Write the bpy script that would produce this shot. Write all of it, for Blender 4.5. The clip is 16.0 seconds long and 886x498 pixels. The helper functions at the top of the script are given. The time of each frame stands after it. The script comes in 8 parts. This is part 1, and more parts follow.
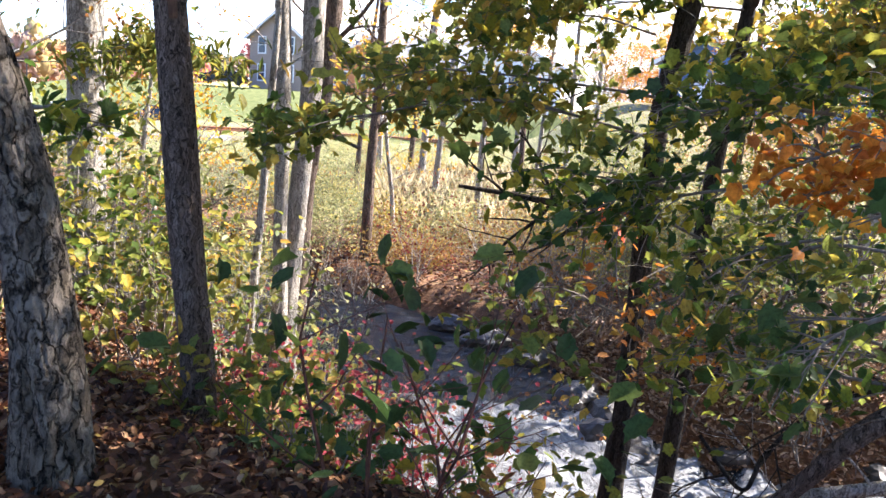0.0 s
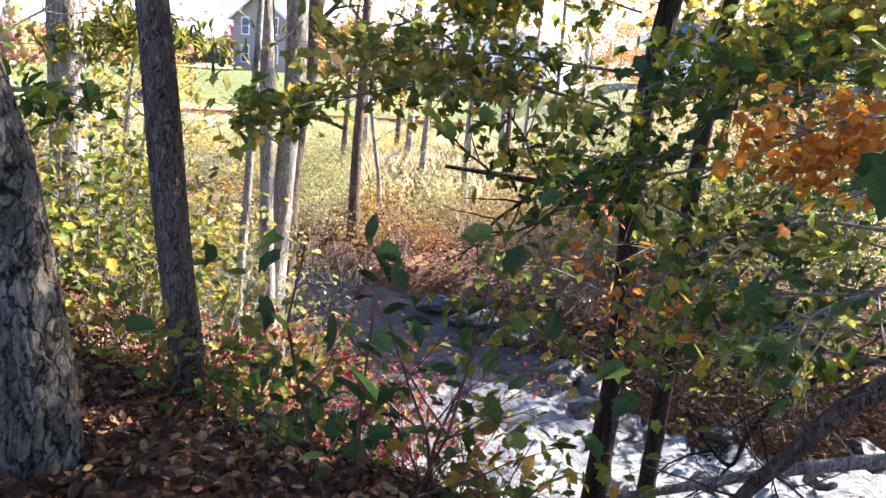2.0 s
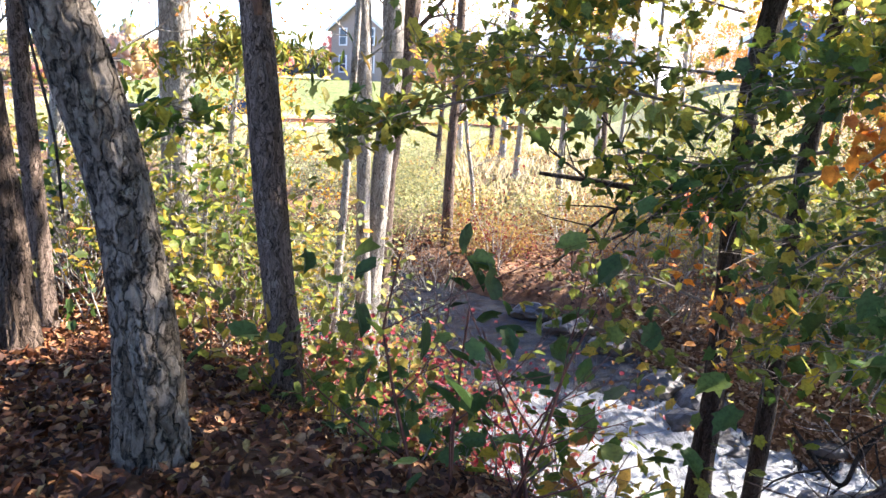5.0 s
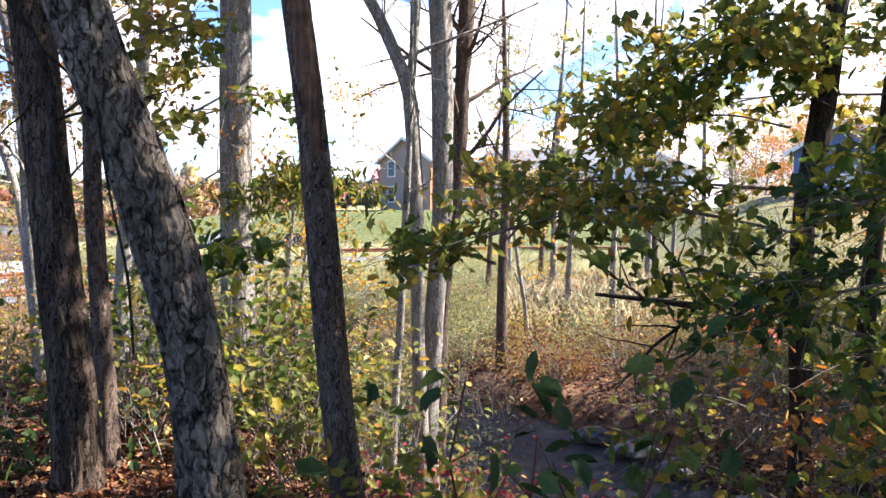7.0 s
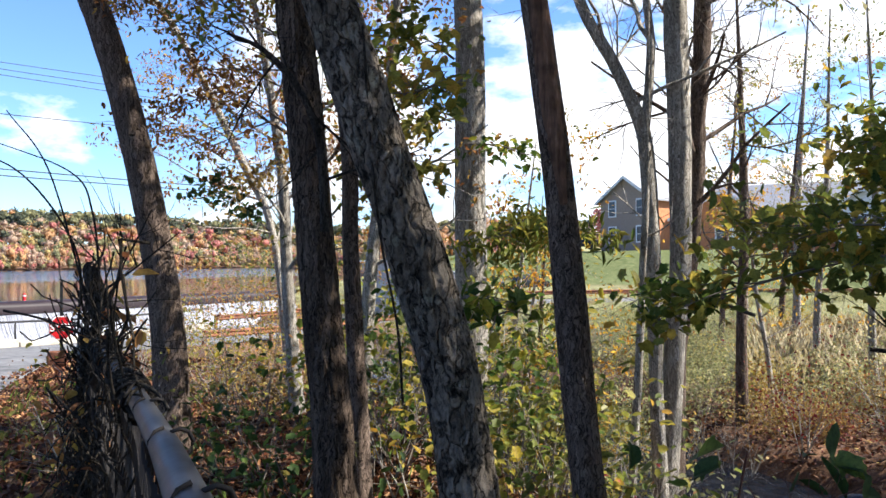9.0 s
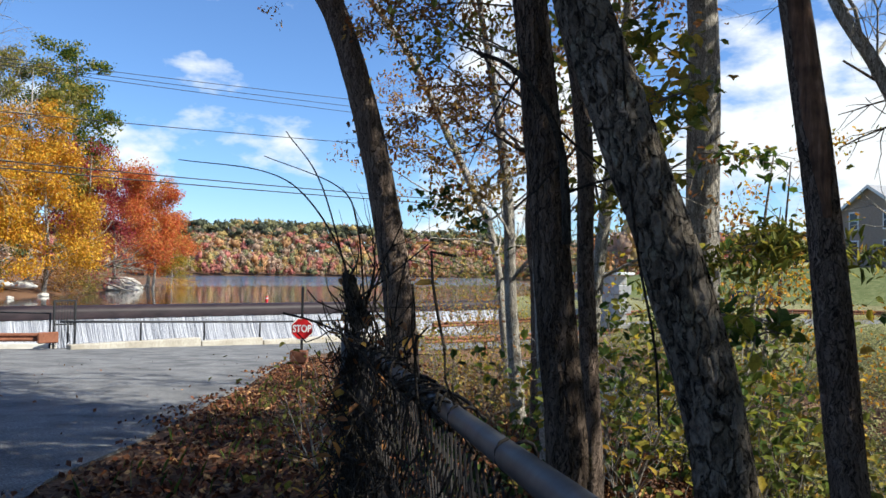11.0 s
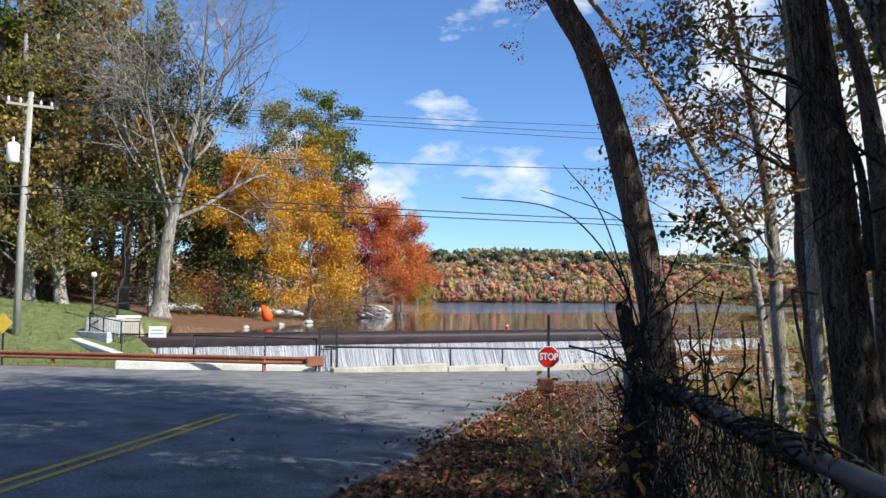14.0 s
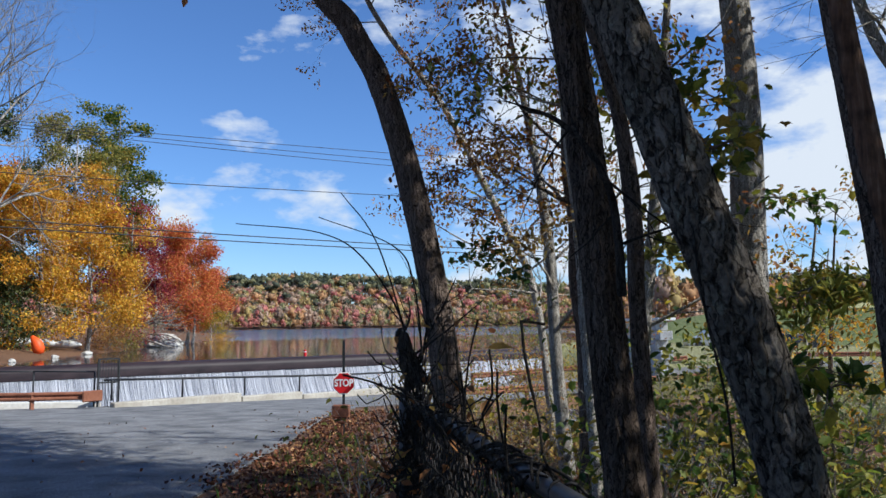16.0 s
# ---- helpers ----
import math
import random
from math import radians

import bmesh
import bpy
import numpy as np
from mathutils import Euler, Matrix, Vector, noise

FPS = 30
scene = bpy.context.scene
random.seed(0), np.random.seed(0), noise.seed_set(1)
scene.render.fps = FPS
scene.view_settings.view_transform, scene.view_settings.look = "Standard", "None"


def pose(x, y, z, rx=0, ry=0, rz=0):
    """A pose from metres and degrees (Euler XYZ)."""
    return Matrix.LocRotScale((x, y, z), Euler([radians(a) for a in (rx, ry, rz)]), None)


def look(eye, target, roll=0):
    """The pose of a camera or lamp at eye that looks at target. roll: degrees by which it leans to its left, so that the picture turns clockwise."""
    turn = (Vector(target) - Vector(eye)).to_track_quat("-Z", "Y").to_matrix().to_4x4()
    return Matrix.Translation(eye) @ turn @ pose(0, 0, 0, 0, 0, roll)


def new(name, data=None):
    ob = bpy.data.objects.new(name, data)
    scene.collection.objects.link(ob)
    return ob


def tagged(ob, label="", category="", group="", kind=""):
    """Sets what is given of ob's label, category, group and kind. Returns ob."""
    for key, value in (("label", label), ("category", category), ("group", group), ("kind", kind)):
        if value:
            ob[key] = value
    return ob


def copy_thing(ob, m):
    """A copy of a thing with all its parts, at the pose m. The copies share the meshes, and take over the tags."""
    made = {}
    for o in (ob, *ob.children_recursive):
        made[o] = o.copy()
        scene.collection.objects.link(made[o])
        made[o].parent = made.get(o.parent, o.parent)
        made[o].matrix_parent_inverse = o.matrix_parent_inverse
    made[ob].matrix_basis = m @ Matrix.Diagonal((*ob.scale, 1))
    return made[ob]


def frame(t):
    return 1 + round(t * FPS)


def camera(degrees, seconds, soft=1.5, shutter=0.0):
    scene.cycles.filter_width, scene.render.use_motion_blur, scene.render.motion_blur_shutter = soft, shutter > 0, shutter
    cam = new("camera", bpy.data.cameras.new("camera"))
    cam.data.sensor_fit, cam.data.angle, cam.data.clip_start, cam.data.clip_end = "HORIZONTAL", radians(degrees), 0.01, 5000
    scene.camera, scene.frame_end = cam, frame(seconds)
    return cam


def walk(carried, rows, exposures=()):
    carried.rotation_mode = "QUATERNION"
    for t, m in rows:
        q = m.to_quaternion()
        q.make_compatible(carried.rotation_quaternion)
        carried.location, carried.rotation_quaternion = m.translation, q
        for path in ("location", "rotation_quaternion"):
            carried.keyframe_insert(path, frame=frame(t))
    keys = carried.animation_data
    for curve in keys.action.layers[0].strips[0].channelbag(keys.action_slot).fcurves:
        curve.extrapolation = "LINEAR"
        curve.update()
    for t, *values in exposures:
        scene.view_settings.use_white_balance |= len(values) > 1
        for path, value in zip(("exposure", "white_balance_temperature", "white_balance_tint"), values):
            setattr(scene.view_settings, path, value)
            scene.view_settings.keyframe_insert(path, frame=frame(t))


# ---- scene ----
cam = camera(59.0, 16.0)
PATH = [
    (0, (-0.238, 0.785, 1.48), (-0.225, 2.757, 1.145), 4.1),
    (0.5, (-0.237, 0.783, 1.479), (-0.221, 2.753, 1.135), 4.0),
    (1, (-0.233, 0.784, 1.479), (-0.212, 2.752, 1.125), 3.9),
    (1.5, (-0.236, 0.783, 1.476), (-0.203, 2.749, 1.111), 3.8),
    (2, (-0.238, 0.791, 1.476), (-0.19, 2.754, 1.096), 3.7),
    (2.5, (-0.23, 0.777, 1.483), (-0.172, 2.736, 1.087), 3.8),
    (3, (-0.231, 0.779, 1.479), (-0.161, 2.735, 1.067), 3.8),
    (3.5, (-0.235, 0.781, 1.48), (-0.157, 2.733, 1.049), 3.8),
    (4, (-0.233, 0.763, 1.482), (-0.257, 2.72, 1.07), 3.5),
    (4.5, (-0.24, 0.795, 1.474), (-0.361, 2.753, 1.086), 3.2),
    (4.7, (-0.236, 0.784, 1.478), (-0.385, 2.741, 1.095), 3.0),
    (6.8, (-0.303, 0.808, 1.504), (-0.656, 2.771, 1.355), 0.1),
    (7, (-0.28, 0.78, 1.501), (-0.609, 2.751, 1.434), -0.1),
    (7.2, (-0.26, 0.739, 1.498), (-0.517, 2.722, 1.453), -0.7),
    (7.5, (-0.285, 0.727, 1.509), (-0.589, 2.703, 1.465), 0.2),
    (8, (-0.395, 0.784, 1.536), (-0.904, 2.718, 1.53), 0.0),
    (10.3, (-0.509, 0.755, 1.557), (-1.661, 2.389, 1.612), 0.6),
    (10.5, (-0.561, 0.715, 1.556), (-1.756, 2.317, 1.615), 0.7),
    (11, (-0.596, 0.702, 1.559), (-1.9, 2.218, 1.627), 0.8),
    (11.5, (-0.621, 0.657, 1.561), (-2.039, 2.066, 1.639), 0.9),
    (12, (-0.638, 0.619, 1.563), (-2.159, 1.915, 1.655), 0.6),
    (12.5, (-0.648, 0.579, 1.561), (-2.229, 1.8, 1.664), 0.6),
    (13, (-0.656, 0.527, 1.549), (-2.299, 1.661, 1.668), 0.4),
    (13.5, (-0.718, 0.56, 1.572), (-2.398, 1.639, 1.7), 0.3),
    (14, (-0.725, 0.542, 1.581), (-2.414, 1.606, 1.711), 0.4),
    (14.5, (-0.699, 0.51, 1.574), (-2.387, 1.576, 1.701), 0.3),
    (15, (-0.721, 0.54, 1.579), (-2.397, 1.623, 1.704), 0.2),
    (15.5, (-0.755, 0.633, 1.593), (-2.309, 1.884, 1.736), -0.2),
    (16, (-0.677, 0.645, 1.597), (-2.041, 2.095, 1.79), -0.5),
]
walk(cam, [(t, look(eye, target, roll)) for t, eye, target, roll in PATH],
     exposures=[(0, 2.56, 6450, 16), (4.7, 2.94, 6450, 16), (7.0, 2.04, 6400, 16), (8.2, 1.8, 6350, 14), (10.3, 0.98, 6350, 5), (14.8, 0.66, 6050, 6), (16, 0.48, 5800, 7)])

from mathutils.bvhtree import BVHTree

# ---- light: autumn sun from the east, clear sky with fair-weather clouds ----
SUN_DIR = Vector((0.67, 0.32, 0.67)).normalized()
world = bpy.data.worlds.new("autumn_sky")
scene.world = world
world.use_nodes = True
wn, wl = world.node_tree.nodes, world.node_tree.links
wn.clear()
w_out, w_bg = wn.new("ShaderNodeOutputWorld"), wn.new("ShaderNodeBackground")
sky = wn.new("ShaderNodeTexSky")
sky.sky_type, sky.sun_disc = "NISHITA", False
sky.sun_elevation = math.asin(SUN_DIR.z)
sky.sun_rotation = math.atan2(SUN_DIR.x, SUN_DIR.y)
sky.air_density, sky.dust_density, sky.ozone_density = 1.0, 0.0, 4.0
w_co, w_map = wn.new("ShaderNodeTexCoord"), wn.new("ShaderNodeMapping")
w_map.inputs["Scale"].default_value = (1.0, 1.0, 2.1)
w_map.inputs["Location"].default_value = (0.35, 0.2, 0.1)
w_noise = wn.new("ShaderNodeTexNoise")
w_noise.inputs["Scale"].default_value, w_noise.inputs["Detail"].default_value, w_noise.inputs["Roughness"].default_value = 5.2, 9.0, 0.56
w_ramp, w_mix = wn.new("ShaderNodeValToRGB"), wn.new("ShaderNodeMixRGB")
w_ramp.color_ramp.elements[0].position, w_ramp.color_ramp.elements[1].position = 0.52, 0.63
w_mix.inputs["Color2"].default_value = (11.0, 11.2, 11.6, 1)
wl.new(w_co.outputs["Generated"], w_map.inputs["Vector"])
wl.new(w_map.outputs["Vector"], w_noise.inputs["Vector"])
w_sep, w_range, w_more = wn.new("ShaderNodeSeparateXYZ"), wn.new("ShaderNodeMapRange"), wn.new("ShaderNodeMath")
for key, v in (("From Min", 0.62), ("From Max", 0.93), ("To Min", -0.03), ("To Max", 0.13)):
    w_range.inputs[key].default_value = v
wl.new(w_co.outputs["Generated"], w_sep.inputs["Vector"])
wl.new(w_sep.outputs["Y"], w_range.inputs["Value"])
wl.new(w_range.outputs["Result"], w_more.inputs[0])
wl.new(w_noise.outputs["Fac"], w_more.inputs[1])
w_high, w_less = wn.new("ShaderNodeMapRange"), wn.new("ShaderNodeMath")
for key, v in (("From Min", 0.5), ("From Max", 0.75), ("To Min", 0.0), ("To Max", 0.2)):
    w_high.inputs[key].default_value = v
w_less.operation = "SUBTRACT"
wl.new(w_sep.outputs["Z"], w_high.inputs["Value"])
wl.new(w_more.outputs["Value"], w_less.inputs[0])
wl.new(w_high.outputs["Result"], w_less.inputs[1])
wl.new(w_less.outputs["Value"], w_ramp.inputs["Fac"])
wl.new(w_ramp.outputs["Color"], w_mix.inputs["Fac"])
w_tint = wn.new("ShaderNodeMixRGB")
w_tint.blend_type = "MULTIPLY"
w_tint.inputs["Fac"].default_value = 1.0
w_tint.inputs["Color2"].default_value = (1.34, 1.56, 1.94, 1)
wl.new(sky.outputs["Color"], w_tint.inputs["Color1"])
wl.new(w_tint.outputs["Color"], w_mix.inputs["Color1"])
wl.new(w_mix.outputs["Color"], w_bg.inputs["Color"])
wl.new(w_bg.outputs["Background"], w_out.inputs["Surface"])
w_bg.inputs["Strength"].default_value = 0.052
sun = new("sun", bpy.data.lights.new("sun", "SUN"))
sun.data.energy, sun.data.angle, sun.data.color = 5.0, radians(0.55), (1.0, 0.93, 0.82)
sun.matrix_world = look(SUN_DIR * 200, (0, 0, 0))


# ---- materials ----
def material(name, rough=0.8, spec=0.3):
    m = bpy.data.materials.new(name)
    m.use_nodes = True
    b = m.node_tree.nodes["Principled BSDF"]
    b.inputs["Roughness"].default_value = rough
    b.inputs["Specular IOR Level"].default_value = spec
    return m, m.node_tree.nodes, m.node_tree.links, b


def ramp_node(n, stops):
    r = n.new("ShaderNodeValToRGB")
    e = r.color_ramp.elements
    while len(e) < len(stops):
        e.new(0.5)
    for k, (p, c) in enumerate(stops):
        e[k].position, e[k].color = p, (*c, 1)
    return r


def noisy(name, stops, scale, rough=0.85, bump=0.3, stretch=(1, 1, 1), detail=8.0, stops2=None, scale2=None, spec=0.3, metal=0.0, dist=0.02):
    """Object-space noise through a colour ramp, a second broader scale over it, and relief."""
    m, n, l, b = material(name, rough, spec)
    b.inputs["Metallic"].default_value = metal
    co, mp = n.new("ShaderNodeTexCoord"), n.new("ShaderNodeMapping")
    mp.inputs["Scale"].default_value = stretch
    l.new(co.outputs["Object"], mp.inputs["Vector"])
    t = n.new("ShaderNodeTexNoise")
    t.inputs["Scale"].default_value, t.inputs["Detail"].default_value, t.inputs["Roughness"].default_value = scale, detail, 0.62
    l.new(mp.outputs["Vector"], t.inputs["Vector"])
    r = ramp_node(n, stops)
    l.new(t.outputs["Fac"], r.inputs["Fac"])
    colour = r.outputs["Color"]
    if stops2:
        t2 = n.new("ShaderNodeTexNoise")
        t2.inputs["Scale"].default_value, t2.inputs["Detail"].default_value = scale2, 4.0
        l.new(co.outputs["Object"], t2.inputs["Vector"])
        r2, mx = ramp_node(n, stops2), n.new("ShaderNodeMixRGB")
        mx.blend_type = "MULTIPLY"
        mx.inputs["Fac"].default_value = 1.0
        l.new(t2.outputs["Fac"], r2.inputs["Fac"])
        l.new(colour, mx.inputs["Color1"])
        l.new(r2.outputs["Color"], mx.inputs["Color2"])
        colour = mx.outputs["Color"]
    l.new(colour, b.inputs["Base Color"])
    if bump:
        bp = n.new("ShaderNodeBump")
        bp.inputs["Strength"].default_value, bp.inputs["Distance"].default_value = bump, dist
        l.new(t.outputs["Fac"], bp.inputs["Height"])
        l.new(bp.outputs["Normal"], b.inputs["Normal"])
    return m


def leafy(name, stops, through_light=0.45, rough=0.55):
    """Leaves: each leaf its own colour, some light passing through."""
    m, n, l, b = material(name, rough, 0.22)
    g = n.new("ShaderNodeNewGeometry")
    r = ramp_node(n, stops)
    r.color_ramp.interpolation = "LINEAR"
    l.new(g.outputs["Random Per Island"], r.inputs["Fac"])
    co, t = n.new("ShaderNodeTexCoord"), n.new("ShaderNodeTexNoise")
    t.inputs["Scale"].default_value, t.inputs["Detail"].default_value, t.inputs["Roughness"].default_value = 60.0, 4.0, 0.7
    l.new(co.outputs["Object"], t.inputs["Vector"])
    mx, r2 = n.new("ShaderNodeMixRGB"), ramp_node(n, [(0.34, (0.5, 0.48, 0.42)), (0.5, (0.95, 0.95, 0.9)), (0.68, (1.25, 1.25, 1.1))])
    mx.blend_type = "MULTIPLY"
    mx.inputs["Fac"].default_value = 0.8
    l.new(t.outputs["Fac"], r2.inputs["Fac"])
    l.new(r.outputs["Color"], mx.inputs["Color1"])
    l.new(r2.outputs["Color"], mx.inputs["Color2"])
    l.new(mx.outputs["Color"], b.inputs["Base Color"])
    tr, ms = n.new("ShaderNodeBsdfTranslucent"), n.new("ShaderNodeMixShader")
    l.new(mx.outputs["Color"], tr.inputs["Color"])
    ms.inputs["Fac"].default_value = through_light
    l.new(b.outputs["BSDF"], ms.inputs[1])
    l.new(tr.outputs["BSDF"], ms.inputs[2])
    l.new(ms.outputs["Shader"], n["Material Output"].inputs["Surface"])
    return m


def barky(name, dark, light, scale=9.0, lichen=None, bump=0.9, furrow=0.5, stretch=0.22):
    """Plated bark: dark cracks between wavering plates, each plate its own tone, pale flaking edges, fine grain, lichen."""
    m, n, l, b = material(name, 0.93, 0.12)
    co, mp = n.new("ShaderNodeTexCoord"), n.new("ShaderNodeMapping")
    wob, add = n.new("ShaderNodeTexNoise"), n.new("ShaderNodeMixRGB")
    wob.inputs["Scale"].default_value, wob.inputs["Detail"].default_value = 14.0, 6.0
    add.blend_type = "ADD"
    add.inputs["Fac"].default_value = 0.09
    l.new(co.outputs["Object"], wob.inputs["Vector"])
    l.new(co.outputs["Object"], add.inputs["Color1"])
    l.new(wob.outputs["Color"], add.inputs["Color2"])
    mp.inputs["Scale"].default_value = (1, 1, stretch)
    l.new(add.outputs["Color"], mp.inputs["Vector"])
    v, vc, t = n.new("ShaderNodeTexVoronoi"), n.new("ShaderNodeTexVoronoi"), n.new("ShaderNodeTexNoise")
    v.feature = "DISTANCE_TO_EDGE"
    for q in (v, vc):
        q.inputs["Scale"].default_value = scale
        l.new(mp.outputs["Vector"], q.inputs["Vector"])
    t.inputs["Scale"].default_value, t.inputs["Detail"].default_value, t.inputs["Roughness"].default_value = scale * 2.2, 12.0, 0.72
    l.new(mp.outputs["Vector"], t.inputs["Vector"])
    grain = ramp_node(n, [(0.36, dark), (0.46, tuple((a + c) / 2.3 for a, c in zip(dark, light))), (0.56, tuple(c * 0.85 for c in light)), (0.75, light)])
    l.new(t.outputs["Fac"], grain.inputs["Fac"])
    colour = grain.outputs["Color"]
    t2 = n.new("ShaderNodeTexNoise")
    t2.inputs["Scale"].default_value, t2.inputs["Detail"].default_value, t2.inputs["Roughness"].default_value = 7.0, 10.0, 0.75
    l.new(co.outputs["Object"], t2.inputs["Vector"])
    if lichen:
        r2, mx = ramp_node(n, [(0.59, (0, 0, 0)), (0.67, (0.75, 0.75, 0.75))]), n.new("ShaderNodeMixRGB")
        l.new(t2.outputs["Fac"], r2.inputs["Fac"])
        l.new(r2.outputs["Color"], mx.inputs["Fac"])
        l.new(colour, mx.inputs["Color1"])
        mx.inputs["Color2"].default_value = (*lichen, 1)
        colour = mx.outputs["Color"]
    k = 1 - furrow
    crack = ramp_node(n, [(0.0, (k * 0.5, k * 0.5, k * 0.5)), (0.03, (k, k, k)), (0.09, (1.0, 1.0, 1.0)), (0.4, (0.85, 0.85, 0.85))])
    ragged = n.new("ShaderNodeMath")
    ragged.operation = "MULTIPLY_ADD"
    ragged.inputs[1].default_value = 0.22
    l.new(t.outputs["Fac"], ragged.inputs[0])
    shift = n.new("ShaderNodeMath")
    shift.operation = "SUBTRACT"
    shift.inputs[1].default_value = 0.10
    l.new(v.outputs["Distance"], shift.inputs[0])
    l.new(shift.outputs["Value"], ragged.inputs[2])
    l.new(ragged.outputs["Value"], crack.inputs["Fac"])
    sep, tone = n.new("ShaderNodeSeparateColor"), ramp_node(n, [(0.0, (0.55, 0.53, 0.5)), (0.6, (0.95, 0.95, 0.95)), (1.0, (1.15, 1.15, 1.15))])
    l.new(vc.outputs["Color"], sep.inputs["Color"])
    l.new(sep.outputs["Red"], tone.inputs["Fac"])
    for src in (crack, tone):
        mx2 = n.new("ShaderNodeMixRGB")
        mx2.blend_type = "MULTIPLY"
        mx2.inputs["Fac"].default_value = 1.0
        l.new(colour, mx2.inputs["Color1"])
        l.new(src.outputs["Color"], mx2.inputs["Color2"])
        colour = mx2.outputs["Color"]
    l.new(colour, b.inputs["Base Color"])
    mh = n.new("ShaderNodeMath")
    mh.operation = "MULTIPLY_ADD"
    mh.inputs[1].default_value = 0.9
    l.new(t.outputs["Fac"], mh.inputs[0])
    l.new(crack.outputs["Color"], mh.inputs[2])
    bp = n.new("ShaderNodeBump")
    bp.inputs["Strength"].default_value, bp.inputs["Distance"].default_value = bump, 0.02
    l.new(mh.outputs["Value"], bp.inputs["Height"])
    l.new(bp.outputs["Normal"], b.inputs["Normal"])
    return m


def plain(name, colour, rough=0.6, metal=0.0, vary=0.15, scale=14.0, bump=0.1):
    c = colour
    return noisy(name, [(0.3, tuple(v * (1 - vary) for v in c)), (0.7, tuple(min(1, v * (1 + vary)) for v in c))], scale, rough, bump, metal=metal, dist=0.004)


BARK_CHERRY = barky("bark_cherry", (0.03, 0.024, 0.02), (0.28, 0.235, 0.19), 19, (0.42, 0.41, 0.33), 1.0, 0.5, 0.3)
BARK_OAK = barky("bark_oak", (0.03, 0.021, 0.017), (0.19, 0.14, 0.108), 30, None, 1.0, 0.55, 0.07)
BARK_BROWN = barky("bark_brown", (0.045, 0.03, 0.024), (0.28, 0.21, 0.17), 40, (0.26, 0.22, 0.19), 0.9, 0.5, 0.08)
BARK_GREY = barky("bark_grey", (0.13, 0.115, 0.10), (0.64, 0.59, 0.52), 46, (0.5, 0.47, 0.41), 0.8, 0.45, 0.08)
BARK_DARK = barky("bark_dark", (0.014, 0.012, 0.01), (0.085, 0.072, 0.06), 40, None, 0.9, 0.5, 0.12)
BARK_PALE = barky("bark_pale", (0.16, 0.14, 0.12), (0.40, 0.37, 0.33), 6, None, 0.4, 0.3, 0.2)
BARE_WOOD = noisy("bare_wood", [(0.3, (0.06, 0.032, 0.02)), (0.55, (0.16, 0.09, 0.055)), (0.7, (0.24, 0.15, 0.10))], 14, 0.85, 1.0, stretch=(3, 3, 0.35), stops2=[(0.35, (0.45, 0.42, 0.4)), (0.6, (1.05, 1.0, 1.0))], scale2=9.0, dist=0.012)
TWIG = noisy("twig", [(0.3, (0.07, 0.055, 0.045)), (0.7, (0.20, 0.17, 0.14))], 30, bump=0.2, dist=0.003)
TWIG_GREY = noisy("twig_grey", [(0.3, (0.16, 0.14, 0.12)), (0.7, (0.38, 0.35, 0.31))], 30, bump=0.2, dist=0.003)
STEM_RED = noisy("stem_red", [(0.3, (0.05, 0.022, 0.018)), (0.7, (0.12, 0.045, 0.03))], 30, bump=0.1, dist=0.002)
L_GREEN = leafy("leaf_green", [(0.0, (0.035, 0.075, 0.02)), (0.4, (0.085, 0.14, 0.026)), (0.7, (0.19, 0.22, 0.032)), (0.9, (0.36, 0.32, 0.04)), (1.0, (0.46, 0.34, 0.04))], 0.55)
# darker copy of the green leaf: deep green with shade put into it
L_DEEP_SHADED = leafy("leaf_deep_shaded", [(0.0, (0.03, 0.06, 0.022)), (0.8, (0.065, 0.115, 0.032)), (1.0, (0.14, 0.18, 0.04))], 0.4)
L_LIME = leafy("leaf_lime", [(0.0, (0.085, 0.125, 0.03)), (0.5, (0.20, 0.225, 0.05)), (0.85, (0.37, 0.32, 0.06)), (1.0, (0.46, 0.26, 0.05))], 0.5)
L_YELLOW = leafy("leaf_yellow", [(0.0, (0.26, 0.25, 0.05)), (0.5, (0.43, 0.33, 0.06)), (0.85, (0.50, 0.32, 0.05)), (1.0, (0.40, 0.18, 0.03))], 0.45)
L_OLIVE = leafy("leaf_olive", [(0.0, (0.11, 0.12, 0.03)), (0.5, (0.25, 0.24, 0.06)), (0.8, (0.38, 0.33, 0.07)), (1.0, (0.40, 0.24, 0.06))], 0.45)
L_PALE = leafy("leaf_pale_olive", [(0.0, (0.12, 0.14, 0.05)), (0.4, (0.29, 0.31, 0.13)), (0.8, (0.48, 0.46, 0.25)), (1.0, (0.58, 0.48, 0.16))], 0.5)
L_GOLD = leafy("leaf_gold", [(0.0, (0.46, 0.19, 0.03)), (0.3, (0.62, 0.29, 0.033)), (0.7, (0.71, 0.41, 0.04)), (0.9, (0.74, 0.50, 0.06)), (1.0, (0.30, 0.26, 0.05))], 0.4)
L_OCHRE = leafy("leaf_ochre", [(0.0, (0.14, 0.085, 0.035)), (0.4, (0.32, 0.20, 0.06)), (0.8, (0.44, 0.31, 0.09)), (1.0, (0.36, 0.32, 0.11))], 0.4)
L_ORANGE = leafy("leaf_orange", [(0.0, (0.45, 0.13, 0.025)), (0.6, (0.60, 0.22, 0.03)), (1.0, (0.62, 0.34, 0.05))], 0.5)
L_RED = leafy("leaf_red", [(0.0, (0.20, 0.02, 0.04)), (0.5, (0.36, 0.05, 0.075)), (0.85, (0.45, 0.12, 0.10)), (1.0, (0.42, 0.23, 0.09))], 0.5)
L_CRIMSON = leafy("leaf_crimson", [(0.0, (0.12, 0.015, 0.02)), (0.6, (0.24, 0.035, 0.035)), (1.0, (0.34, 0.09, 0.06))], 0.4)
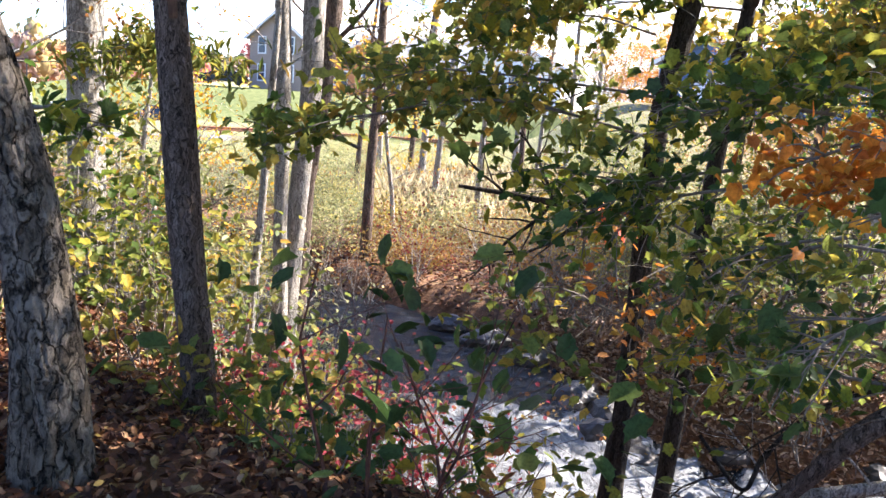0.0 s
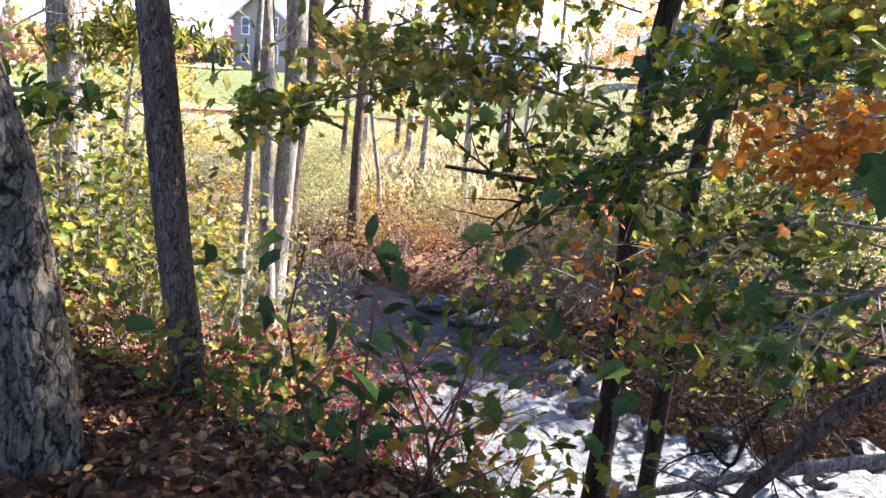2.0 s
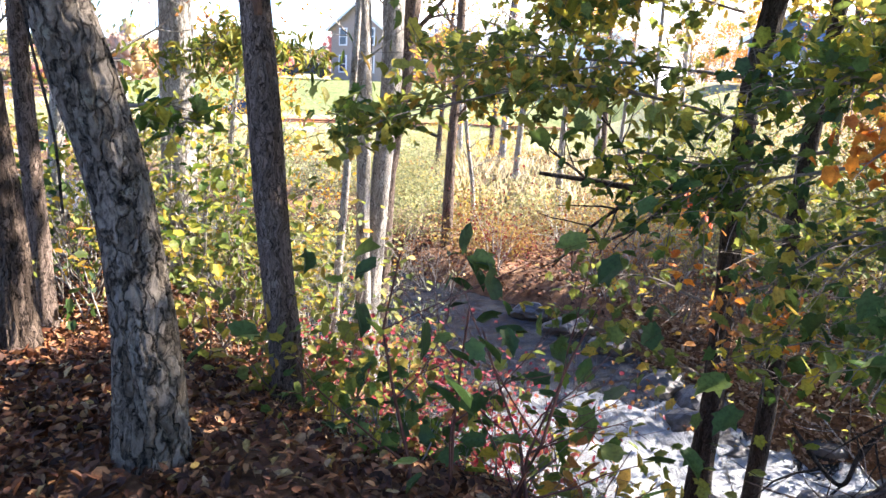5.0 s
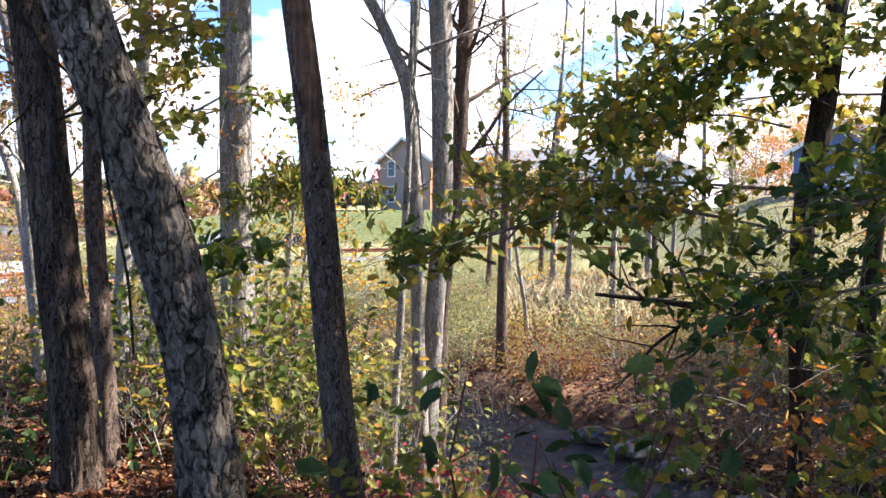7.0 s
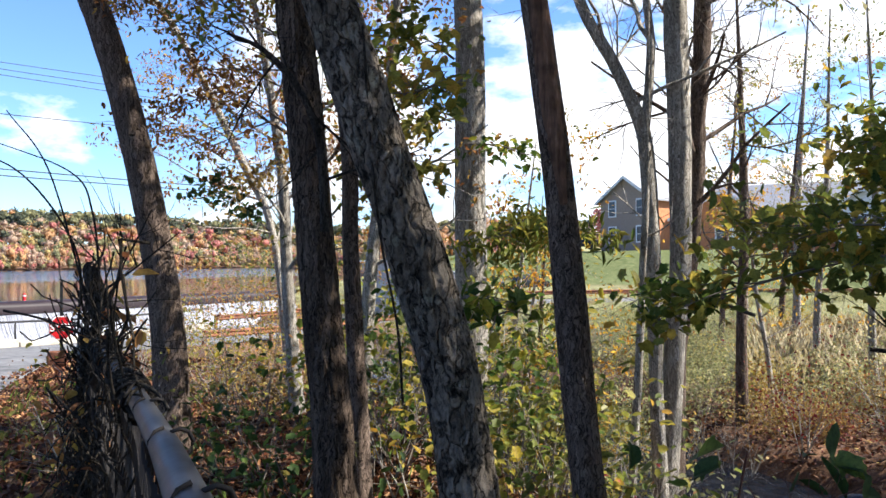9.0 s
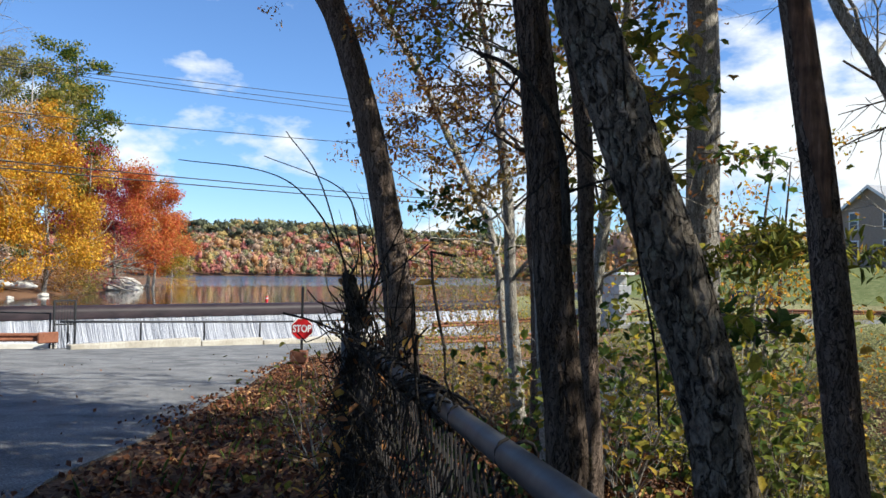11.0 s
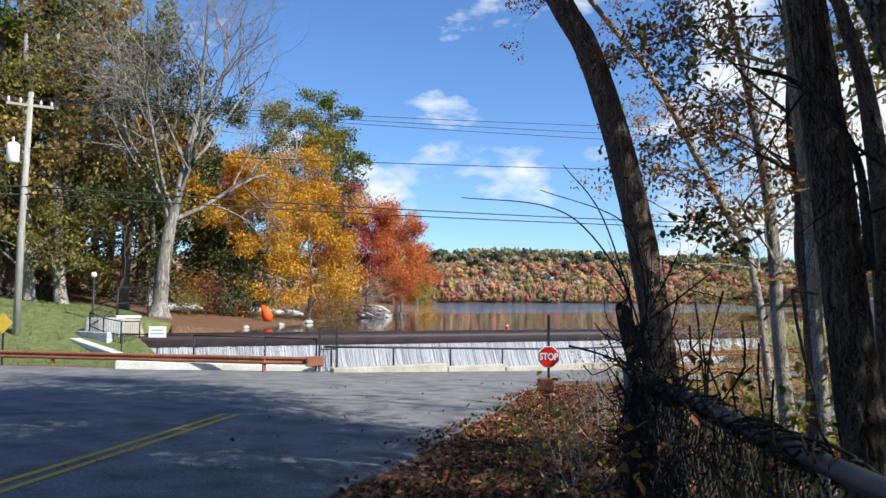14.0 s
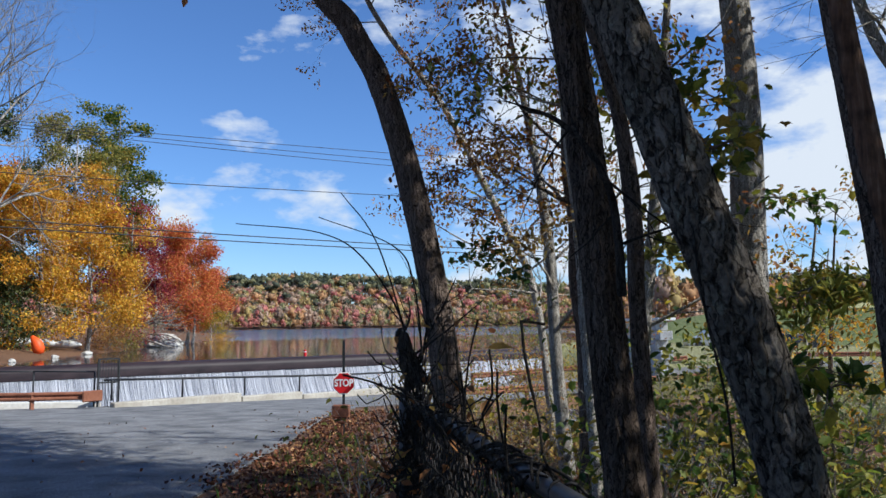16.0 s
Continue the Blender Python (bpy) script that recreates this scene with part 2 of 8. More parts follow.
L_CORAL = leafy("leaf_coral", [(0.0, (0.46, 0.075, 0.045)), (0.45, (0.66, 0.17, 0.07)), (0.75, (0.70, 0.28, 0.08)), (1.0, (0.66, 0.40, 0.10))], 0.5)
L_RUST = leafy("leaf_rust", [(0.0, (0.18, 0.07, 0.035)), (0.5, (0.37, 0.17, 0.06)), (0.8, (0.48, 0.26, 0.07)), (1.0, (0.54, 0.38, 0.08))], 0.5)
L_PINE = leafy("leaf_pine", [(0.0, (0.03, 0.05, 0.02)), (0.6, (0.075, 0.10, 0.035)), (1.0, (0.17, 0.17, 0.05))], 0.3)
# far woods' leaf colours, paled and greyed: distance haze put into the base
HAZY_KINDS = [leafy(nm, [(0.0, tuple(v * 0.8 for v in c)), (0.5, c), (1.0, tuple(min(0.8, v * 1.25) for v in c))], 0.45, 0.9) for nm, c in
             (("leaf_hazy_red", (0.519, 0.212, 0.189)), ("leaf_hazy_orange", (0.555, 0.330, 0.177)), ("leaf_hazy_tan", (0.496, 0.354, 0.271)), ("leaf_hazy_green", (0.295, 0.283, 0.153)), ("leaf_hazy_yellow", (0.531, 0.401, 0.177)), ("leaf_hazy_pine", (0.106, 0.118, 0.083)))]
for m_ in HAZY_KINDS:
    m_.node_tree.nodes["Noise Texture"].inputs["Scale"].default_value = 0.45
L_LITTER = leafy("leaf_litter", [(0.0, (0.03, 0.014, 0.01)), (0.45, (0.095, 0.038, 0.022)), (0.75, (0.21, 0.088, 0.043)), (0.9, (0.36, 0.18, 0.085)), (0.96, (0.36, 0.25, 0.15)), (1.0, (0.40, 0.26, 0.05))], 0.12, 0.6)
# lighter tan copy of the brown litter: far-bank sunlight put into the colour
L_LITTER_SUNLIT = leafy("leaf_litter_sunlit", [(0.0, (0.10, 0.05, 0.03)), (0.4, (0.26, 0.145, 0.085)), (0.8, (0.42, 0.28, 0.19)), (1.0, (0.52, 0.40, 0.30))], 0.15, 0.6)
L_LITTER_ORANGE = leafy("leaf_litter_orange", [(0.0, (0.028, 0.011, 0.008)), (0.4, (0.085, 0.03, 0.016)), (0.75, (0.22, 0.075, 0.032)), (1.0, (0.46, 0.28, 0.13))], 0.15, 0.6)
GRASS_DRY = leafy("grass_dry", [(0.0, (0.40, 0.32, 0.18)), (0.6, (0.58, 0.50, 0.34)), (1.0, (0.72, 0.65, 0.50))], 0.4)
GRASS_LAWN = leafy("grass_lawn", [(0.0, (0.14, 0.16, 0.06)), (0.7, (0.22, 0.25, 0.10)), (1.0, (0.36, 0.35, 0.20))], 0.35)
GRASS_GREEN = leafy("grass_green", [(0.0, (0.05, 0.11, 0.02)), (0.7, (0.11, 0.19, 0.04)), (1.0, (0.24, 0.26, 0.09))], 0.35)

ASPHALT = noisy("asphalt", [(0.3, (0.06, 0.06, 0.063)), (0.5, (0.165, 0.165, 0.167)), (0.7, (0.33, 0.33, 0.325))], 42, 0.92, 0.8, stops2=[(0.3, (0.5, 0.5, 0.52)), (0.5, (0.88, 0.88, 0.88)), (0.65, (1.12, 1.12, 1.12))], scale2=1.3, dist=0.005)
PALE_HULL = plain("pale_hull_paint", (0.5, 0.5, 0.48), 0.5, vary=0.25, scale=5.0)
PALE_CONCRETE = noisy("pale_concrete", [(0.3, (0.52, 0.50, 0.46)), (0.7, (0.68, 0.66, 0.61))], 9, 0.85, 0.3, stops2=[(0.35, (0.82, 0.80, 0.77)), (0.6, (1, 1, 1))], scale2=1.4, dist=0.01)
CONCRETE = noisy("concrete", [(0.3, (0.34, 0.31, 0.255)), (0.7, (0.50, 0.465, 0.395))], 10, 0.85, 0.3, stops2=[(0.35, (0.75, 0.73, 0.7)), (0.6, (1, 1, 1))], scale2=1.2, dist=0.01)
STONE = noisy("dressed_stone", [(0.3, (0.34, 0.34, 0.34)), (0.7, (0.56, 0.55, 0.53))], 6, 0.9, 0.5, stops2=[(0.35, (0.75, 0.75, 0.75)), (0.65, (1.05, 1.05, 1.05))], scale2=0.8, dist=0.03)
ROCK = noisy("wet_rock", [(0.3, (0.012, 0.011, 0.011)), (0.7, (0.05, 0.044, 0.04))], 5, 0.45, 0.8, spec=0.5, dist=0.05)
BOULDER = noisy("pale_boulder", [(0.3, (0.36, 0.34, 0.30)), (0.7, (0.50, 0.48, 0.44))], 4, 0.9, 0.25, dist=0.03)
RUST = noisy("rusty_steel", [(0.3, (0.16, 0.06, 0.035)), (0.7, (0.33, 0.14, 0.08))], 16, 0.8, 0.2, stops2=[(0.4, (0.8, 0.75, 0.7)), (0.7, (1.1, 1.1, 1.1))], scale2=2.0, dist=0.004)
BLACK = plain("black_paint", (0.02, 0.021, 0.023), 0.5)
GALV = noisy("galvanised_steel", [(0.3, (0.035, 0.036, 0.042)), (0.7, (0.10, 0.104, 0.12))], 18, 0.5, 0.1, metal=0.3, stops2=[(0.4, (0.6, 0.58, 0.55)), (0.62, (1, 1, 1))], scale2=5.0, dist=0.002)
WIRE = plain("weathered_wire", (0.022, 0.019, 0.019), 0.75, 0.2)
WHITE = plain("white_paint", (0.78, 0.78, 0.76), 0.55, vary=0.05)
YELLOW_LINE = noisy("yellow_road_paint", [(0.35, (0.42, 0.28, 0.035)), (0.6, (0.62, 0.42, 0.05))], 25, 0.8, 0.2, dist=0.002)
SIGN_RED = plain("sign_red", (0.55, 0.015, 0.02), 0.4, vary=0.08)
ORANGE_CLOTH = plain("orange_plastic", (0.75, 0.09, 0.015), 0.5)
GREY_TEXT = plain("grey_lettering", (0.35, 0.36, 0.38), 0.6)
TIMBER = noisy("grey_timber", [(0.3, (0.22, 0.20, 0.18)), (0.7, (0.42, 0.40, 0.36))], 12, 0.85, 0.3, stretch=(1, 1, 0.1), dist=0.004)
SHINGLE = noisy("shingle_wall", [(0.3, (0.25, 0.19, 0.15)), (0.7, (0.40, 0.32, 0.26))], 5, 0.9, 0.3, stretch=(1, 1, 3), dist=0.02)
BRICK_WALL = noisy("orange_siding", [(0.3, (0.46, 0.17, 0.07)), (0.7, (0.60, 0.26, 0.12))], 4, 0.8, 0.2, dist=0.02)
ROOFING = noisy("grey_roofing", [(0.3, (0.22, 0.22, 0.23)), (0.7, (0.36, 0.36, 0.37))], 6, 0.9, 0.2, dist=0.02)
BLUE_SIDING = noisy("blue_siding", [(0.3, (0.07, 0.13, 0.26)), (0.7, (0.11, 0.19, 0.34))], 3, 0.6, 0.1, dist=0.01)
CAR_DARK = plain("dark_car_paint", (0.02, 0.022, 0.026), 0.25, 0.2)
CAR_SILVER = plain("silver_car_paint", (0.45, 0.46, 0.48), 0.3, 0.5)
RUBBER = plain("rubber", (0.02, 0.02, 0.02), 0.8)
WINDOW_GLASS = plain("window_glass", (0.05, 0.06, 0.08), 0.06, 0.0, 0.1, 3, 0.0)


def ground_material():
    """Leaf mould, turf on the lawn and the mown bank, gravelly verge: by soft noise masks and place."""
    m, n, l, b = material("forest_floor", 0.95, 0.15)
    co = n.new("ShaderNodeTexCoord")
    t = n.new("ShaderNodeTexNoise")
    t.inputs["Scale"].default_value, t.inputs["Detail"].default_value, t.inputs["Roughness"].default_value = 11.0, 9.0, 0.7
    l.new(co.outputs["Object"], t.inputs["Vector"])
    litter = ramp_node(n, [(0.3, (0.045, 0.028, 0.018)), (0.5, (0.13, 0.07, 0.04)), (0.68, (0.26, 0.15, 0.085))])
    l.new(t.outputs["Fac"], litter.inputs["Fac"])
    t3 = n.new("ShaderNodeTexNoise")
    t3.inputs["Scale"].default_value, t3.inputs["Detail"].default_value = 2.5, 8.0
    l.new(co.outputs["Object"], t3.inputs["Vector"])
    turf = ramp_node(n, [(0.3, (0.08, 0.105, 0.034)), (0.7, (0.165, 0.18, 0.075))])
    l.new(t3.outputs["Fac"], turf.inputs["Fac"])
    at = n.new("ShaderNodeAttribute")
    at.attribute_name = "turf"
    mx = n.new("ShaderNodeMixRGB")
    l.new(at.outputs["Fac"], mx.inputs["Fac"])
    l.new(litter.outputs["Color"], mx.inputs["Color1"])
    l.new(turf.outputs["Color"], mx.inputs["Color2"])
    straw = ramp_node(n, [(0.34, (0.07, 0.07, 0.03)), (0.5, (0.20, 0.195, 0.09)), (0.66, (0.37, 0.35, 0.21))])
    l.new(t.outputs["Fac"], straw.inputs["Fac"])
    at2, mx3 = n.new("ShaderNodeAttribute"), n.new("ShaderNodeMixRGB")
    at2.attribute_name = "straw"
    l.new(at2.outputs["Fac"], mx3.inputs["Fac"])
    l.new(mx.outputs["Color"], mx3.inputs["Color1"])
    l.new(straw.outputs["Color"], mx3.inputs["Color2"])
    l.new(mx3.outputs["Color"], b.inputs["Base Color"])
    bp = n.new("ShaderNodeBump")
    bp.inputs["Strength"].default_value, bp.inputs["Distance"].default_value = 0.8, 0.04
    l.new(t.outputs["Fac"], bp.inputs["Height"])
    l.new(bp.outputs["Normal"], b.inputs["Normal"])
    return m


def lake_material():
    m, n, l, b = material("lake_water", 0.06, 0.5)
    b.inputs["Base Color"].default_value = (0.012, 0.02, 0.026, 1)
    b.inputs["IOR"].default_value = 1.33
    co, mp, t = n.new("ShaderNodeTexCoord"), n.new("ShaderNodeMapping"), n.new("ShaderNodeTexNoise")
    mp.inputs["Scale"].default_value = (0.9, 0.5, 1)
    t.inputs["Scale"].default_value, t.inputs["Detail"].default_value = 1.2, 4.0
    l.new(co.outputs["Object"], mp.inputs["Vector"])
    l.new(mp.outputs["Vector"], t.inputs["Vector"])
    bp = n.new("ShaderNodeBump")
    bp.inputs["Distance"].default_value = 0.4
    sep, far = n.new("ShaderNodeSeparateXYZ"), n.new("ShaderNodeMapRange")
    for key, v in (("From Min", -85.0), ("From Max", -150.0), ("To Min", 0.012), ("To Max", 1.0)):
        far.inputs[key].default_value = v
    l.new(co.outputs["Object"], sep.inputs["Vector"])
    l.new(sep.outputs["X"], far.inputs["Value"])
    l.new(far.outputs["Result"], bp.inputs["Strength"])
    l.new(t.outputs["Fac"], bp.inputs["Height"])
    l.new(bp.outputs["Normal"], b.inputs["Normal"])
    return m


def foam_material(name, along, cover, dark=(0.02, 0.022, 0.024), scale=3.0, white=(0.72, 0.75, 0.78), soft_=0.22):
    """Running water: dark glossy water with streaks of white foam along its run."""
    m, n, l, b = material(name, 0.12, 0.5)
    co, mp, t = n.new("ShaderNodeTexCoord"), n.new("ShaderNodeMapping"), n.new("ShaderNodeTexNoise")
    mp.inputs["Scale"].default_value = along
    t.inputs["Scale"].default_value, t.inputs["Detail"].default_value, t.inputs["Roughness"].default_value = scale, 8.0, 0.65
    t.inputs["Distortion"].default_value = 0.6
    l.new(co.outputs["Object"], mp.inputs["Vector"])
    l.new(mp.outputs["Vector"], t.inputs["Vector"])
    at = n.new("ShaderNodeAttribute")
    at.attribute_name = "foam"
    ad = n.new("ShaderNodeMath")
    ad.operation = "ADD"
    l.new(t.outputs["Fac"], ad.inputs[0])
    l.new(at.outputs["Fac"], ad.inputs[1])
    r = ramp_node(n, [(cover, (0, 0, 0)), (cover + soft_, (1, 1, 1))])
    l.new(ad.outputs["Value"], r.inputs["Fac"])
    mx = n.new("ShaderNodeMixRGB")
    mx.inputs["Color1"].default_value, mx.inputs["Color2"].default_value = (*dark, 1), (*white, 1)
    l.new(r.outputs["Color"], mx.inputs["Fac"])
    l.new(mx.outputs["Color"], b.inputs["Base Color"])
    rr = n.new("ShaderNodeMapRange")
    rr.inputs["To Min"].default_value, rr.inputs["To Max"].default_value = 0.08, 0.85
    l.new(r.outputs["Color"], rr.inputs["Value"])
    l.new(rr.outputs["Result"], b.inputs["Roughness"])
    bp = n.new("ShaderNodeBump")
    bp.inputs["Strength"].default_value, bp.inputs["Distance"].default_value = 1.0, 0.2
    l.new(t.outputs["Fac"], bp.inputs["Height"])
    l.new(bp.outputs["Normal"], b.inputs["Normal"])
    return m


GROUND = ground_material()
LAKE = lake_material()
CREEK = foam_material("creek_water", (1, 1, 1), 0.9, (0.016, 0.018, 0.022), 4.6, (0.24, 0.25, 0.265), 0.66)
SPILL = foam_material("spilling_water", (0.0, 5.0, 0.10), 0.36, (0.14, 0.15, 0.18), 2.2, (0.52, 0.53, 0.575), 0.26)
CREST = noisy("wet_dark_crest", [(0.3, (0.014, 0.010, 0.013)), (0.7, (0.04, 0.027, 0.03))], 3, 0.5, 0.2, stretch=(1, 0.2, 1), spec=0.16, dist=0.03)


# ---- mesh helpers ----
def mesh_of(name, verts, faces, mat, smooth=False):
    me = bpy.data.meshes.new(name)
    me.from_pydata([tuple(v) for v in verts], [], [tuple(q) for q in faces])
    me.materials.append(mat)
    if smooth:
        me.shade_smooth()
    me.update()
    return me


def part(name, bm, mat, parent=None, label=""):
    """One mesh object from a bmesh, or from (verts, faces), under its thing."""
    if isinstance(bm, tuple):
        me = mesh_of(name, bm[0], bm[1], mat, len(bm) > 2 and bm[2])
    else:
        me = bpy.data.meshes.new(name)
        bm.to_mesh(me)
        bm.free()
        me.materials.append(mat)
    ob = new(name, me)
    ob.parent = parent
    return tagged(ob, label)


def thing(name, label, category, place=(0, 0, 0), group="", kind="", turn=0.0):
    ob = new(name)
    ob.matrix_world = pose(*place, 0, 0, turn)
    return tagged(ob, label, category, group, kind)


def box(size, at=(0, 0, 0), bevel=0.0, rot=None):
    bm = bmesh.new()
    bmesh.ops.create_cube(bm, size=1.0)
    bmesh.ops.scale(bm, vec=size, verts=bm.verts)
    if bevel:
        bmesh.ops.bevel(bm, geom=bm.edges[:], offset=bevel, segments=1, affect="EDGES")
    if rot:
        bmesh.ops.transform(bm, matrix=rot, verts=bm.verts)
    bmesh.ops.translate(bm, vec=at, verts=bm.verts)
    return bm


def merge(*bms):
    out = bmesh.new()
    for b in bms:
        me = bpy.data.meshes.new("tmp")
        b.to_mesh(me)
        b.free()
        out.from_mesh(me)
        bpy.data.meshes.remove(me)
    return out


def tube(pts, radii, sides=8, cap=True):
    """A round tapered tube along points; verts and faces."""
    pts = [Vector(p) for p in pts]
    n = len(pts)
    verts, faces = [], []
    up = Vector((0.31, 0.17, 0.93))
    for i, p in enumerate(pts):
        d = (pts[min(i + 1, n - 1)] - pts[max(i - 1, 0)]).normalized()
        a = d.cross(up)
        if a.length < 0.05:
            a = d.cross(Vector((1, 0, 0)))
        a.normalize()
        b = d.cross(a)
        r = radii[i] if hasattr(radii, "__len__") else radii
        for k in range(sides):
            q = 2 * math.pi * k / sides
            verts.append(p + (a * math.cos(q) + b * math.sin(q)) * r)
    for i in range(n - 1):
        for k in range(sides):
            k2 = (k + 1) % sides
            faces.append((i * sides + k, i * sides + k2, (i + 1) * sides + k2, (i + 1) * sides + k))
    if cap:
        faces.append(tuple(range(sides))[::-1])
        faces.append(tuple(range((n - 1) * sides, n * sides)))
    return verts, faces


def tubes(items, sides=5):
    """Many tubes in one mesh."""
    verts, faces = [], []
    for pts, radii in items:
        v, q = tube(pts, radii, sides, False)
        o = len(verts)
        verts += v
        faces += [tuple(i + o for i in fc) for fc in q]
    return verts, faces, True


# half outlines from stalk to tip: (along, out, up); the other half mirrors it across the midrib
HALVES = {
    "oval": [(-0.5, 0, 0), (-0.24, 0.25, 0.07), (0.14, 0.25, 0.05), (0.5, 0, -0.14)],
    "long": [(-0.5, 0, 0.04), (-0.1, 0.12, 0.07), (0.25, 0.11, 0.03), (0.56, 0, -0.18)],
    "maple": [(-0.40, 0, 0), (-0.46, 0.22, 0.03), (-0.26, 0.33, 0.05), (-0.06, 0.34, 0.05), (0.12, 0.5, 0.0), (0.15, 0.30, 0.05), (0.33, 0.24, 0.02), (0.36, 0.13, 0.0), (0.56, 0, -0.14)],
    "quad": [(-0.5, 0, 0), (0, 0.34, 0.07), (0.5, 0, -0.05)],
}


def leaf_shape(shape):
    half = HALVES[shape]
    verts = list(half) + [(x, -y, z) for x, y, z in half[1:-1]]
    n = len(half)
    return np.array(verts), [list(range(n))[::-1], [0] + list(range(n, 2 * n - 2)) + [n - 1]]


def leaves(places, sizes, shape, rng, droop=0.5, name="leaves", mat=None, hang=0.0):
    """One mesh of many single leaves: places (n,3), sizes (n,); hang: how far the tips hang down, radians."""
    base, polys = leaf_shape(shape)
    n, k = len(places), len(base)
    yaw = rng.uniform(0, 2 * np.pi, n)
    tilt = rng.normal(hang, droop, n)
    roll = rng.normal(0, droop, n)
    cy, sy, ct, st, cr, sr = np.cos(yaw), np.sin(yaw), np.cos(tilt), np.sin(tilt), np.cos(roll), np.sin(roll)
    curl = rng.uniform(0.3, 2.2, n)[:, None]
    x, y, z = base[:, 0][None], base[:, 1][None] * rng.uniform(0.75, 1.1, n)[:, None], base[:, 2][None] * curl
    y1, z1 = y * cr[:, None] - z * sr[:, None], y * sr[:, None] + z * cr[:, None]
    x2, z2 = x * ct[:, None] + z1 * st[:, None], -x * st[:, None] + z1 * ct[:, None]
    vx = x2 * cy[:, None] - y1 * sy[:, None]
    vy = x2 * sy[:, None] + y1 * cy[:, None]
    v = np.stack([vx, vy, z2], -1) * np.asarray(sizes)[:, None, None] + np.asarray(places)[:, None, :]
    loop = np.concatenate([np.array(p) for p in polys])
    m = len(loop)
    idx_ = (np.arange(n)[:, None] * k + loop[None]).reshape(-1)
    starts = np.concatenate([[0], np.cumsum([len(p) for p in polys])[:-1]])
    me = bpy.data.meshes.new(name)
    me.vertices.add(n * k)
    me.vertices.foreach_set("co", v.reshape(-1).astype(np.float32))
    me.loops.add(n * m)
    me.loops.foreach_set("vertex_index", idx_.astype(np.int32))
    me.polygons.add(n * len(polys))
    me.polygons.foreach_set("loop_start", (np.arange(n)[:, None] * m + starts[None]).reshape(-1).astype(np.int32))
    me.update(calc_edges=True)
    if mat:
        me.materials.append(mat)
    return me


def leaf_part(name, places, sizes, shape, rng, mat, parent, droop=0.5, label="", hang=0.3):
    ob = new(name, leaves(np.asarray(places), np.asarray(sizes), shape, rng, droop, name, mat, hang))
    ob.parent = parent
    return tagged(ob, label)


# ---- the lie of the land ----
def smooth(x, a, b):
    t = np.clip((np.asarray(x, float) - a) / (b - a), 0, 1)
    return t * t * (3 - 2 * t)


CREEK_LINE = np.array([(-36, 40, -2.7), (-24, 33, -2.4), (-14, 25, -2.15), (-7, 18.5, -2.0), (-3.4, 14.6, -1.95), (-1.0, 12.4, -1.95), (0.1, 11.1, -1.97), (0.75, 10.0, -2.08),
                       (1.6, 8.6, -2.4), (3.6, 8.05, -2.5), (6.0, 7.9, -2.55), (11, 6.6, -2.7), (30, 2.5, -3.2), (80, -8, -4.0)], float)
LAKE_EDGE = np.array([(-44.9, 14.4), (-49, 15.8), (-51.5, 17.6), (-56, 21.8), (-66, 30), (-76, 38.0), (-84, 44), (-100, 58), (-150, 95), (-300, 170), (-446, 262), (-470, 350), (-515, 535),
                      (-480, 640), (-300, 480), (-120, 220), (-60, 95), (-38.6, 52)], float)
LAKE_Z = -0.35
DAM_SLANT = 0.168


def dam_x(y):
    """Where the dam's crest runs."""
    return -41.7 + DAM_SLANT * (np.clip(y, 7.0, 54.0) - 33.0)



def along_line(line, x, y):
    """Distance to a polyline, which side, and the third value carried along it."""
    best = np.full(np.shape(x), 1e9)
    side, val = np.zeros(np.shape(x)), np.zeros(np.shape(x))
    for a, b in zip(line[:-1], line[1:]):
        d = b[:2] - a[:2]
        t = np.clip(((x - a[0]) * d[0] + (y - a[1]) * d[1]) / (d @ d), 0, 1)
        px, py = x - a[0] - t * d[0], y - a[1] - t * d[1]
        r = np.hypot(px, py)
        w = r < best
        best = np.where(w, r, best)
        side = np.where(w, np.sign(d[0] * py - d[1] * px), side)
        if len(a) > 2:
            val = np.where(w, a[2] + (b[2] - a[2]) * t, val)
    return best, side, val


def in_poly(poly, x, y):
    inside = np.zeros(np.shape(x), bool)
    for (x1, y1), (x2, y2) in zip(poly, np.roll(poly, -1, 0)):
        c = ((y1 > y) != (y2 > y)) & (x < (x2 - x1) * (y - y1) / (y2 - y1 + 1e-9) + x1)
        inside ^= c
    return inside


def road_plane(x, y):
    return 0.03 * np.asarray(x, float) - 0.035 * np.asarray(y, float)


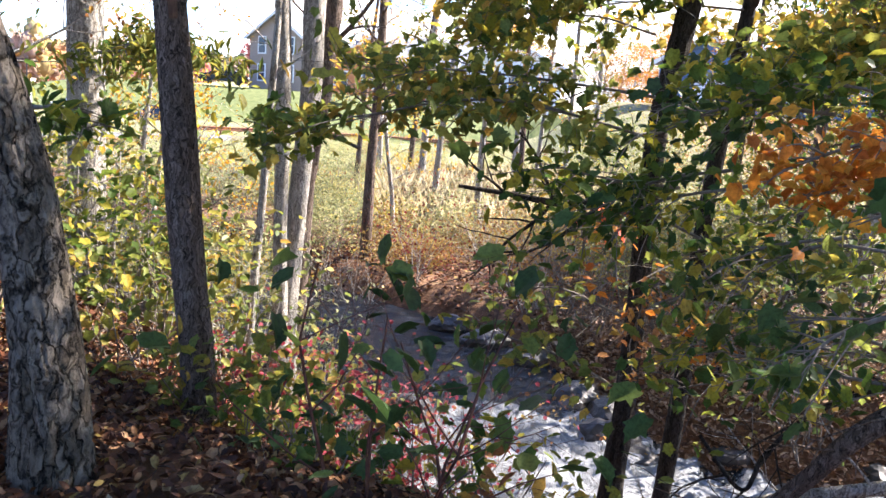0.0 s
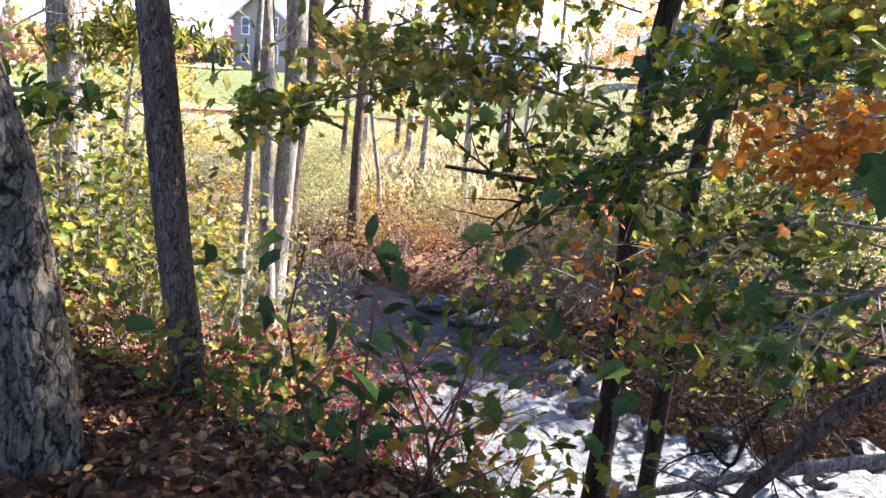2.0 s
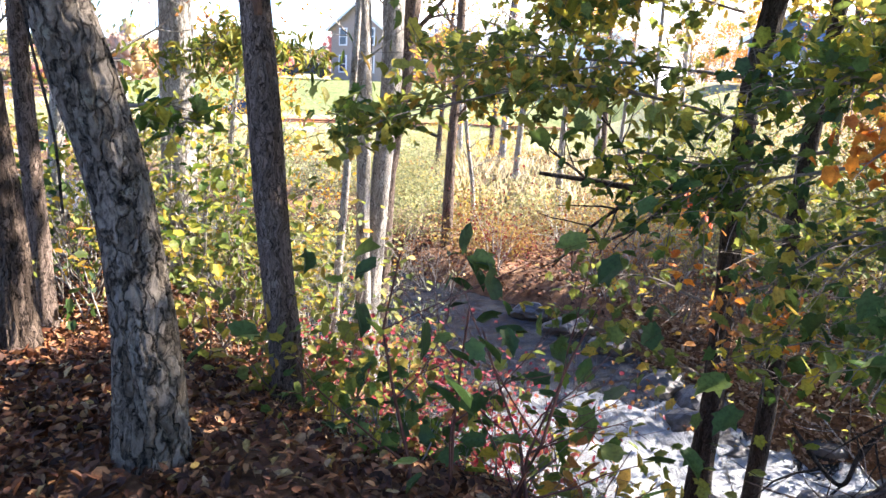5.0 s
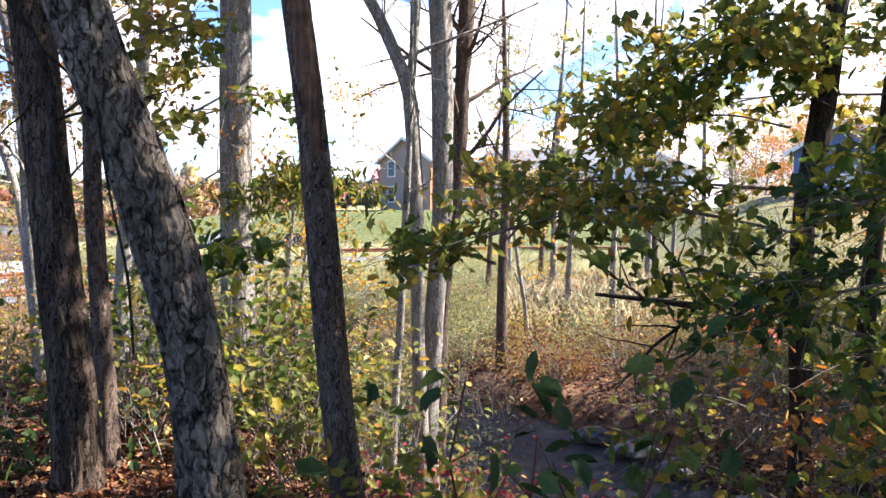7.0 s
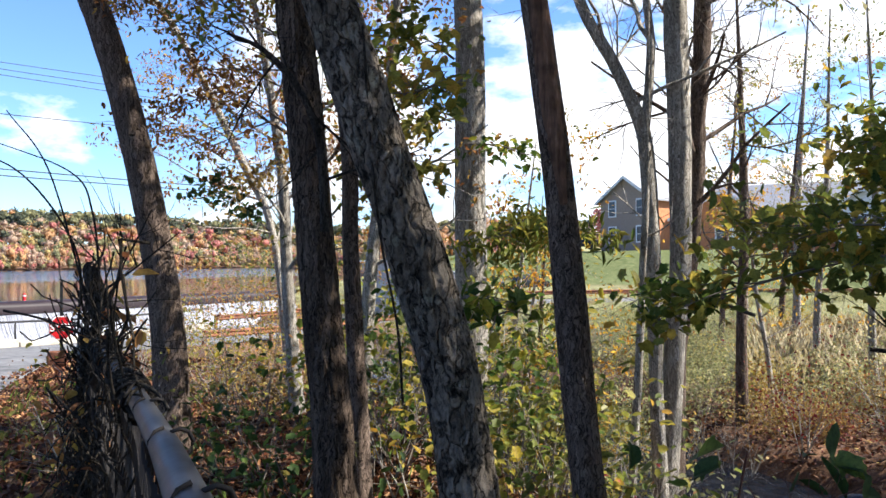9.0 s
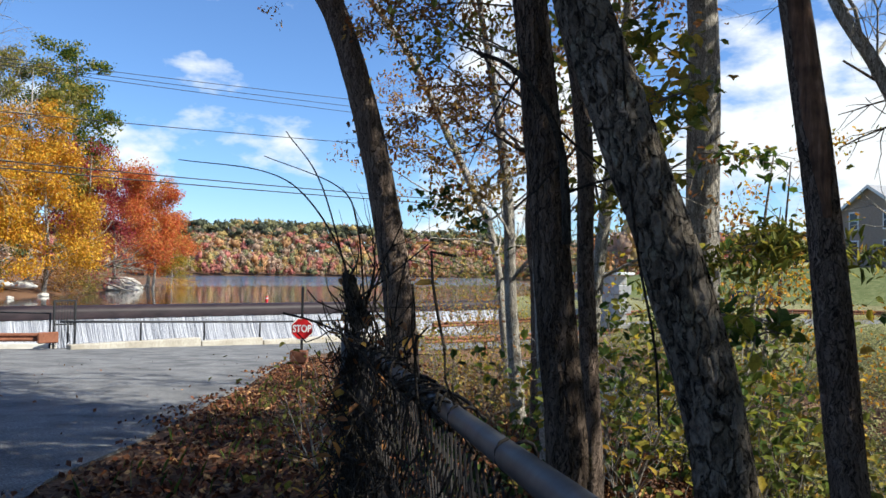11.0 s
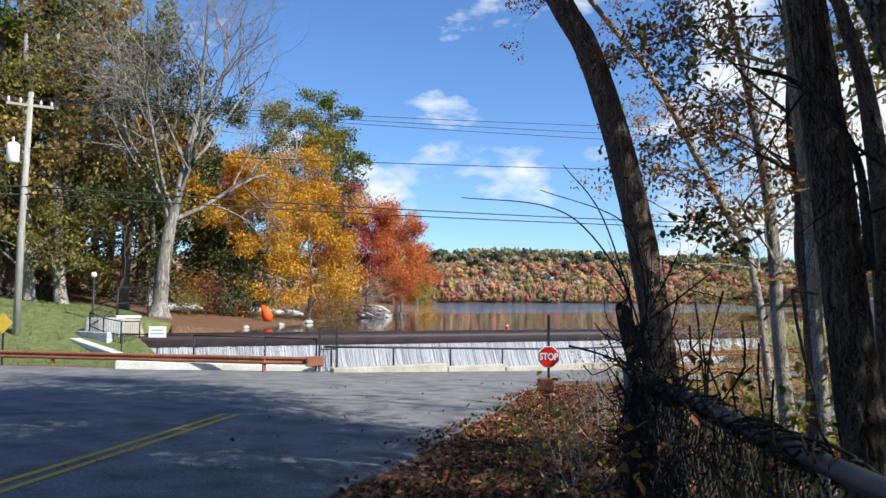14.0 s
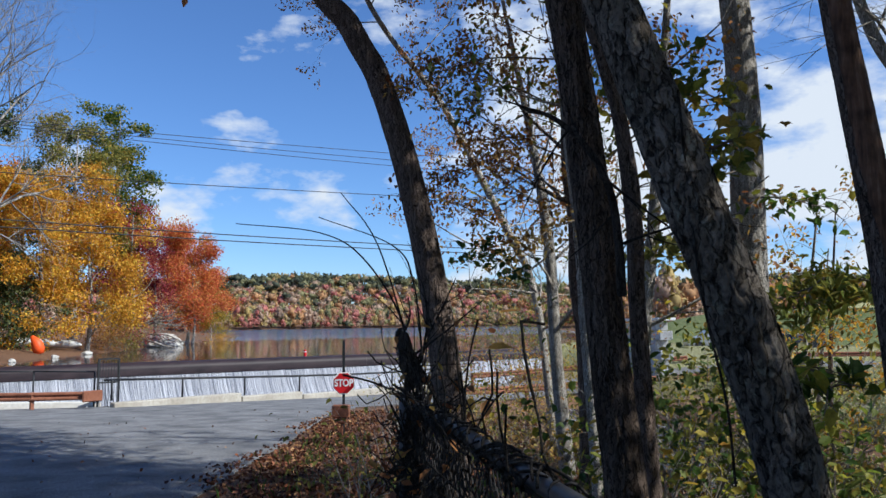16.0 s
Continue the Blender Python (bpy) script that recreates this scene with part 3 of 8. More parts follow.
def land(x, y):
    """Ground height."""
    x, y = np.asarray(x, float), np.asarray(y, float)
    s, side, wz = along_line(CREEK_LINE, x, y)
    near_top = np.clip(road_plane(x, y), -1.9, 0.4) + 0.12 * smooth(x, -6, -1) + 0.05 - 1.7 * smooth(x, -0.4, 2.2) * smooth(y, 1.2, 4.0)
    hw = 1.25 + 0.1 * smooth(x, 1, 4)
    near = wz - 0.45 + (near_top - wz + 0.45) * smooth(s, hw - 0.5, hw + 4.6)
    far_top = -1.55 + 0.055 * np.clip(s - 3, 0, 12) + 0.7 * smooth(y, 48, 58)
    far_top = far_top + 2.95 * smooth(y, 61, 76) * smooth(-x, -40, 10)
    far_top = far_top + 3.6 * smooth(y, 24, 46) * smooth(x, 3, 12) * (1 - smooth(y, 61, 76))
    far = wz - 0.45 + (far_top - wz + 0.45) * smooth(s, hw - 0.35, hw + 1.0)
    east = np.where(side > 0, far, near)
    e, _, _ = along_line(np.vstack([LAKE_EDGE, LAKE_EDGE[:1]]), x, y)
    ins = in_poly(LAKE_EDGE, x, y)
    rise = np.where(x < -330, np.minimum(e * 0.09, 11), np.minimum(e * np.where(x > -75, 0.13, 0.045), 5))
    west = np.where(ins, LAKE_Z - np.minimum(e * 0.25, 2.0), LAKE_Z + 0.05 + rise)
    g = 0.8 * (x + 34.5) - 0.59 * (y - 7.8)
    bank = road_plane(x, y) + (west - road_plane(x, y)) * smooth(-g, 1.0, 14.0)
    west = np.where(y < 9.0, bank, west)
    pool = smooth(-x, 31.6, 33.0) * smooth(y, 9.5, 12.0) * (1 - smooth(y, 50, 56))
    out = np.where(x < dam_x(y), west, np.where(y < 9.0, np.where(g < 0, bank, east), east))
    out = np.where((x >= dam_x(y)) & (y >= 9.0), out + (-3.2 - out) * pool, out)
    blend = smooth(y, 52, 62) * smooth(-x, 30, 46)
    out = np.where((x >= dam_x(y)), out * (1 - blend) + np.maximum(west, -0.1) * blend, out)
    return out


AP = [(-10.3, -1.2), (-16, -0.6), (-23, -3.6), (-30, -10), (-37, -19), (-41.5, -14.5), (-37.5, -7.5), (-33.5, 0.5), (-28, 9), (-27, 19.5), (-22.95, 19.6), (-21.0, 17.1), (-19.3, 15.2), (-17.6, 13.6), (-15.8, 11.8), (-14.4, 10.5), (-13.2, 9.2), (-11.8, 7.8), (-10.6, 6.6), (-9.3, 5.3), (-8.3, 4.1), (-7.6, 3.3)]
CROSS_ROAD = np.array([(-64, -42, 0), (-46, -16, 0), (-35.4, -0.6, 0), (-28.6, 9.6, 0), (-26.7, 17, 0), (-26.4, 27, 0), (-25.6, 37, 0), (-21, 48, 0), (-12, 56, 0), (2, 60, 0), (24, 62, 0), (60, 62, 0)], float)
OUR_ROAD = np.array([(30, -27.5, 0), (-9.6, 0.9, 0), (-15.9, 5.3, 0), (-27, 13.0, 0)], float)


def road_z(x, y):
    far = -1.75 + 0.75 * smooth(y, 38, 56)
    w = smooth(y, 20, 36)
    return road_plane(x, y) * (1 - w) + far * w


def road_cover(x, y):
    a, _, _ = along_line(CROSS_ROAD, x, y)
    b, _, _ = along_line(OUR_ROAD, x, y)
    return np.minimum(a, b)


def axis(*runs):
    return np.unique(np.concatenate([np.arange(a, b, s) for a, b, s in runs]))


gx = np.concatenate([-np.geomspace(2600, 640, 10), axis((-620, -100, 13), (-98, -46, 1.6), (-46, -12, 0.6), (-12, 12, 0.22), (12, 40, 0.8), (40, 98, 3)), np.geomspace(100, 2600, 18)])
gy = np.concatenate([-np.geomspace(2600, 60, 18), axis((-58, -4, 2.0), (-4, 22, 0.22), (22, 64, 0.7), (64, 100, 1.5)), axis((101, 700, 14)), np.geomspace(720, 2600, 9)])
X, Y = np.meshgrid(gx, gy)
Z = land(X, Y)
rc = road_cover(X, Y)
ap = np.array(AP)
ap_d, _, _ = along_line(np.vstack([ap, ap[:1]]), X, Y)
rc = np.where(in_poly(ap, X, Y), 0.0, np.minimum(rc, ap_d + 3.5))
cross_d, _, _ = along_line(CROSS_ROAD, X, Y)
rz = road_z(X, Y)
creek_s, _, _ = along_line(CREEK_LINE, X, Y)
flat = (1 - smooth(rc, 3.6, 5.2)) * (((X > -41) & ((creek_s > 5.0) | (cross_d < 4.2))) | (Y < 9))
Z = Z * (1 - flat) + (rz - 0.025) * flat
bumps = np.zeros(X.shape)
for i, j in zip(*np.nonzero(np.hypot(X, Y) < 60)):
    a, b = float(X[i, j]), float(Y[i, j])
    bumps[i, j] = noise.noise((a * 0.9, b * 0.9, 0.0)) * 0.09 + noise.noise((a * 3.1, b * 3.1, 5.0)) * 0.035
Z = Z + bumps * (1 - flat)
ny, nx = X.shape
idx = np.arange(nx * ny).reshape(ny, nx)
quads = np.stack([idx[:-1, :-1], idx[:-1, 1:], idx[1:, 1:], idx[1:, :-1]], -1).reshape(-1, 4)
me = mesh_of("ground", np.stack([X, Y, Z], -1).reshape(-1, 3), quads.tolist(), GROUND, True)
lawn = smooth(Y, 60, 63) * (1 - smooth(Y, 96, 120)) * smooth(-X, -30, -22) * (1 - smooth(-X, 40, 60)) * (X > -45)
gl = 0.8 * (X + 34.5) - 0.59 * (Y - 7.8)
mown = smooth(-gl, 0.3, 1.2) * (1 - smooth(-gl, 17, 21)) * (Y < 11) * (Y > -40)
turf = np.clip(np.maximum(lawn, mown), 0, 1)
attr = me.attributes.new("turf", "FLOAT", "POINT")
attr.data.foreach_set("value", turf.reshape(-1).astype(np.float32))
_, bank_side, _ = along_line(CREEK_LINE, X, Y)
straw = np.where((bank_side > 0) & (X > -41), smooth(creek_s, 3.5, 7.0) * smooth(Y, 13, 18) * (1 - turf) * smooth(-X, -16, -8), 0.0)
attr = me.attributes.new("straw", "FLOAT", "POINT")
attr.data.foreach_set("value", straw.reshape(-1).astype(np.float32))
tagged(new("ground", me), "leaf-covered wooded ground falling to a creek", "ground", kind="structure")


GROUND_TREE = BVHTree.FromPolygons(np.stack([X, Y, Z], -1).reshape(-1, 3).tolist(), quads.tolist())


def ground_z(x, y):
    """Height of the built ground."""
    hit = GROUND_TREE.ray_cast((x, y, 300), (0, 0, -1))[0]
    return hit.z if hit else 0.0


def strip(name, line, half, mat, label, lift=0.0, zfun=road_z, step=1.0, kind="structure", category="road"):
    pts = []
    for a, b in zip(line[:-1], line[1:]):
        n = max(2, int(np.hypot(*(b[:2] - a[:2])) / step))
        pts += [a[:2] + (b[:2] - a[:2]) * k / n for k in range(n)]
    pts.append(line[-1][:2])
    for _ in range(6):
        q = [pts[0]] + [(pts[i - 1] + 2 * pts[i] + pts[i + 1]) / 4 for i in range(1, len(pts) - 1)] + [pts[-1]]
        pts = q
    verts, faces = [], []
    across = 5
    for i, p in enumerate(pts):
        d = pts[min(i + 1, len(pts) - 1)] - pts[max(i - 1, 0)]
        nrm = np.array([-d[1], d[0]]) / np.hypot(*d)
        for k in range(across):
            q = p + nrm * half * (2 * k / (across - 1) - 1)
            verts.append((q[0], q[1], float(zfun(q[0], q[1])) + lift))
    for i in range(len(pts) - 1):
        for k in range(across - 1):
            o = i * across + k
            faces.append((o, o + across, o + across + 1, o + 1))
    return tagged(new(name, mesh_of(name, verts, faces, mat, True)), label, category, kind=kind)


strip("road_1", CROSS_ROAD, 3.6, ASPHALT, "worn grey asphalt road past the dam", 0.0)
strip("road_2", OUR_ROAD, 3.3, ASPHALT, "worn grey asphalt road running to a junction", 0.006)
top_ = [(x, y, float(road_plane(x, y)) + 0.009) for x, y in AP]
na = len(AP)
me = mesh_of("junction", top_ + [(x, y, z - 0.12) for x, y, z in top_], [tuple(range(na))] + [(i, i + na, (i + 1) % na + na, (i + 1) % na) for i in range(na)], ASPHALT)
if me.polygons[0].normal.z < 0:
    me.flip_normals()
tagged(new("junction", me), "worn grey asphalt where two roads meet", "road", kind="structure")
for off in (-0.13, 0.13):
    d = np.array([-6.3, 4.4]) / math.hypot(6.3, 4.4)
    nrm = np.array([-d[1], d[0]]) * off
    line = np.array([(8, -11.4, 0), (-9.6, 0.9, 0), (-15.9, 5.3, 0)]) + np.array([*nrm, 0])
    strip("centre_line", line, 0.055, YELLOW_LINE, "faded yellow painted centre line on asphalt", 0.015, category="road marking")

# lake
me = mesh_of("lake", [(x, y, LAKE_Z) for x, y in ((-46.3, 6.0), (-38.25, 54), (-58, 100), (-700, 900), (-700, -60), (-60, -2))], [(0, 1, 2, 3, 4, 5)][::-1], LAKE)
tagged(new("lake", me), "still blue lake mirroring autumn woods", "lake", kind="structure")


# ---- creek ----
def creek_sheet():
    pts = []
    for a, b in zip(CREEK_LINE[:-1], CREEK_LINE[1:]):
        n = max(3, int(np.hypot(*(b[:2] - a[:2])) / 0.12)) if -8 < a[0] < 11 else 12
        pts += [a + (b - a) * k / n for k in range(n)]
    pts = np.array(pts)
    for _ in range(10):
        pts[1:-1] = (pts[:-2] + 2 * pts[1:-1] + pts[2:]) / 4
    across = 33
    rows = []
    foam = []
    for i, p in enumerate(pts):
        d = pts[min(i + 1, len(pts) - 1)] - pts[max(i - 1, 0)]
        nrm = np.array([-d[1], d[0]]) / np.hypot(*d[:2])
        steep = float(np.clip(-d[2] / (np.hypot(*d[:2]) + 1e-6), 0, 0.4))
        wide = 1.95 + 0.75 * math.exp(-((p[0] + 0.2) / 1.6) ** 2)
        for k in range(across):
            u = 2 * k / (across - 1) - 1
            q = p[:2] + nrm * u * wide
            white = float(smooth(10.4 - 0.8 * min(max(0.3 - q[0], 0.0), 2.0) - q[1], -0.15, 0.35)) * (1 - 0.35 * float(smooth(q[0], 6, 16))) + 0.5 * (1 - float(smooth(q[0], -3.8, -2.2)))
            white = min(white, 1.0)
            chop = white * (noise.noise((q[0] * 2.3, q[1] * 2.3, 3)) * 0.14 + noise.noise((q[0] * 6, q[1] * 6, 9)) * 0.07) + 0.02 * noise.noise((q[0] * 4, q[1] * 4, 1))
            rows.append((q[0], q[1], p[2] + chop))
            foam.append(white * (0.68 + 0.75 * noise.noise((q[0] * 1.4, q[1] * 1.4, 7)) - 0.1 * abs(u)) + steep * 0.5)
    m = len(pts)
    idx = np.arange(m * across).reshape(m, across)
    fc = np.stack([idx[:-1, :-1], idx[1:, :-1], idx[1:, 1:], idx[:-1, 1:]], -1).reshape(-1, 4)
    me = mesh_of("creek", rows, fc.tolist(), CREEK, True)
    at = me.attributes.new("foam", "FLOAT", "POINT")
    at.data.foreach_set("value", np.array(foam, np.float32))
    return tagged(new("creek", me), "rushing creek with white foaming rapids", "water", kind="structure")


creek_sheet()


def rock_mesh(rng, size, mat, name="rock", squash=0.6):
    bm = bmesh.new()
    bmesh.ops.create_icosphere(bm, subdivisions=3, radius=1.0)
    o = rng.uniform(0, 50)
    for v in bm.verts:
        k = 1 + 0.35 * noise.noise(v.co * 1.1 + Vector((o, 0, 0))) + 0.12 * noise.noise(v.co * 3.5 + Vector((0, o, 0)))
        v.co = Vector((v.co.x * k * size, v.co.y * k * size * 0.8, v.co.z * k * size * squash))
    me = bpy.data.meshes.new(name)
    bm.to_mesh(me)
    bm.free()
    me.materials.append(mat)
    return me


rng = np.random.default_rng(3)
for x, y, z, s in ((2.15, 10.35, -2.2, 0.45), (2.05, 9.95, -2.3, 0.42), (2.3, 9.75, -2.45, 0.32), (2.7, 10.2, -2.35, 0.3), (1.75, 10.7, -2.1, 0.35), (3.6, 9.95, -2.45, 0.4), (0.6, 12.6, -1.95, 0.4), (0.0, 13.2, -1.9, 0.3), (1.2, 11.9, -1.95, 0.35),
                   (5.2, 9.7, -2.5, 0.4), (-0.4, 9.7, -2.0, 0.3), (3.0, 8.6, -2.5, 0.25), (-4.6, 14.3, -1.9, 0.3), (-2.6, 12.2, -1.95, 0.28), (4.4, 9.0, -2.55, 0.22)):
    ob = new("rock", rock_mesh(rng, s, ROCK))
    ob.matrix_world = pose(x, y, z, 0, 0, rng.uniform(0, 360))
    tagged(ob, "dark wet rock at the edge of the creek", "rock", "creek rocks")

# ---- dam ----
dam = thing("dam", "low overflow dam with dark crest and white falling water", "dam", kind="structure")
prof = [(-41.9, LAKE_Z - 0.3), (-41.8, LAKE_Z + 0.012), (-41.5, LAKE_Z + 0.02), (-41.2, LAKE_Z - 0.03), (-41.02, LAKE_Z - 0.16), (-40.95, LAKE_Z - 0.35), (-40.93, LAKE_Z - 0.72)]
ys = np.linspace(7.6, 52, 90)
verts = [(x + DAM_SLANT * (y - 33), y, z + 0.008 * noise.noise((y, x * 3, 0))) for y in ys for x, z in prof]
k = len(prof)
faces = [(i * k + j, (i + 1) * k + j, (i + 1) * k + j + 1, i * k + j + 1) for i in range(len(ys) - 1) for j in range(k - 1)]
part("crest", (verts, faces, True), CREST, dam, "dark wet rounded crest")
prof = [(-40.99, LAKE_Z - 0.68), (-40.9, LAKE_Z - 0.9), (-40.65, LAKE_Z - 1.6), (-40.2, LAKE_Z - 2.4), (-39.6, LAKE_Z - 3.0)]
ys = np.linspace(7.6, 52, 400)
verts = [(x + DAM_SLANT * (y - 33) + 0.05 * noise.noise((y * 3.0, 0, 0)), y, z) for y in ys for x, z in prof]
k = len(prof)
faces = [(i * k + j, (i + 1) * k + j, (i + 1) * k + j + 1, i * k + j + 1) for i in range(len(ys) - 1) for j in range(k - 1)]
part("falling_water", (verts, faces, True), SPILL, dam, "white sheet of falling water")
part("dam_core", box((2.0, 45.0, 3.2), (-42.55, 29.8, -2.25), 0.0, Matrix.Rotation(-math.atan(DAM_SLANT), 4, "Z")), CONCRETE, dam)
me = mesh_of("plunge_pool", [(-44.8, 8, -2.75), (-31, 11, -2.75), (-31, 50, -2.75), (-37.4, 52, -2.75)], [(0, 1, 2, 3)], CREEK)
at = me.attributes.new("foam", "FLOAT", "POINT")
at.data.foreach_set("value", np.full(4, 0.25, np.float32))
tagged(new("plunge_pool", me), "foamy pool below the dam", "water", kind="structure")

# ---- kerb and pipe railing by the dam ----
KX = -30.35
for k, (y0, y1) in enumerate(((13.9, 19.4), (19.45, 22.6), (22.65, 28.0), (28.05, 34.0))):
    z = float(road_z(KX, (y0 + y1) / 2))
    ob = part("kerb", box((0.42, y1 - y0, 0.5), (KX - 0.05, (y0 + y1) / 2, z + 0.02), 0.03), CONCRETE)
    tagged(ob, "weathered tan concrete kerb block beside the road", "kerb", "kerbs by the dam")
rail = thing("pipe_railing", "black steel pipe railing on a concrete kerb", "railing")
ry = np.arange(13.9, 34.1, 2.9)
for y in ry:
    z = float(road_z(KX, y)) + 0.25
    part("post", tube([(KX - 0.1, y, z), (KX - 0.1, y, z + 0.78)], 0.04, 8) + (True,), BLACK, rail)
part("top_rail", tube([(KX - 0.1, y, float(road_z(KX, y)) + 1.03) for y in np.linspace(13.6, 34.0, 8)], 0.05, 8) + (True,), BLACK, rail)

# ---- rusty guard rails ----


def guard_rail(points, label, turned_end=None):
    """W-beam on posts through the points given (x, y)."""
    g = thing("guard_rail", label, "guard rail")
    pts = [np.array(p, float) for p in points]
    length = sum(np.hypot(*(b - a)) for a, b in zip(pts[:-1], pts[1:]))
    sect = [(0.0, 0.62), (0.07, 0.58), (0.07, 0.53), (0.0, 0.49), (0.0, 0.45), (0.07, 0.41), (0.07, 0.36), (0.0, 0.31)]
    run = []
    for a, b in zip(pts[:-1], pts[1:]):
        n = max(2, int(np.hypot(*(b - a)) / 1.0))
        run += [a + (b - a) * k / n for k in range(n)]
    run.append(pts[-1])
    vs, fs = [], []
    for i, p in enumerate(run):
        d = run[min(i + 1, len(run) - 1)] - run[max(i - 1, 0)]
        nrm = np.array([d[1], -d[0]]) / np.hypot(*d)
        z = float(road_z(p[0], p[1]))
        for o, h in sect:
            vs.append((p[0] + nrm[0] * (o + 0.08), p[1] + nrm[1] * (o + 0.08), z + h))
        for o, h in sect[::-1]:
            vs.append((p[0] + nrm[0] * (o + 0.074), p[1] + nrm[1] * (o + 0.074), z + h))
    k = 2 * len(sect)
    for i in range(len(run) - 1):
        for j in range(k):
            fs.append((i * k + j, i * k + (j + 1) % k, (i + 1) * k + (j + 1) % k, (i + 1) * k + j))
    part("beam", (vs, fs), RUST, g)
    for i in range(0, len(run), 4):
        p = run[i]
        z = float(road_z(p[0], p[1]))
        part("post", box((0.13, 0.13, 1.0), (p[0], p[1], z + 0.12), 0.01), RUST, g)
        part("spacer_block", box((0.12, 0.1, 0.3), (p[0] + 0.06, p[1] - 0.02, z + 0.46), 0.01), RUST, g)
    return g, run


g, run = guard_rail([(-47.0, -9.0), (-38.6, 1.8), (-34.2, 7.6), (-31.4, 11.4), (-30.6, 13.3)], "rusty brown steel guard rail on posts beside the road")
p = run[-1]
part("end_wing", box((0.1, 0.75, 0.42), (p[0] + 0.1, p[1] - 0.1, float(road_z(*p)) + 0.45), 0.04), RUST, g, "flared rusty end plate")
guard_rail([(-30.4, 34.6), (-29.6, 41), (-25, 50)], "rusty brown guard rail beyond the bridge")
guard_rail([(-19.5, 54.5), (-13, 59.5), (-6, 62.6), (4, 64.4)], "grey-brown guard rail along the far road")
guard_rail([(-22.5, 25), (-22.2, 31), (-21.5, 37), (-17.5, 45.5)], "rusty guard rail on the creek side of the road")

# ---- stop sign ----
sx, sy = -13.75, 11.43
sz = float(road_plane(sx, sy))
stop = thing("stop_sign", "red octagonal stop sign on a dark steel post", "stop sign", (sx, sy, sz), turn=52)
part("post", merge(box((0.055, 0.03, 2.2), (0, 0, 1.0), 0.006), box((0.02, 0.05, 2.2), (0, 0.02, 1.0))), BLACK, stop)
bm = bmesh.new()
bmesh.ops.create_cone(bm, cap_ends=True, segments=8, radius1=0.245, radius2=0.245, depth=0.006)
bmesh.ops.transform(bm, matrix=Matrix.Rotation(radians(90), 4, "X") @ Matrix.Rotation(radians(22.5), 4, "Z"), verts=bm.verts)
bmesh.ops.translate(bm, vec=(0, -0.036, 1.2), verts=bm.verts)
part("white_border", bm, WHITE, stop)
bm = bmesh.new()
bmesh.ops.create_cone(bm, cap_ends=True, segments=8, radius1=0.225, radius2=0.225, depth=0.006)
bmesh.ops.transform(bm, matrix=Matrix.Rotation(radians(90), 4, "X") @ Matrix.Rotation(radians(22.5), 4, "Z"), verts=bm.verts)
bmesh.ops.translate(bm, vec=(0, -0.042, 1.2), verts=bm.verts)
part("sign_panel", bm, SIGN_RED, stop)
txt = bpy.data.curves.new("lettering", "FONT")
txt.body, txt.size, txt.extrude, txt.align_x, txt.align_y, txt.offset = "STOP", 0.19, 0.002, "CENTER", "CENTER", 0.006
tmp = new("lettering_curve", txt)
me = bpy.data.meshes.new_from_object(tmp.evaluated_get(bpy.context.evaluated_depsgraph_get()))
bpy.data.objects.remove(tmp)
me.transform(pose(0, -0.049, 1.2, 90, 0, 0) @ Matrix.Diagonal((0.86, 1.1, 1, 1)))
me.materials.clear()
me.materials.append(WHITE)
word = new("lettering", me)
word.parent = stop
tagged(word, "white letters STOP")
sb = thing("rusty_box", "rusty brown metal box by the sign post", "metal box", (sx - 0.03, sy + 0.0, sz), turn=40)
part("body", merge(box((0.36, 0.2, 0.26), (0.0, -0.17, 0.63), 0.02), box((0.2, 0.18, 0.14), (0.02, -0.17, 0.44), 0.04)), RUST, sb)
part("stake", box((0.05, 0.05, 0.9), (0.0, -0.10, 0.1)), RUST, sb)

# ---- chain-link fence beside the camera ----
fence = thing("chain_link_fence", "old galvanised chain-link fence overgrown with dark vines", "fence")
FE = np.array([(-3.35, 3.22), (-2.76, 2.77), (-2.33, 2.44), (-1.71, 1.96), (-1.18, 1.51), (-0.72, 1.1), (-0.42, 0.96), (-0.1, 0.88), (0.9, 0.3), (2.6, -0.6)])
FZ = np.array([1.255, 1.27, 1.29, 1.30, 1.335, 1.375, 1.30, 1.20, 1.10, 1.0])


def fence_at(u):
    """Place along the fence, metres from its end, and rail height."""
    seg = np.hypot(*(FE[1:] - FE[:-1]).T)
    c = np.concatenate([[0], np.cumsum(seg)])
    return np.interp(u, c, FE[:, 0]), np.interp(u, c, FE[:, 1]), np.interp(u, c, FZ)


part("top_rail", tube([(*fence_at(u)[:2], float(fence_at(u)[2])) for u in np.linspace(0, 6.6, 60)], 0.0185, 16) + (True,), GALV, fence, "galvanised pipe rail")
for u in (0.02, 5.6):
    x, y, z = (float(v) for v in fence_at(u))
    g0 = ground_z(x, y)
    part("post", tube([(x, y, g0 - 0.2), (x, y, z - 0.02), (x, y, z + 0.03)], [0.032, 0.032, 0.02], 12) + (True,), GALV, fence)
x, y, z = (float(v) for v in fence_at(1.4))
x2, y2, z2 = (float(v) for v in fence_at(1.54))
part("rail_sleeve", tube([(x, y, z), (x2, y2, z2)], 0.021, 16) + (True,), GALV, fence, "swaged rail sleeve")
wires = []
pitch = 0.055
H = 1.2
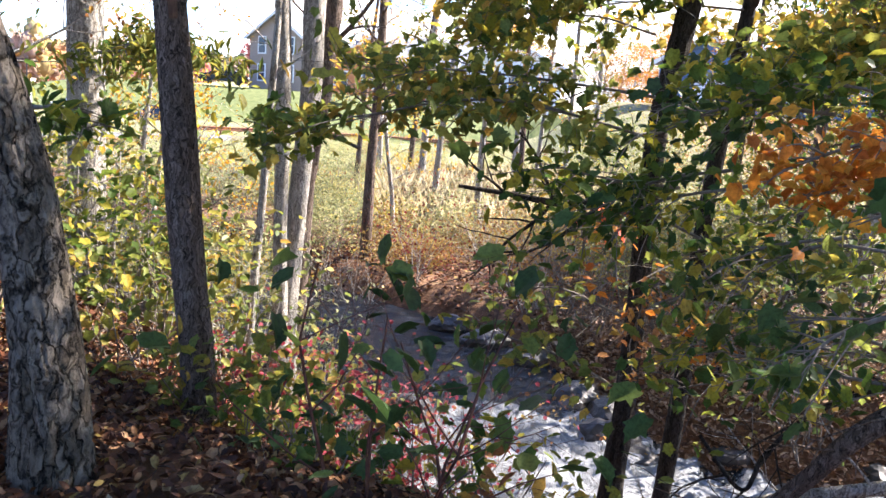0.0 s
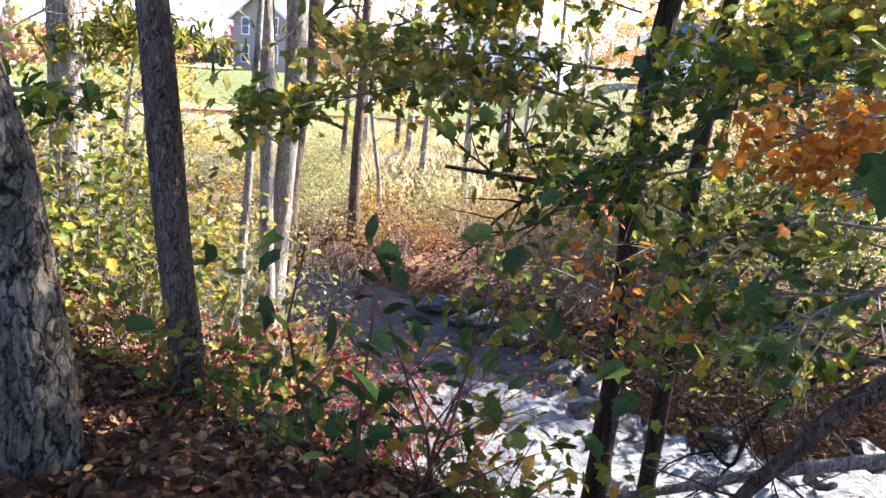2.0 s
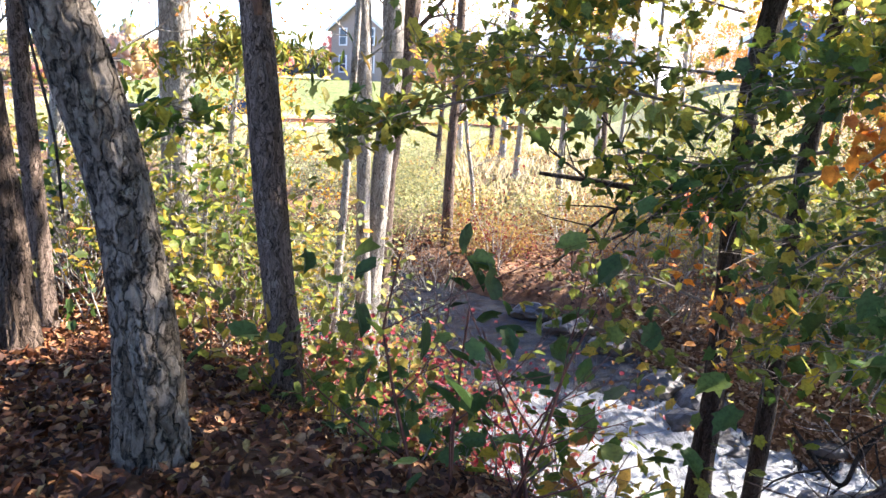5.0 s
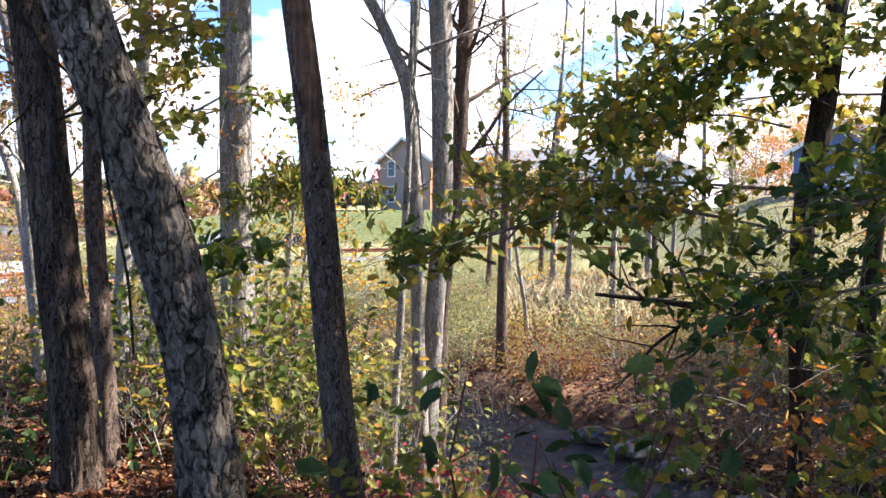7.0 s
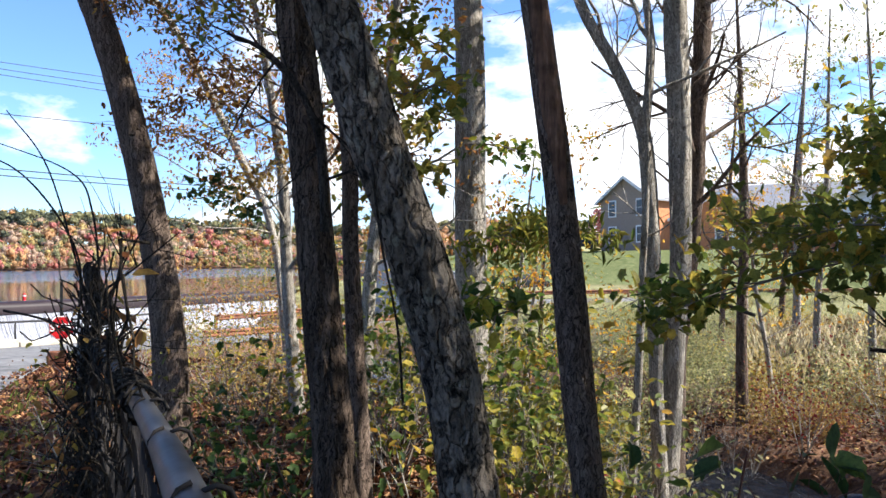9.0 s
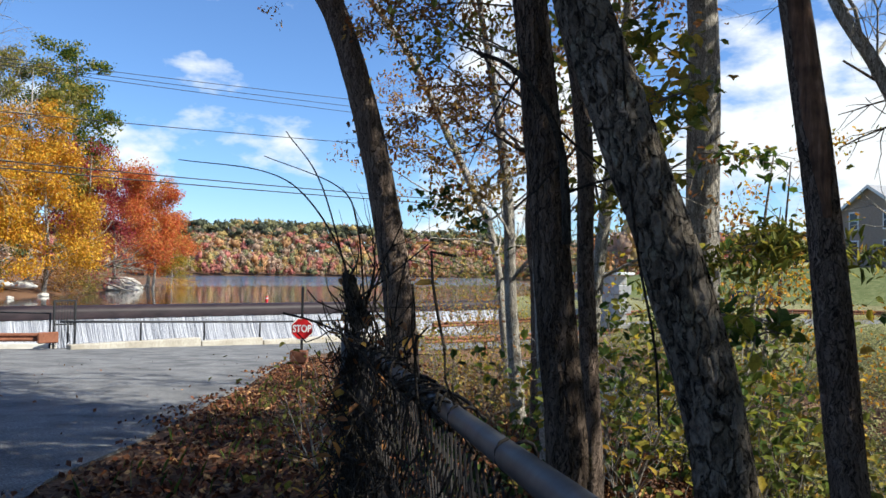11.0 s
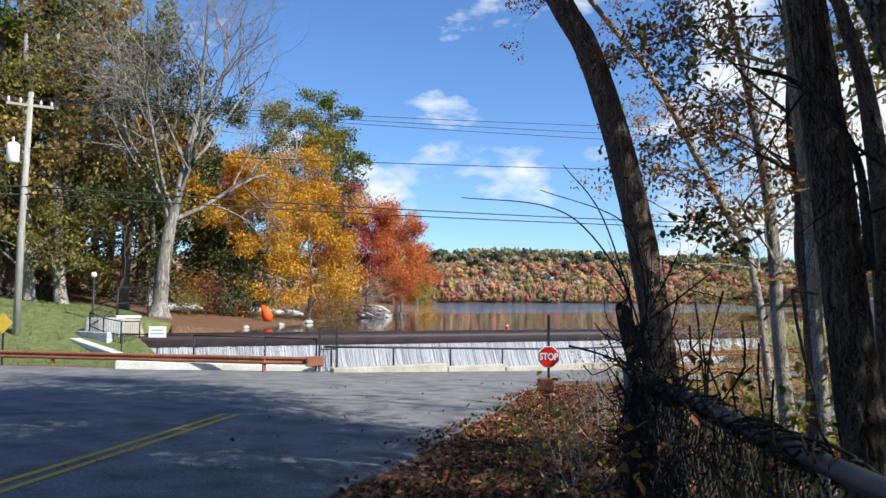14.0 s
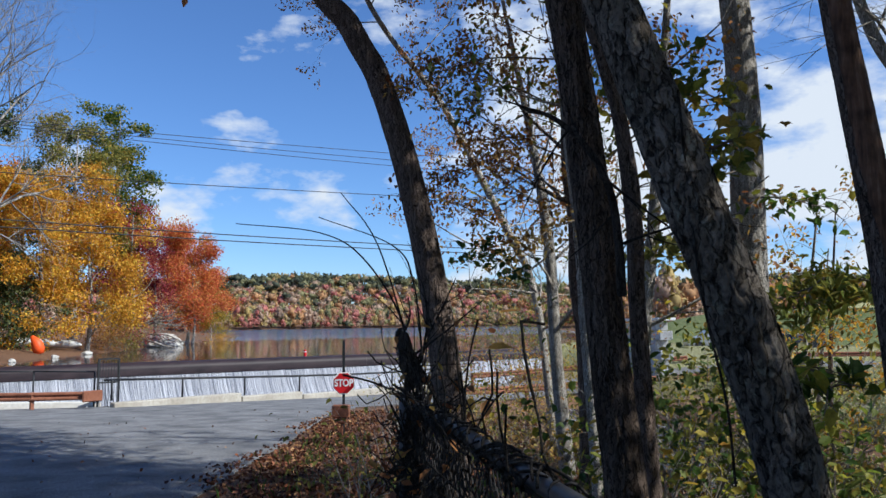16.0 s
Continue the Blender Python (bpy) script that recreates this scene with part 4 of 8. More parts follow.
for i in range(int(6.5 / pitch)):
    z0 = [float(v) for v in fence_at(i * pitch)]
    for flip in (0, 1):
        pts = []
        for j in range(int(H / pitch) + 1):
            off = ((j + flip) % 2) * pitch
            x, y, z = (float(v) for v in fence_at(i * pitch + off))
            sag = 0.02 * noise.noise((x * 2, y * 2, j * 0.2))
            pts.append((x + sag * 0.6 + (0.004 if flip else -0.004), y + sag + (0.004 if flip else -0.004), z - 0.03 - j * pitch * 1.0))
        wires.append((pts, 0.0024))
vv, ff, _ = tubes(wires, 3)
tagged(part("chain_link_wire", (vv, ff), WIRE, fence, "rusted woven wire mesh"), kind="stuff")
rng = np.random.default_rng(5)
for k in range(16):
    u = 0.25 + k * 0.36
    x, y, z = (float(v) for v in fence_at(u))
    x2, y2, z2 = (float(v) for v in fence_at(u + 0.03))
    ring = [(x + (x2 - x) * q / 6 - 0.0215 * math.sin(q) * 0.6, y - 0.0215 * math.sin(q) * 0.8, z + 0.0215 * math.cos(q)) for q in np.linspace(0, 6.8, 12)]
    part("wire_tie", tube(ring, 0.0028, 4) + (True,), WIRE, fence)

# ---- steps, wing walls and black fence at the end of the dam ----
st = thing("dam_steps", "pale concrete wing wall and steps at the end of the dam", "steps", kind="structure")


def slab(a, b, wide, deep):
    """A straight bar of square section from a to b, its top edge along them."""
    a, b = Vector(a), Vector(b)
    d = b - a
    turn = d.to_track_quat("X", "Z").to_matrix().to_4x4()
    return box((d.length, wide, deep), (a + b) / 2 - Vector((0, 0, deep / 2)), 0.02, turn)


part("wing_wall", merge(box((0.5, 1.9, 1.9), (-45.2, 7.6, -0.42), 0.04, Matrix.Rotation(radians(-22), 4, "Z")), box((2.6, 0.45, 1.5), (-44.2, 7.0, -0.9), 0.04, Matrix.Rotation(radians(24), 4, "Z"))), STONE, st, "pale grey stone wing wall")
part("coping", slab((-44.6, 6.05, -0.48), (-39.3, 7.22, -0.92), 0.5, 0.3), PALE_CONCRETE, st, "pale sloping concrete coping")
part("landing", box((0.9, 1.3, 0.14), (-46.2, 8.85, 0.55), 0.02), PALE_CONCRETE, st, "pale concrete landing")
for k in range(5):
    part("step", box((0.32, 1.3, 0.18), (-45.75 + 0.3 * k, 8.75, 0.36 - 0.18 * k), 0.01), CONCRETE, st)
part("toe_wall", slab((-34.3, 6.3, -0.92), (-31.4, 13.9, -1.24), 0.35, 0.5), PALE_CONCRETE, st, "low pale concrete wall")


def mesh_fence(points, height, label, base=None):
    g = thing("steel_fence", label, "fence")
    for a, b in zip(points[:-1], points[1:]):
        a, b = Vector(a), Vector(b)
        n = max(1, round((b - a).length / 2.4))
        for hh in (0.08, 0.5, 1.0):
            part("rail", tube([a + Vector((0, 0, hh * height)), b + Vector((0, 0, hh * height))], 0.03, 6) + (True,), BLACK, g)
        for k in range(n + 1):
            p = a + (b - a) * k / n
            part("post", tube([p, p + Vector((0, 0, height))], 0.04, 6) + (True,), BLACK, g)
        m = int((b - a).length / 0.14)
        for k in range(m + 1):
            p = a + (b - a) * k / m
            v, q, _ = tubes([([p, p + Vector((0, 0, height))], 0.008)], 3)
            part("bar", (v, q), BLACK, g)
    return g


mesh_fence([(-43.6, 9.0, -1.0), (-42.6, 7.92, -0.95), (-43.4, 7.22, -0.8), (-44.6, 6.75, -0.54), (-46.2, 8.3, 0.35)], 1.35, "black steel fence round the dam steps")
mesh_fence([(-46.6, 8.4, 0.3), (-49.0, 8.84, 0.32), (-51.0, 10.9, 0.4)], 1.85, "tall black mesh fence on the lake shore")
low = thing("pipe_railing", "thin black railing along the dam crest wall", "railing")
pr = [(-39.4, 7.4), (-36.4, 9.9), (-33.6, 12.2), (-31.3, 13.6)]
for (x0, y0), (x1, y1) in zip(pr[:-1], pr[1:]):
    part("top_rail", tube([(x0, y0, -0.08), (x1, y1, -0.08)], 0.03, 6) + (True,), BLACK, low)
for x0, y0 in pr:
    part("post", tube([(x0, y0, -1.4), (x0, y0, -0.08)], 0.035, 6) + (True,), BLACK, low)
gate = thing("gate_panel", "black steel gate panel at the end of the kerb", "gate")
part("gate_frame", merge(box((0.06, 0.06, 1.95), (-31.1, 13.65, -0.55)), box((0.06, 0.06, 1.95), (-31.1, 14.45, -0.55)), box((0.05, 0.8, 0.06), (-31.1, 14.05, 0.4)), box((0.05, 0.8, 0.06), (-31.1, 14.05, -0.5))), BLACK, gate)
for k in range(7):
    part("bar", box((0.015, 0.015, 1.8), (-31.1, 13.72 + 0.11 * k, -0.55)), BLACK, gate)
wp = thing("notice_board", "white notice board on a thin post by the guard rail", "sign", (-34.7, 7.95, -1.25), turn=60)
part("board", box((0.72, 0.02, 0.46), (0, 0, 1.42), 0.005), WHITE, wp)
for hh, ww in ((1.5, 0.5), (1.36, 0.56)):
    part("lettering", box((ww, 0.006, 0.045), (0, -0.015, hh)), GREY_TEXT, wp)
part("post", box((0.05, 0.05, 1.5), (0, 0.04, 0.7)), GALV, wp)

# ---- utility pole and cables ----
px, py, pz = -46.63, 3.55, -0.95
pole = thing("utility_pole", "weathered grey wooden utility pole with a crossarm", "utility pole", (px, py, pz))
part("pole", tube([(0, 0, -0.3), (0.12, 0.05, 6), (0.38, 0.22, 13.2)], [0.2, 0.17, 0.13], 14) + (True,), TIMBER, pole)
part("crossarm", box((0.12, 2.2, 0.14), (0.36, 0.2, 12.5), 0.01, None), TIMBER, pole)
for o in (-1.0, -0.45, 0.5, 1.0):
    part("insulator", tube([(0.36, 0.2 + o, 12.55), (0.36, 0.2 + o, 12.68), (0.36, 0.2 + o, 12.85)], [0.03, 0.07, 0.04], 8) + (True,), WHITE, pole)
tf = part("transformer", tube([(0.45, -0.5, 9.4), (0.45, -0.5, 9.45), (0.45, -0.5, 10.35), (0.45, -0.5, 10.45)], [0.24, 0.3, 0.3, 0.2], 14) + (True,), WHITE, pole, "pale grey transformer can")
part("bushing", tube([(0.45, -0.5, 10.4), (0.45, -0.5, 10.75)], [0.06, 0.04], 8) + (True,), WHITE, tf)


def cable(a, b, sag, r, label="thin black overhead cable"):
    pts = [Vector(a).lerp(Vector(b), t) - Vector((0, 0, sag * 4 * t * (1 - t))) for t in np.linspace(0, 1, 24)]
    tagged(part("overhead_cable", tube(pts, r, 5) + (True,), BLACK), label, "cable", "overhead cables")


for a, z0, z1, w in ((-0.75, 11.9, 15.6, 0.02), (-0.2, 11.9, 14.9, 0.02), (0.75, 11.9, 14.35, 0.02), (0.0, 9.3, 12.3, 0.025), (0.0, 7.3, 7.85, 0.035), (0.1, 6.9, 7.5, 0.035)):
    cable((px + 0.36, py + 0.2 + a, z0), (-39.5, 58.8 + a, z1), 0.25, w)
    cable((px + 0.36, py + 0.2 + a, z0), (-58.0, -46 + a, z0), 0.7, w)

# ---- stone abutment wall beyond the creek ----
aw = thing("abutment_wall", "pale cut-stone block wall with a white cap", "wall", (-27.6, 46.6, -2.2), kind="structure", turn=-38)
course = mesh_of("stone_block", *[list(q) for q in (lambda b: ([v.co.copy() for v in b.verts], [[v.index for v in fc.verts] for fc in b.faces]))(
    (lambda b: (b.verts.ensure_lookup_table(), b.verts.index_update(), b)[2])(box((1.26, 0.8, 0.54), (0, 0, 0), 0.03)))], STONE)
for r in range(7):
    for c in range(5):
        ob = new("stone_block", course)
        ob.parent = aw
        ob.matrix_local = pose(c * 1.29 + (0.64 if r % 2 else 0), 0.02 * ((r * 3 + c) % 3), 0.27 + r * 0.56)
part("cap", box((7.4, 1.1, 0.16), (2.9, 0, 4.02), 0.02), WHITE, aw, "white cap stone")
part("pipe_rail", merge(*[box((0.05, 0.05, 1.0), (k * 1.7, 0, 4.55)) for k in range(5)], box((7.0, 0.05, 0.05), (3.2, 0, 5.05))), BLACK, aw)

# ---- lake shore: buoy, boulder, boats, orange tarp ----
ob = thing("buoy", "small red and white buoy on the lake", "buoy", (-44.9, 33.7, LAKE_Z))
part("float", tube([(0, 0, -0.1), (0, 0, 0.0), (0, 0, 0.14), (0, 0, 0.16)], [0.08, 0.1, 0.1, 0.06], 10) + (True,), SIGN_RED, ob)
part("band", tube([(0, 0, 0.15), (0, 0, 0.22)], 0.1, 10) + (True,), WHITE, ob)
part("tip", tube([(0, 0, 0.21), (0, 0, 0.3), (0, 0, 0.34)], [0.1, 0.09, 0.04], 10) + (True,), SIGN_RED, ob)
rng = np.random.default_rng(8)
for x, y, z, s, lab in ((-77.5, 40.0, 0.0, 2.1, "large pale boulder at the lake edge"), (-75.0, 37.8, -0.1, 0.7, "pale boulder at the lake edge"), (-80, 43.0, -0.1, 0.6, "pale boulder at the lake edge")):
    ob = new("boulder", rock_mesh(rng, s, BOULDER, "boulder", 0.45))
    ob.matrix_world = pose(x, y, z, 0, 0, 40)
    tagged(ob, lab, "boulder", "shore boulders")
for x, y, s in ((-50.5, 16.9, 0.25), (-54.8, 20.9, 0.3), (-59.5, 24.9, 0.4)):
    ob = new("shore_stone", rock_mesh(rng, s, BOULDER, "shore_stone", 0.5))
    ob.matrix_world = pose(x, y, ground_z(x, y) + 0.1, 0, 0, rng.uniform(0, 360))
    tagged(ob, "pale grey stone on the lake shore", "stone", "shore stones")
ob = thing("upturned_kayak", "bright orange upturned kayak leaning on a tree", "kayak", (-57.3, 20.55, ground_z(-57.3, 20.55)), turn=60)
part("hull", tube([(0.25, 0, -0.05), (0.18, 0, 0.3), (0.05, 0, 0.7), (-0.25, 0, 1.15)], [0.28, 0.42, 0.36, 0.12], 10) + (True,), ORANGE_CLOTH, ob)
for x, y, tn, ln in ((-60.5, 19.0, 60, 2.6), (-60.9, 20.6, 66, 2.4), (-61.4, 22.3, 60, 2.6), (-62.2, 24.2, 64, 2.6), (-57.5, 14.6, 100, 3.0)):
    ob = thing("rowing_boat", "white upturned rowing boat stored on the shore", "boat", (x, y, ground_z(x, y) + 0.15), "stored boats", turn=tn)
    part("hull", tube([(-ln / 2, 0, 0.15), (-ln / 3, 0, 0.25), (0, 0, 0.3), (ln / 3, 0, 0.25), (ln / 2, 0, 0.2)], [0.06, 0.24, 0.3, 0.24, 0.05], 10) + (True,), PALE_HULL, ob)
    part("keel", box((ln * 0.8, 0.05, 0.06), (0, 0, 0.58), 0.01), TIMBER, ob)
ob = thing("lamp_post", "black lamp post with a white globe by the steps", "street lamp", (-48.3, 7.4, 0.1))
part("pole", tube([(0, 0, 0), (0, 0, 0.4), (0, 0, 2.6)], [0.1, 0.06, 0.05], 8) + (True,), BLACK, ob)
bm = bmesh.new()
bmesh.ops.create_uvsphere(bm, u_segments=12, v_segments=8, radius=0.16)
bmesh.ops.translate(bm, vec=(0, 0, 2.75), verts=bm.verts)
part("globe", bm, WHITE, ob, "white globe")

# ---- houses ----


def window(parent, x, z, w, h, y, side=1):
    wd = part("window", merge(box((w + 0.2, 0.08, h + 0.2), (x, y, z), 0.01)), WHITE, parent)
    part("pane", box((w * 0.92, 0.04, h * 0.46), (x, y - 0.045, z + h * 0.25)), WINDOW_GLASS, wd)
    part("pane", box((w * 0.92, 0.04, h * 0.46), (x, y - 0.045, z - h * 0.25)), WINDOW_GLASS, wd)
    return wd


def house(place, turn, w, l, eave, ridge, wall_mat, label, side_mat=None):
    """Gable house: gable wall faces local -y, eaves along y."""
    h = thing("house", label, "house", place, turn=turn)
    gv = [(-w / 2, 0, -1), (w / 2, 0, -1), (w / 2, 0, eave), (0, 0, ridge), (-w / 2, 0, eave)]
    vs = gv + [(x, l, z) for x, _, z in gv]
    part("wall", (vs, [(0, 1, 2, 3, 4), (9, 8, 7, 6, 5), (0, 4, 9, 5)]), wall_mat, h)
    part("side_wall", ([(w / 2, 0, -1), (w / 2, l, -1), (w / 2, l, eave), (w / 2, 0, eave)], [(0, 1, 2, 3)]), side_mat or wall_mat, h)
    k = (ridge - eave) / (w / 2)
    for sgn in (-1, 1):
        o = 0.45
        x1, z1 = sgn * (w / 2 + o), eave - o * k
        t = 0.16
        vs = [(0, -o, ridge + 0.03), (0, l + o, ridge + 0.03), (x1, l + o, z1 + 0.03), (x1, -o, z1 + 0.03)]
        vs += [(x, y, z + t) for x, y, z in vs]
        part("roof", (vs, [(0, 1, 2, 3), (7, 6, 5, 4), (0, 4, 5, 1), (1, 5, 6, 2), (2, 6, 7, 3), (3, 7, 4, 0)]), ROOFING, h)
        vs2 = [(0, -o - 0.03, ridge + t), (x1, -o - 0.03, z1 + t), (x1, -o - 0.03, z1 - 0.12), (0, -o - 0.03, ridge - 0.12)]
        part("barge_board", (vs2, [(0, 1, 2, 3)]), WHITE, h)
    return h


h = house((-17.1, 78.2, 2.9), -26, 6.4, 13, 4.9, 7.1, SHINGLE, "two-storey weathered shingle house with grey gable roof", BRICK_WALL)
for x in (-1.7, 1.7):
    for z in (1.5, 4.1):
        window(h, x, z, 0.8, 1.5, -0.03)
wing = house((-9.5, 87.0, 2.9), -92, 7.0, 15, 3.6, 6.4, BRICK_WALL, "long orange-sided house wing with grey roof", BRICK_WALL)
h2 = house((-8.5, 80.2, 2.9), 14, 9.0, 6, 3.0, 5.4, BRICK_WALL, "orange-brick single-storey house front with white windows")
for x in (-2.6, 0.2, 2.8):
    window(h2, x, 1.5, 1.3, 1.3, -0.03)
part("door", box((1.0, 0.08, 2.1), (1.5, -0.03, 0.9)), WHITE, h2)
h3 = house((5.5, 74.0, 3.2), -20, 9, 12, 3.2, 5.2, WHITE, "white single-storey house behind the trees")
for x in (-2.6, 0.2, 2.8):
    window(h3, x, 1.6, 1.2, 1.2, -0.03)
shed = house((15.5, 50.0, 2.3), -62, 8.5, 12, 3.6, 5.0, BLUE_SIDING, "blue ribbed-metal shed with pale roof")
for k in range(40):
    part("rib", box((0.05, 0.05, 4.2), (4.28, 0.15 + k * 0.3, 1.4)), BLUE_SIDING, shed)
part("shed_door", box((3.0, 0.08, 2.6), (0.5, -0.04, 1.2)), WHITE, shed)


# ---- parked cars ----


def car(place, turn, paint, label):
    c = thing("car", label, "car", place, "parked cars", turn=turn)
    side = [(-2.2, 0.35), (-2.25, 0.75), (-1.95, 0.95), (-1.25, 1.0), (-0.65, 1.5), (0.9, 1.52), (1.6, 1.02), (2.15, 0.95), (2.25, 0.6), (2.2, 0.35)]
    bm = bmesh.new()
    rows = []
    for yy, sc in ((-0.86, 0.97), (-0.8, 1.0), (0.8, 1.0), (0.86, 0.97)):
        rows.append([bm.verts.new((x * sc, yy * (0.82 if z > 1.2 else 1.0), z)) for x, z in side])
    for a, b in zip(rows[:-1], rows[1:]):
        for k in range(len(side)):
            k2 = (k + 1) % len(side)
            bm.faces.new((a[k], a[k2], b[k2], b[k]))
    bm.faces.new(rows[0][::-1])
    bm.faces.new(rows[-1])
    part("body", bm, paint, c)
    for yy in (-0.80, 0.80):
        part("side_window", box((2.0, 0.06, 0.36), (0.1, yy * 0.93, 1.24), 0.02), WINDOW_GLASS, c)
    for x in (-1.4, 1.4):
        for yy in (-0.8, 0.8):
            w = part("wheel", tube([(x, yy - 0.1, 0.32), (x, yy + 0.1, 0.32)], 0.32, 16), RUBBER, c)
            part("rim", tube([(x, yy - 0.11, 0.32), (x, yy + 0.11, 0.32)], 0.19, 12), GALV, w)
    return c


car((-20.6, 57.5, -0.75), 65, CAR_DARK, "dark parked car beside the far road")
car((-27.5, 60.0, -0.5), 40, CAR_SILVER, "silver parked car beside the far road")
car((-21.6, 76.3, 2.9), 10, CAR_DARK, "dark car parked beside the house")


# ---- trees and shrubs ----
def catmull(pts, n):
    pts = [np.array(p, float) for p in pts]
    p = [2 * pts[0] - pts[1]] + pts + [2 * pts[-1] - pts[-2]]
    out = []
    for i in range(1, len(p) - 2):
        for t in np.linspace(0, 1, n, endpoint=False):
            a, b, c, d = p[i - 1], p[i], p[i + 1], p[i + 2]
            out.append(0.5 * (2 * b + (c - a) * t + (2 * a - 5 * b + 4 * c - d) * t * t + (3 * b - a - 3 * c + d) * t ** 3))
    out.append(pts[-1])
    return out


def bark_tube(pts, radii, sides, seed, rough=0.03, plates=7.0, flare=0.0, cells=None):
    """A trunk with furrows, ridges and plates as real relief."""
    pts = [Vector(p) for p in pts]
    n = len(pts)
    verts, faces = [], []
    for i, p in enumerate(pts):
        d = (pts[min(i + 1, n - 1)] - pts[max(i - 1, 0)]).normalized()
        a = d.cross(Vector((0, 1, 0.05))).normalized()
        b = d.cross(a)
        h = p.z - pts[0].z
        for k in range(sides):
            q = 2 * math.pi * k / sides
            c, s = math.cos(q), math.sin(q)
            r = radii[i]
            lobes = 1 + flare * math.exp(-h / 0.35) * (0.7 + 0.5 * math.sin(q * 5 + seed))
            w = noise.noise((c * plates * 0.45, s * plates * 0.45, h * 1.6 + seed)) * 0.9 + noise.noise((c * plates, s * plates, h * plates * 0.55 + seed)) * 0.8
            w += 0.5 * abs(noise.noise((c * plates * 2, s * plates * 2, h * plates + seed)))
            broad = 0.05 * noise.noise((c * 0.8, s * 0.8, h * 0.7 + seed))
            if cells and r > 0.06:
                wx, wy, wz_ = c * r / cells[0], s * r / cells[0], h / cells[1]
                o = (0.35 * noise.noise((wx, wy, wz_ * 2)), 0.35 * noise.noise((wy + 9, wx, wz_ * 2)), 0.5 * noise.noise((wx, wy + 5, wz_ * 2)))
                near_, _ = noise.voronoi((wx + o[0], wy + o[1], wz_ + o[2] + seed))
                gap = min(1.0, (near_[1] - near_[0]) / 0.13)
                w = w * 0.35 + 0.8 * gap - 0.5 + 0.3 * noise.noise((wx * 0.6, wy * 0.6, wz_ * 0.6))
            verts.append(p + (a * c + b * s) * (r * (lobes + broad) + rough * (w - 0.25 + 0.6 * min(0.25, max(-0.25, w))) * min(1, r / 0.12)))
    for i in range(n - 1):
        for k in range(sides):
            k2 = (k + 1) % sides
            faces.append((i * sides + k, i * sides + k2, (i + 1) * sides + k2, (i + 1) * sides + k))
    return verts, faces, True


def branch_out(rng, start, way, length, r, depth, items, tips, bend=0.25, up=0.1, spread=0.8, kids=(3, 5)):
    """Grows a branch with forks; collects (points, radii) and twig ends."""
    n = max(4, int(length / 0.35))
    n = min(n, 9)
    pts, d = [np.array(start, float)], np.array(way, float) / np.linalg.norm(way)
    for k in range(n):
        d = d + rng.normal(0, bend, 3) * 0.5 + np.array([0, 0, up * 0.2])
        d /= np.linalg.norm(d)
        pts.append(pts[-1] + d * length / n)
    rad = np.linspace(r, r * 0.35, n + 1)
    items.append((pts, rad.tolist()))
    if depth == 0:
        tips.append(pts[-1])
        tips.append(pts[n // 2])
        tips.append(pts[-2])
        return
    m = rng.integers(kids[0], kids[1] + 1)
    for k in range(m):
        i = int(n * (0.3 + 0.7 * (k + rng.uniform(0, 1)) / m))
        i = min(i, n)
        side = rng.normal(0, 1, 3)
        side -= d * (side @ d)
        side /= np.linalg.norm(side) + 1e-6
        w = d * (1 - spread * 0.4) + side * spread
        branch_out(rng, pts[i], w, length * rng.uniform(0.45, 0.7), rad[i] * 0.62, depth - 1, items, tips, bend, up, spread, kids)


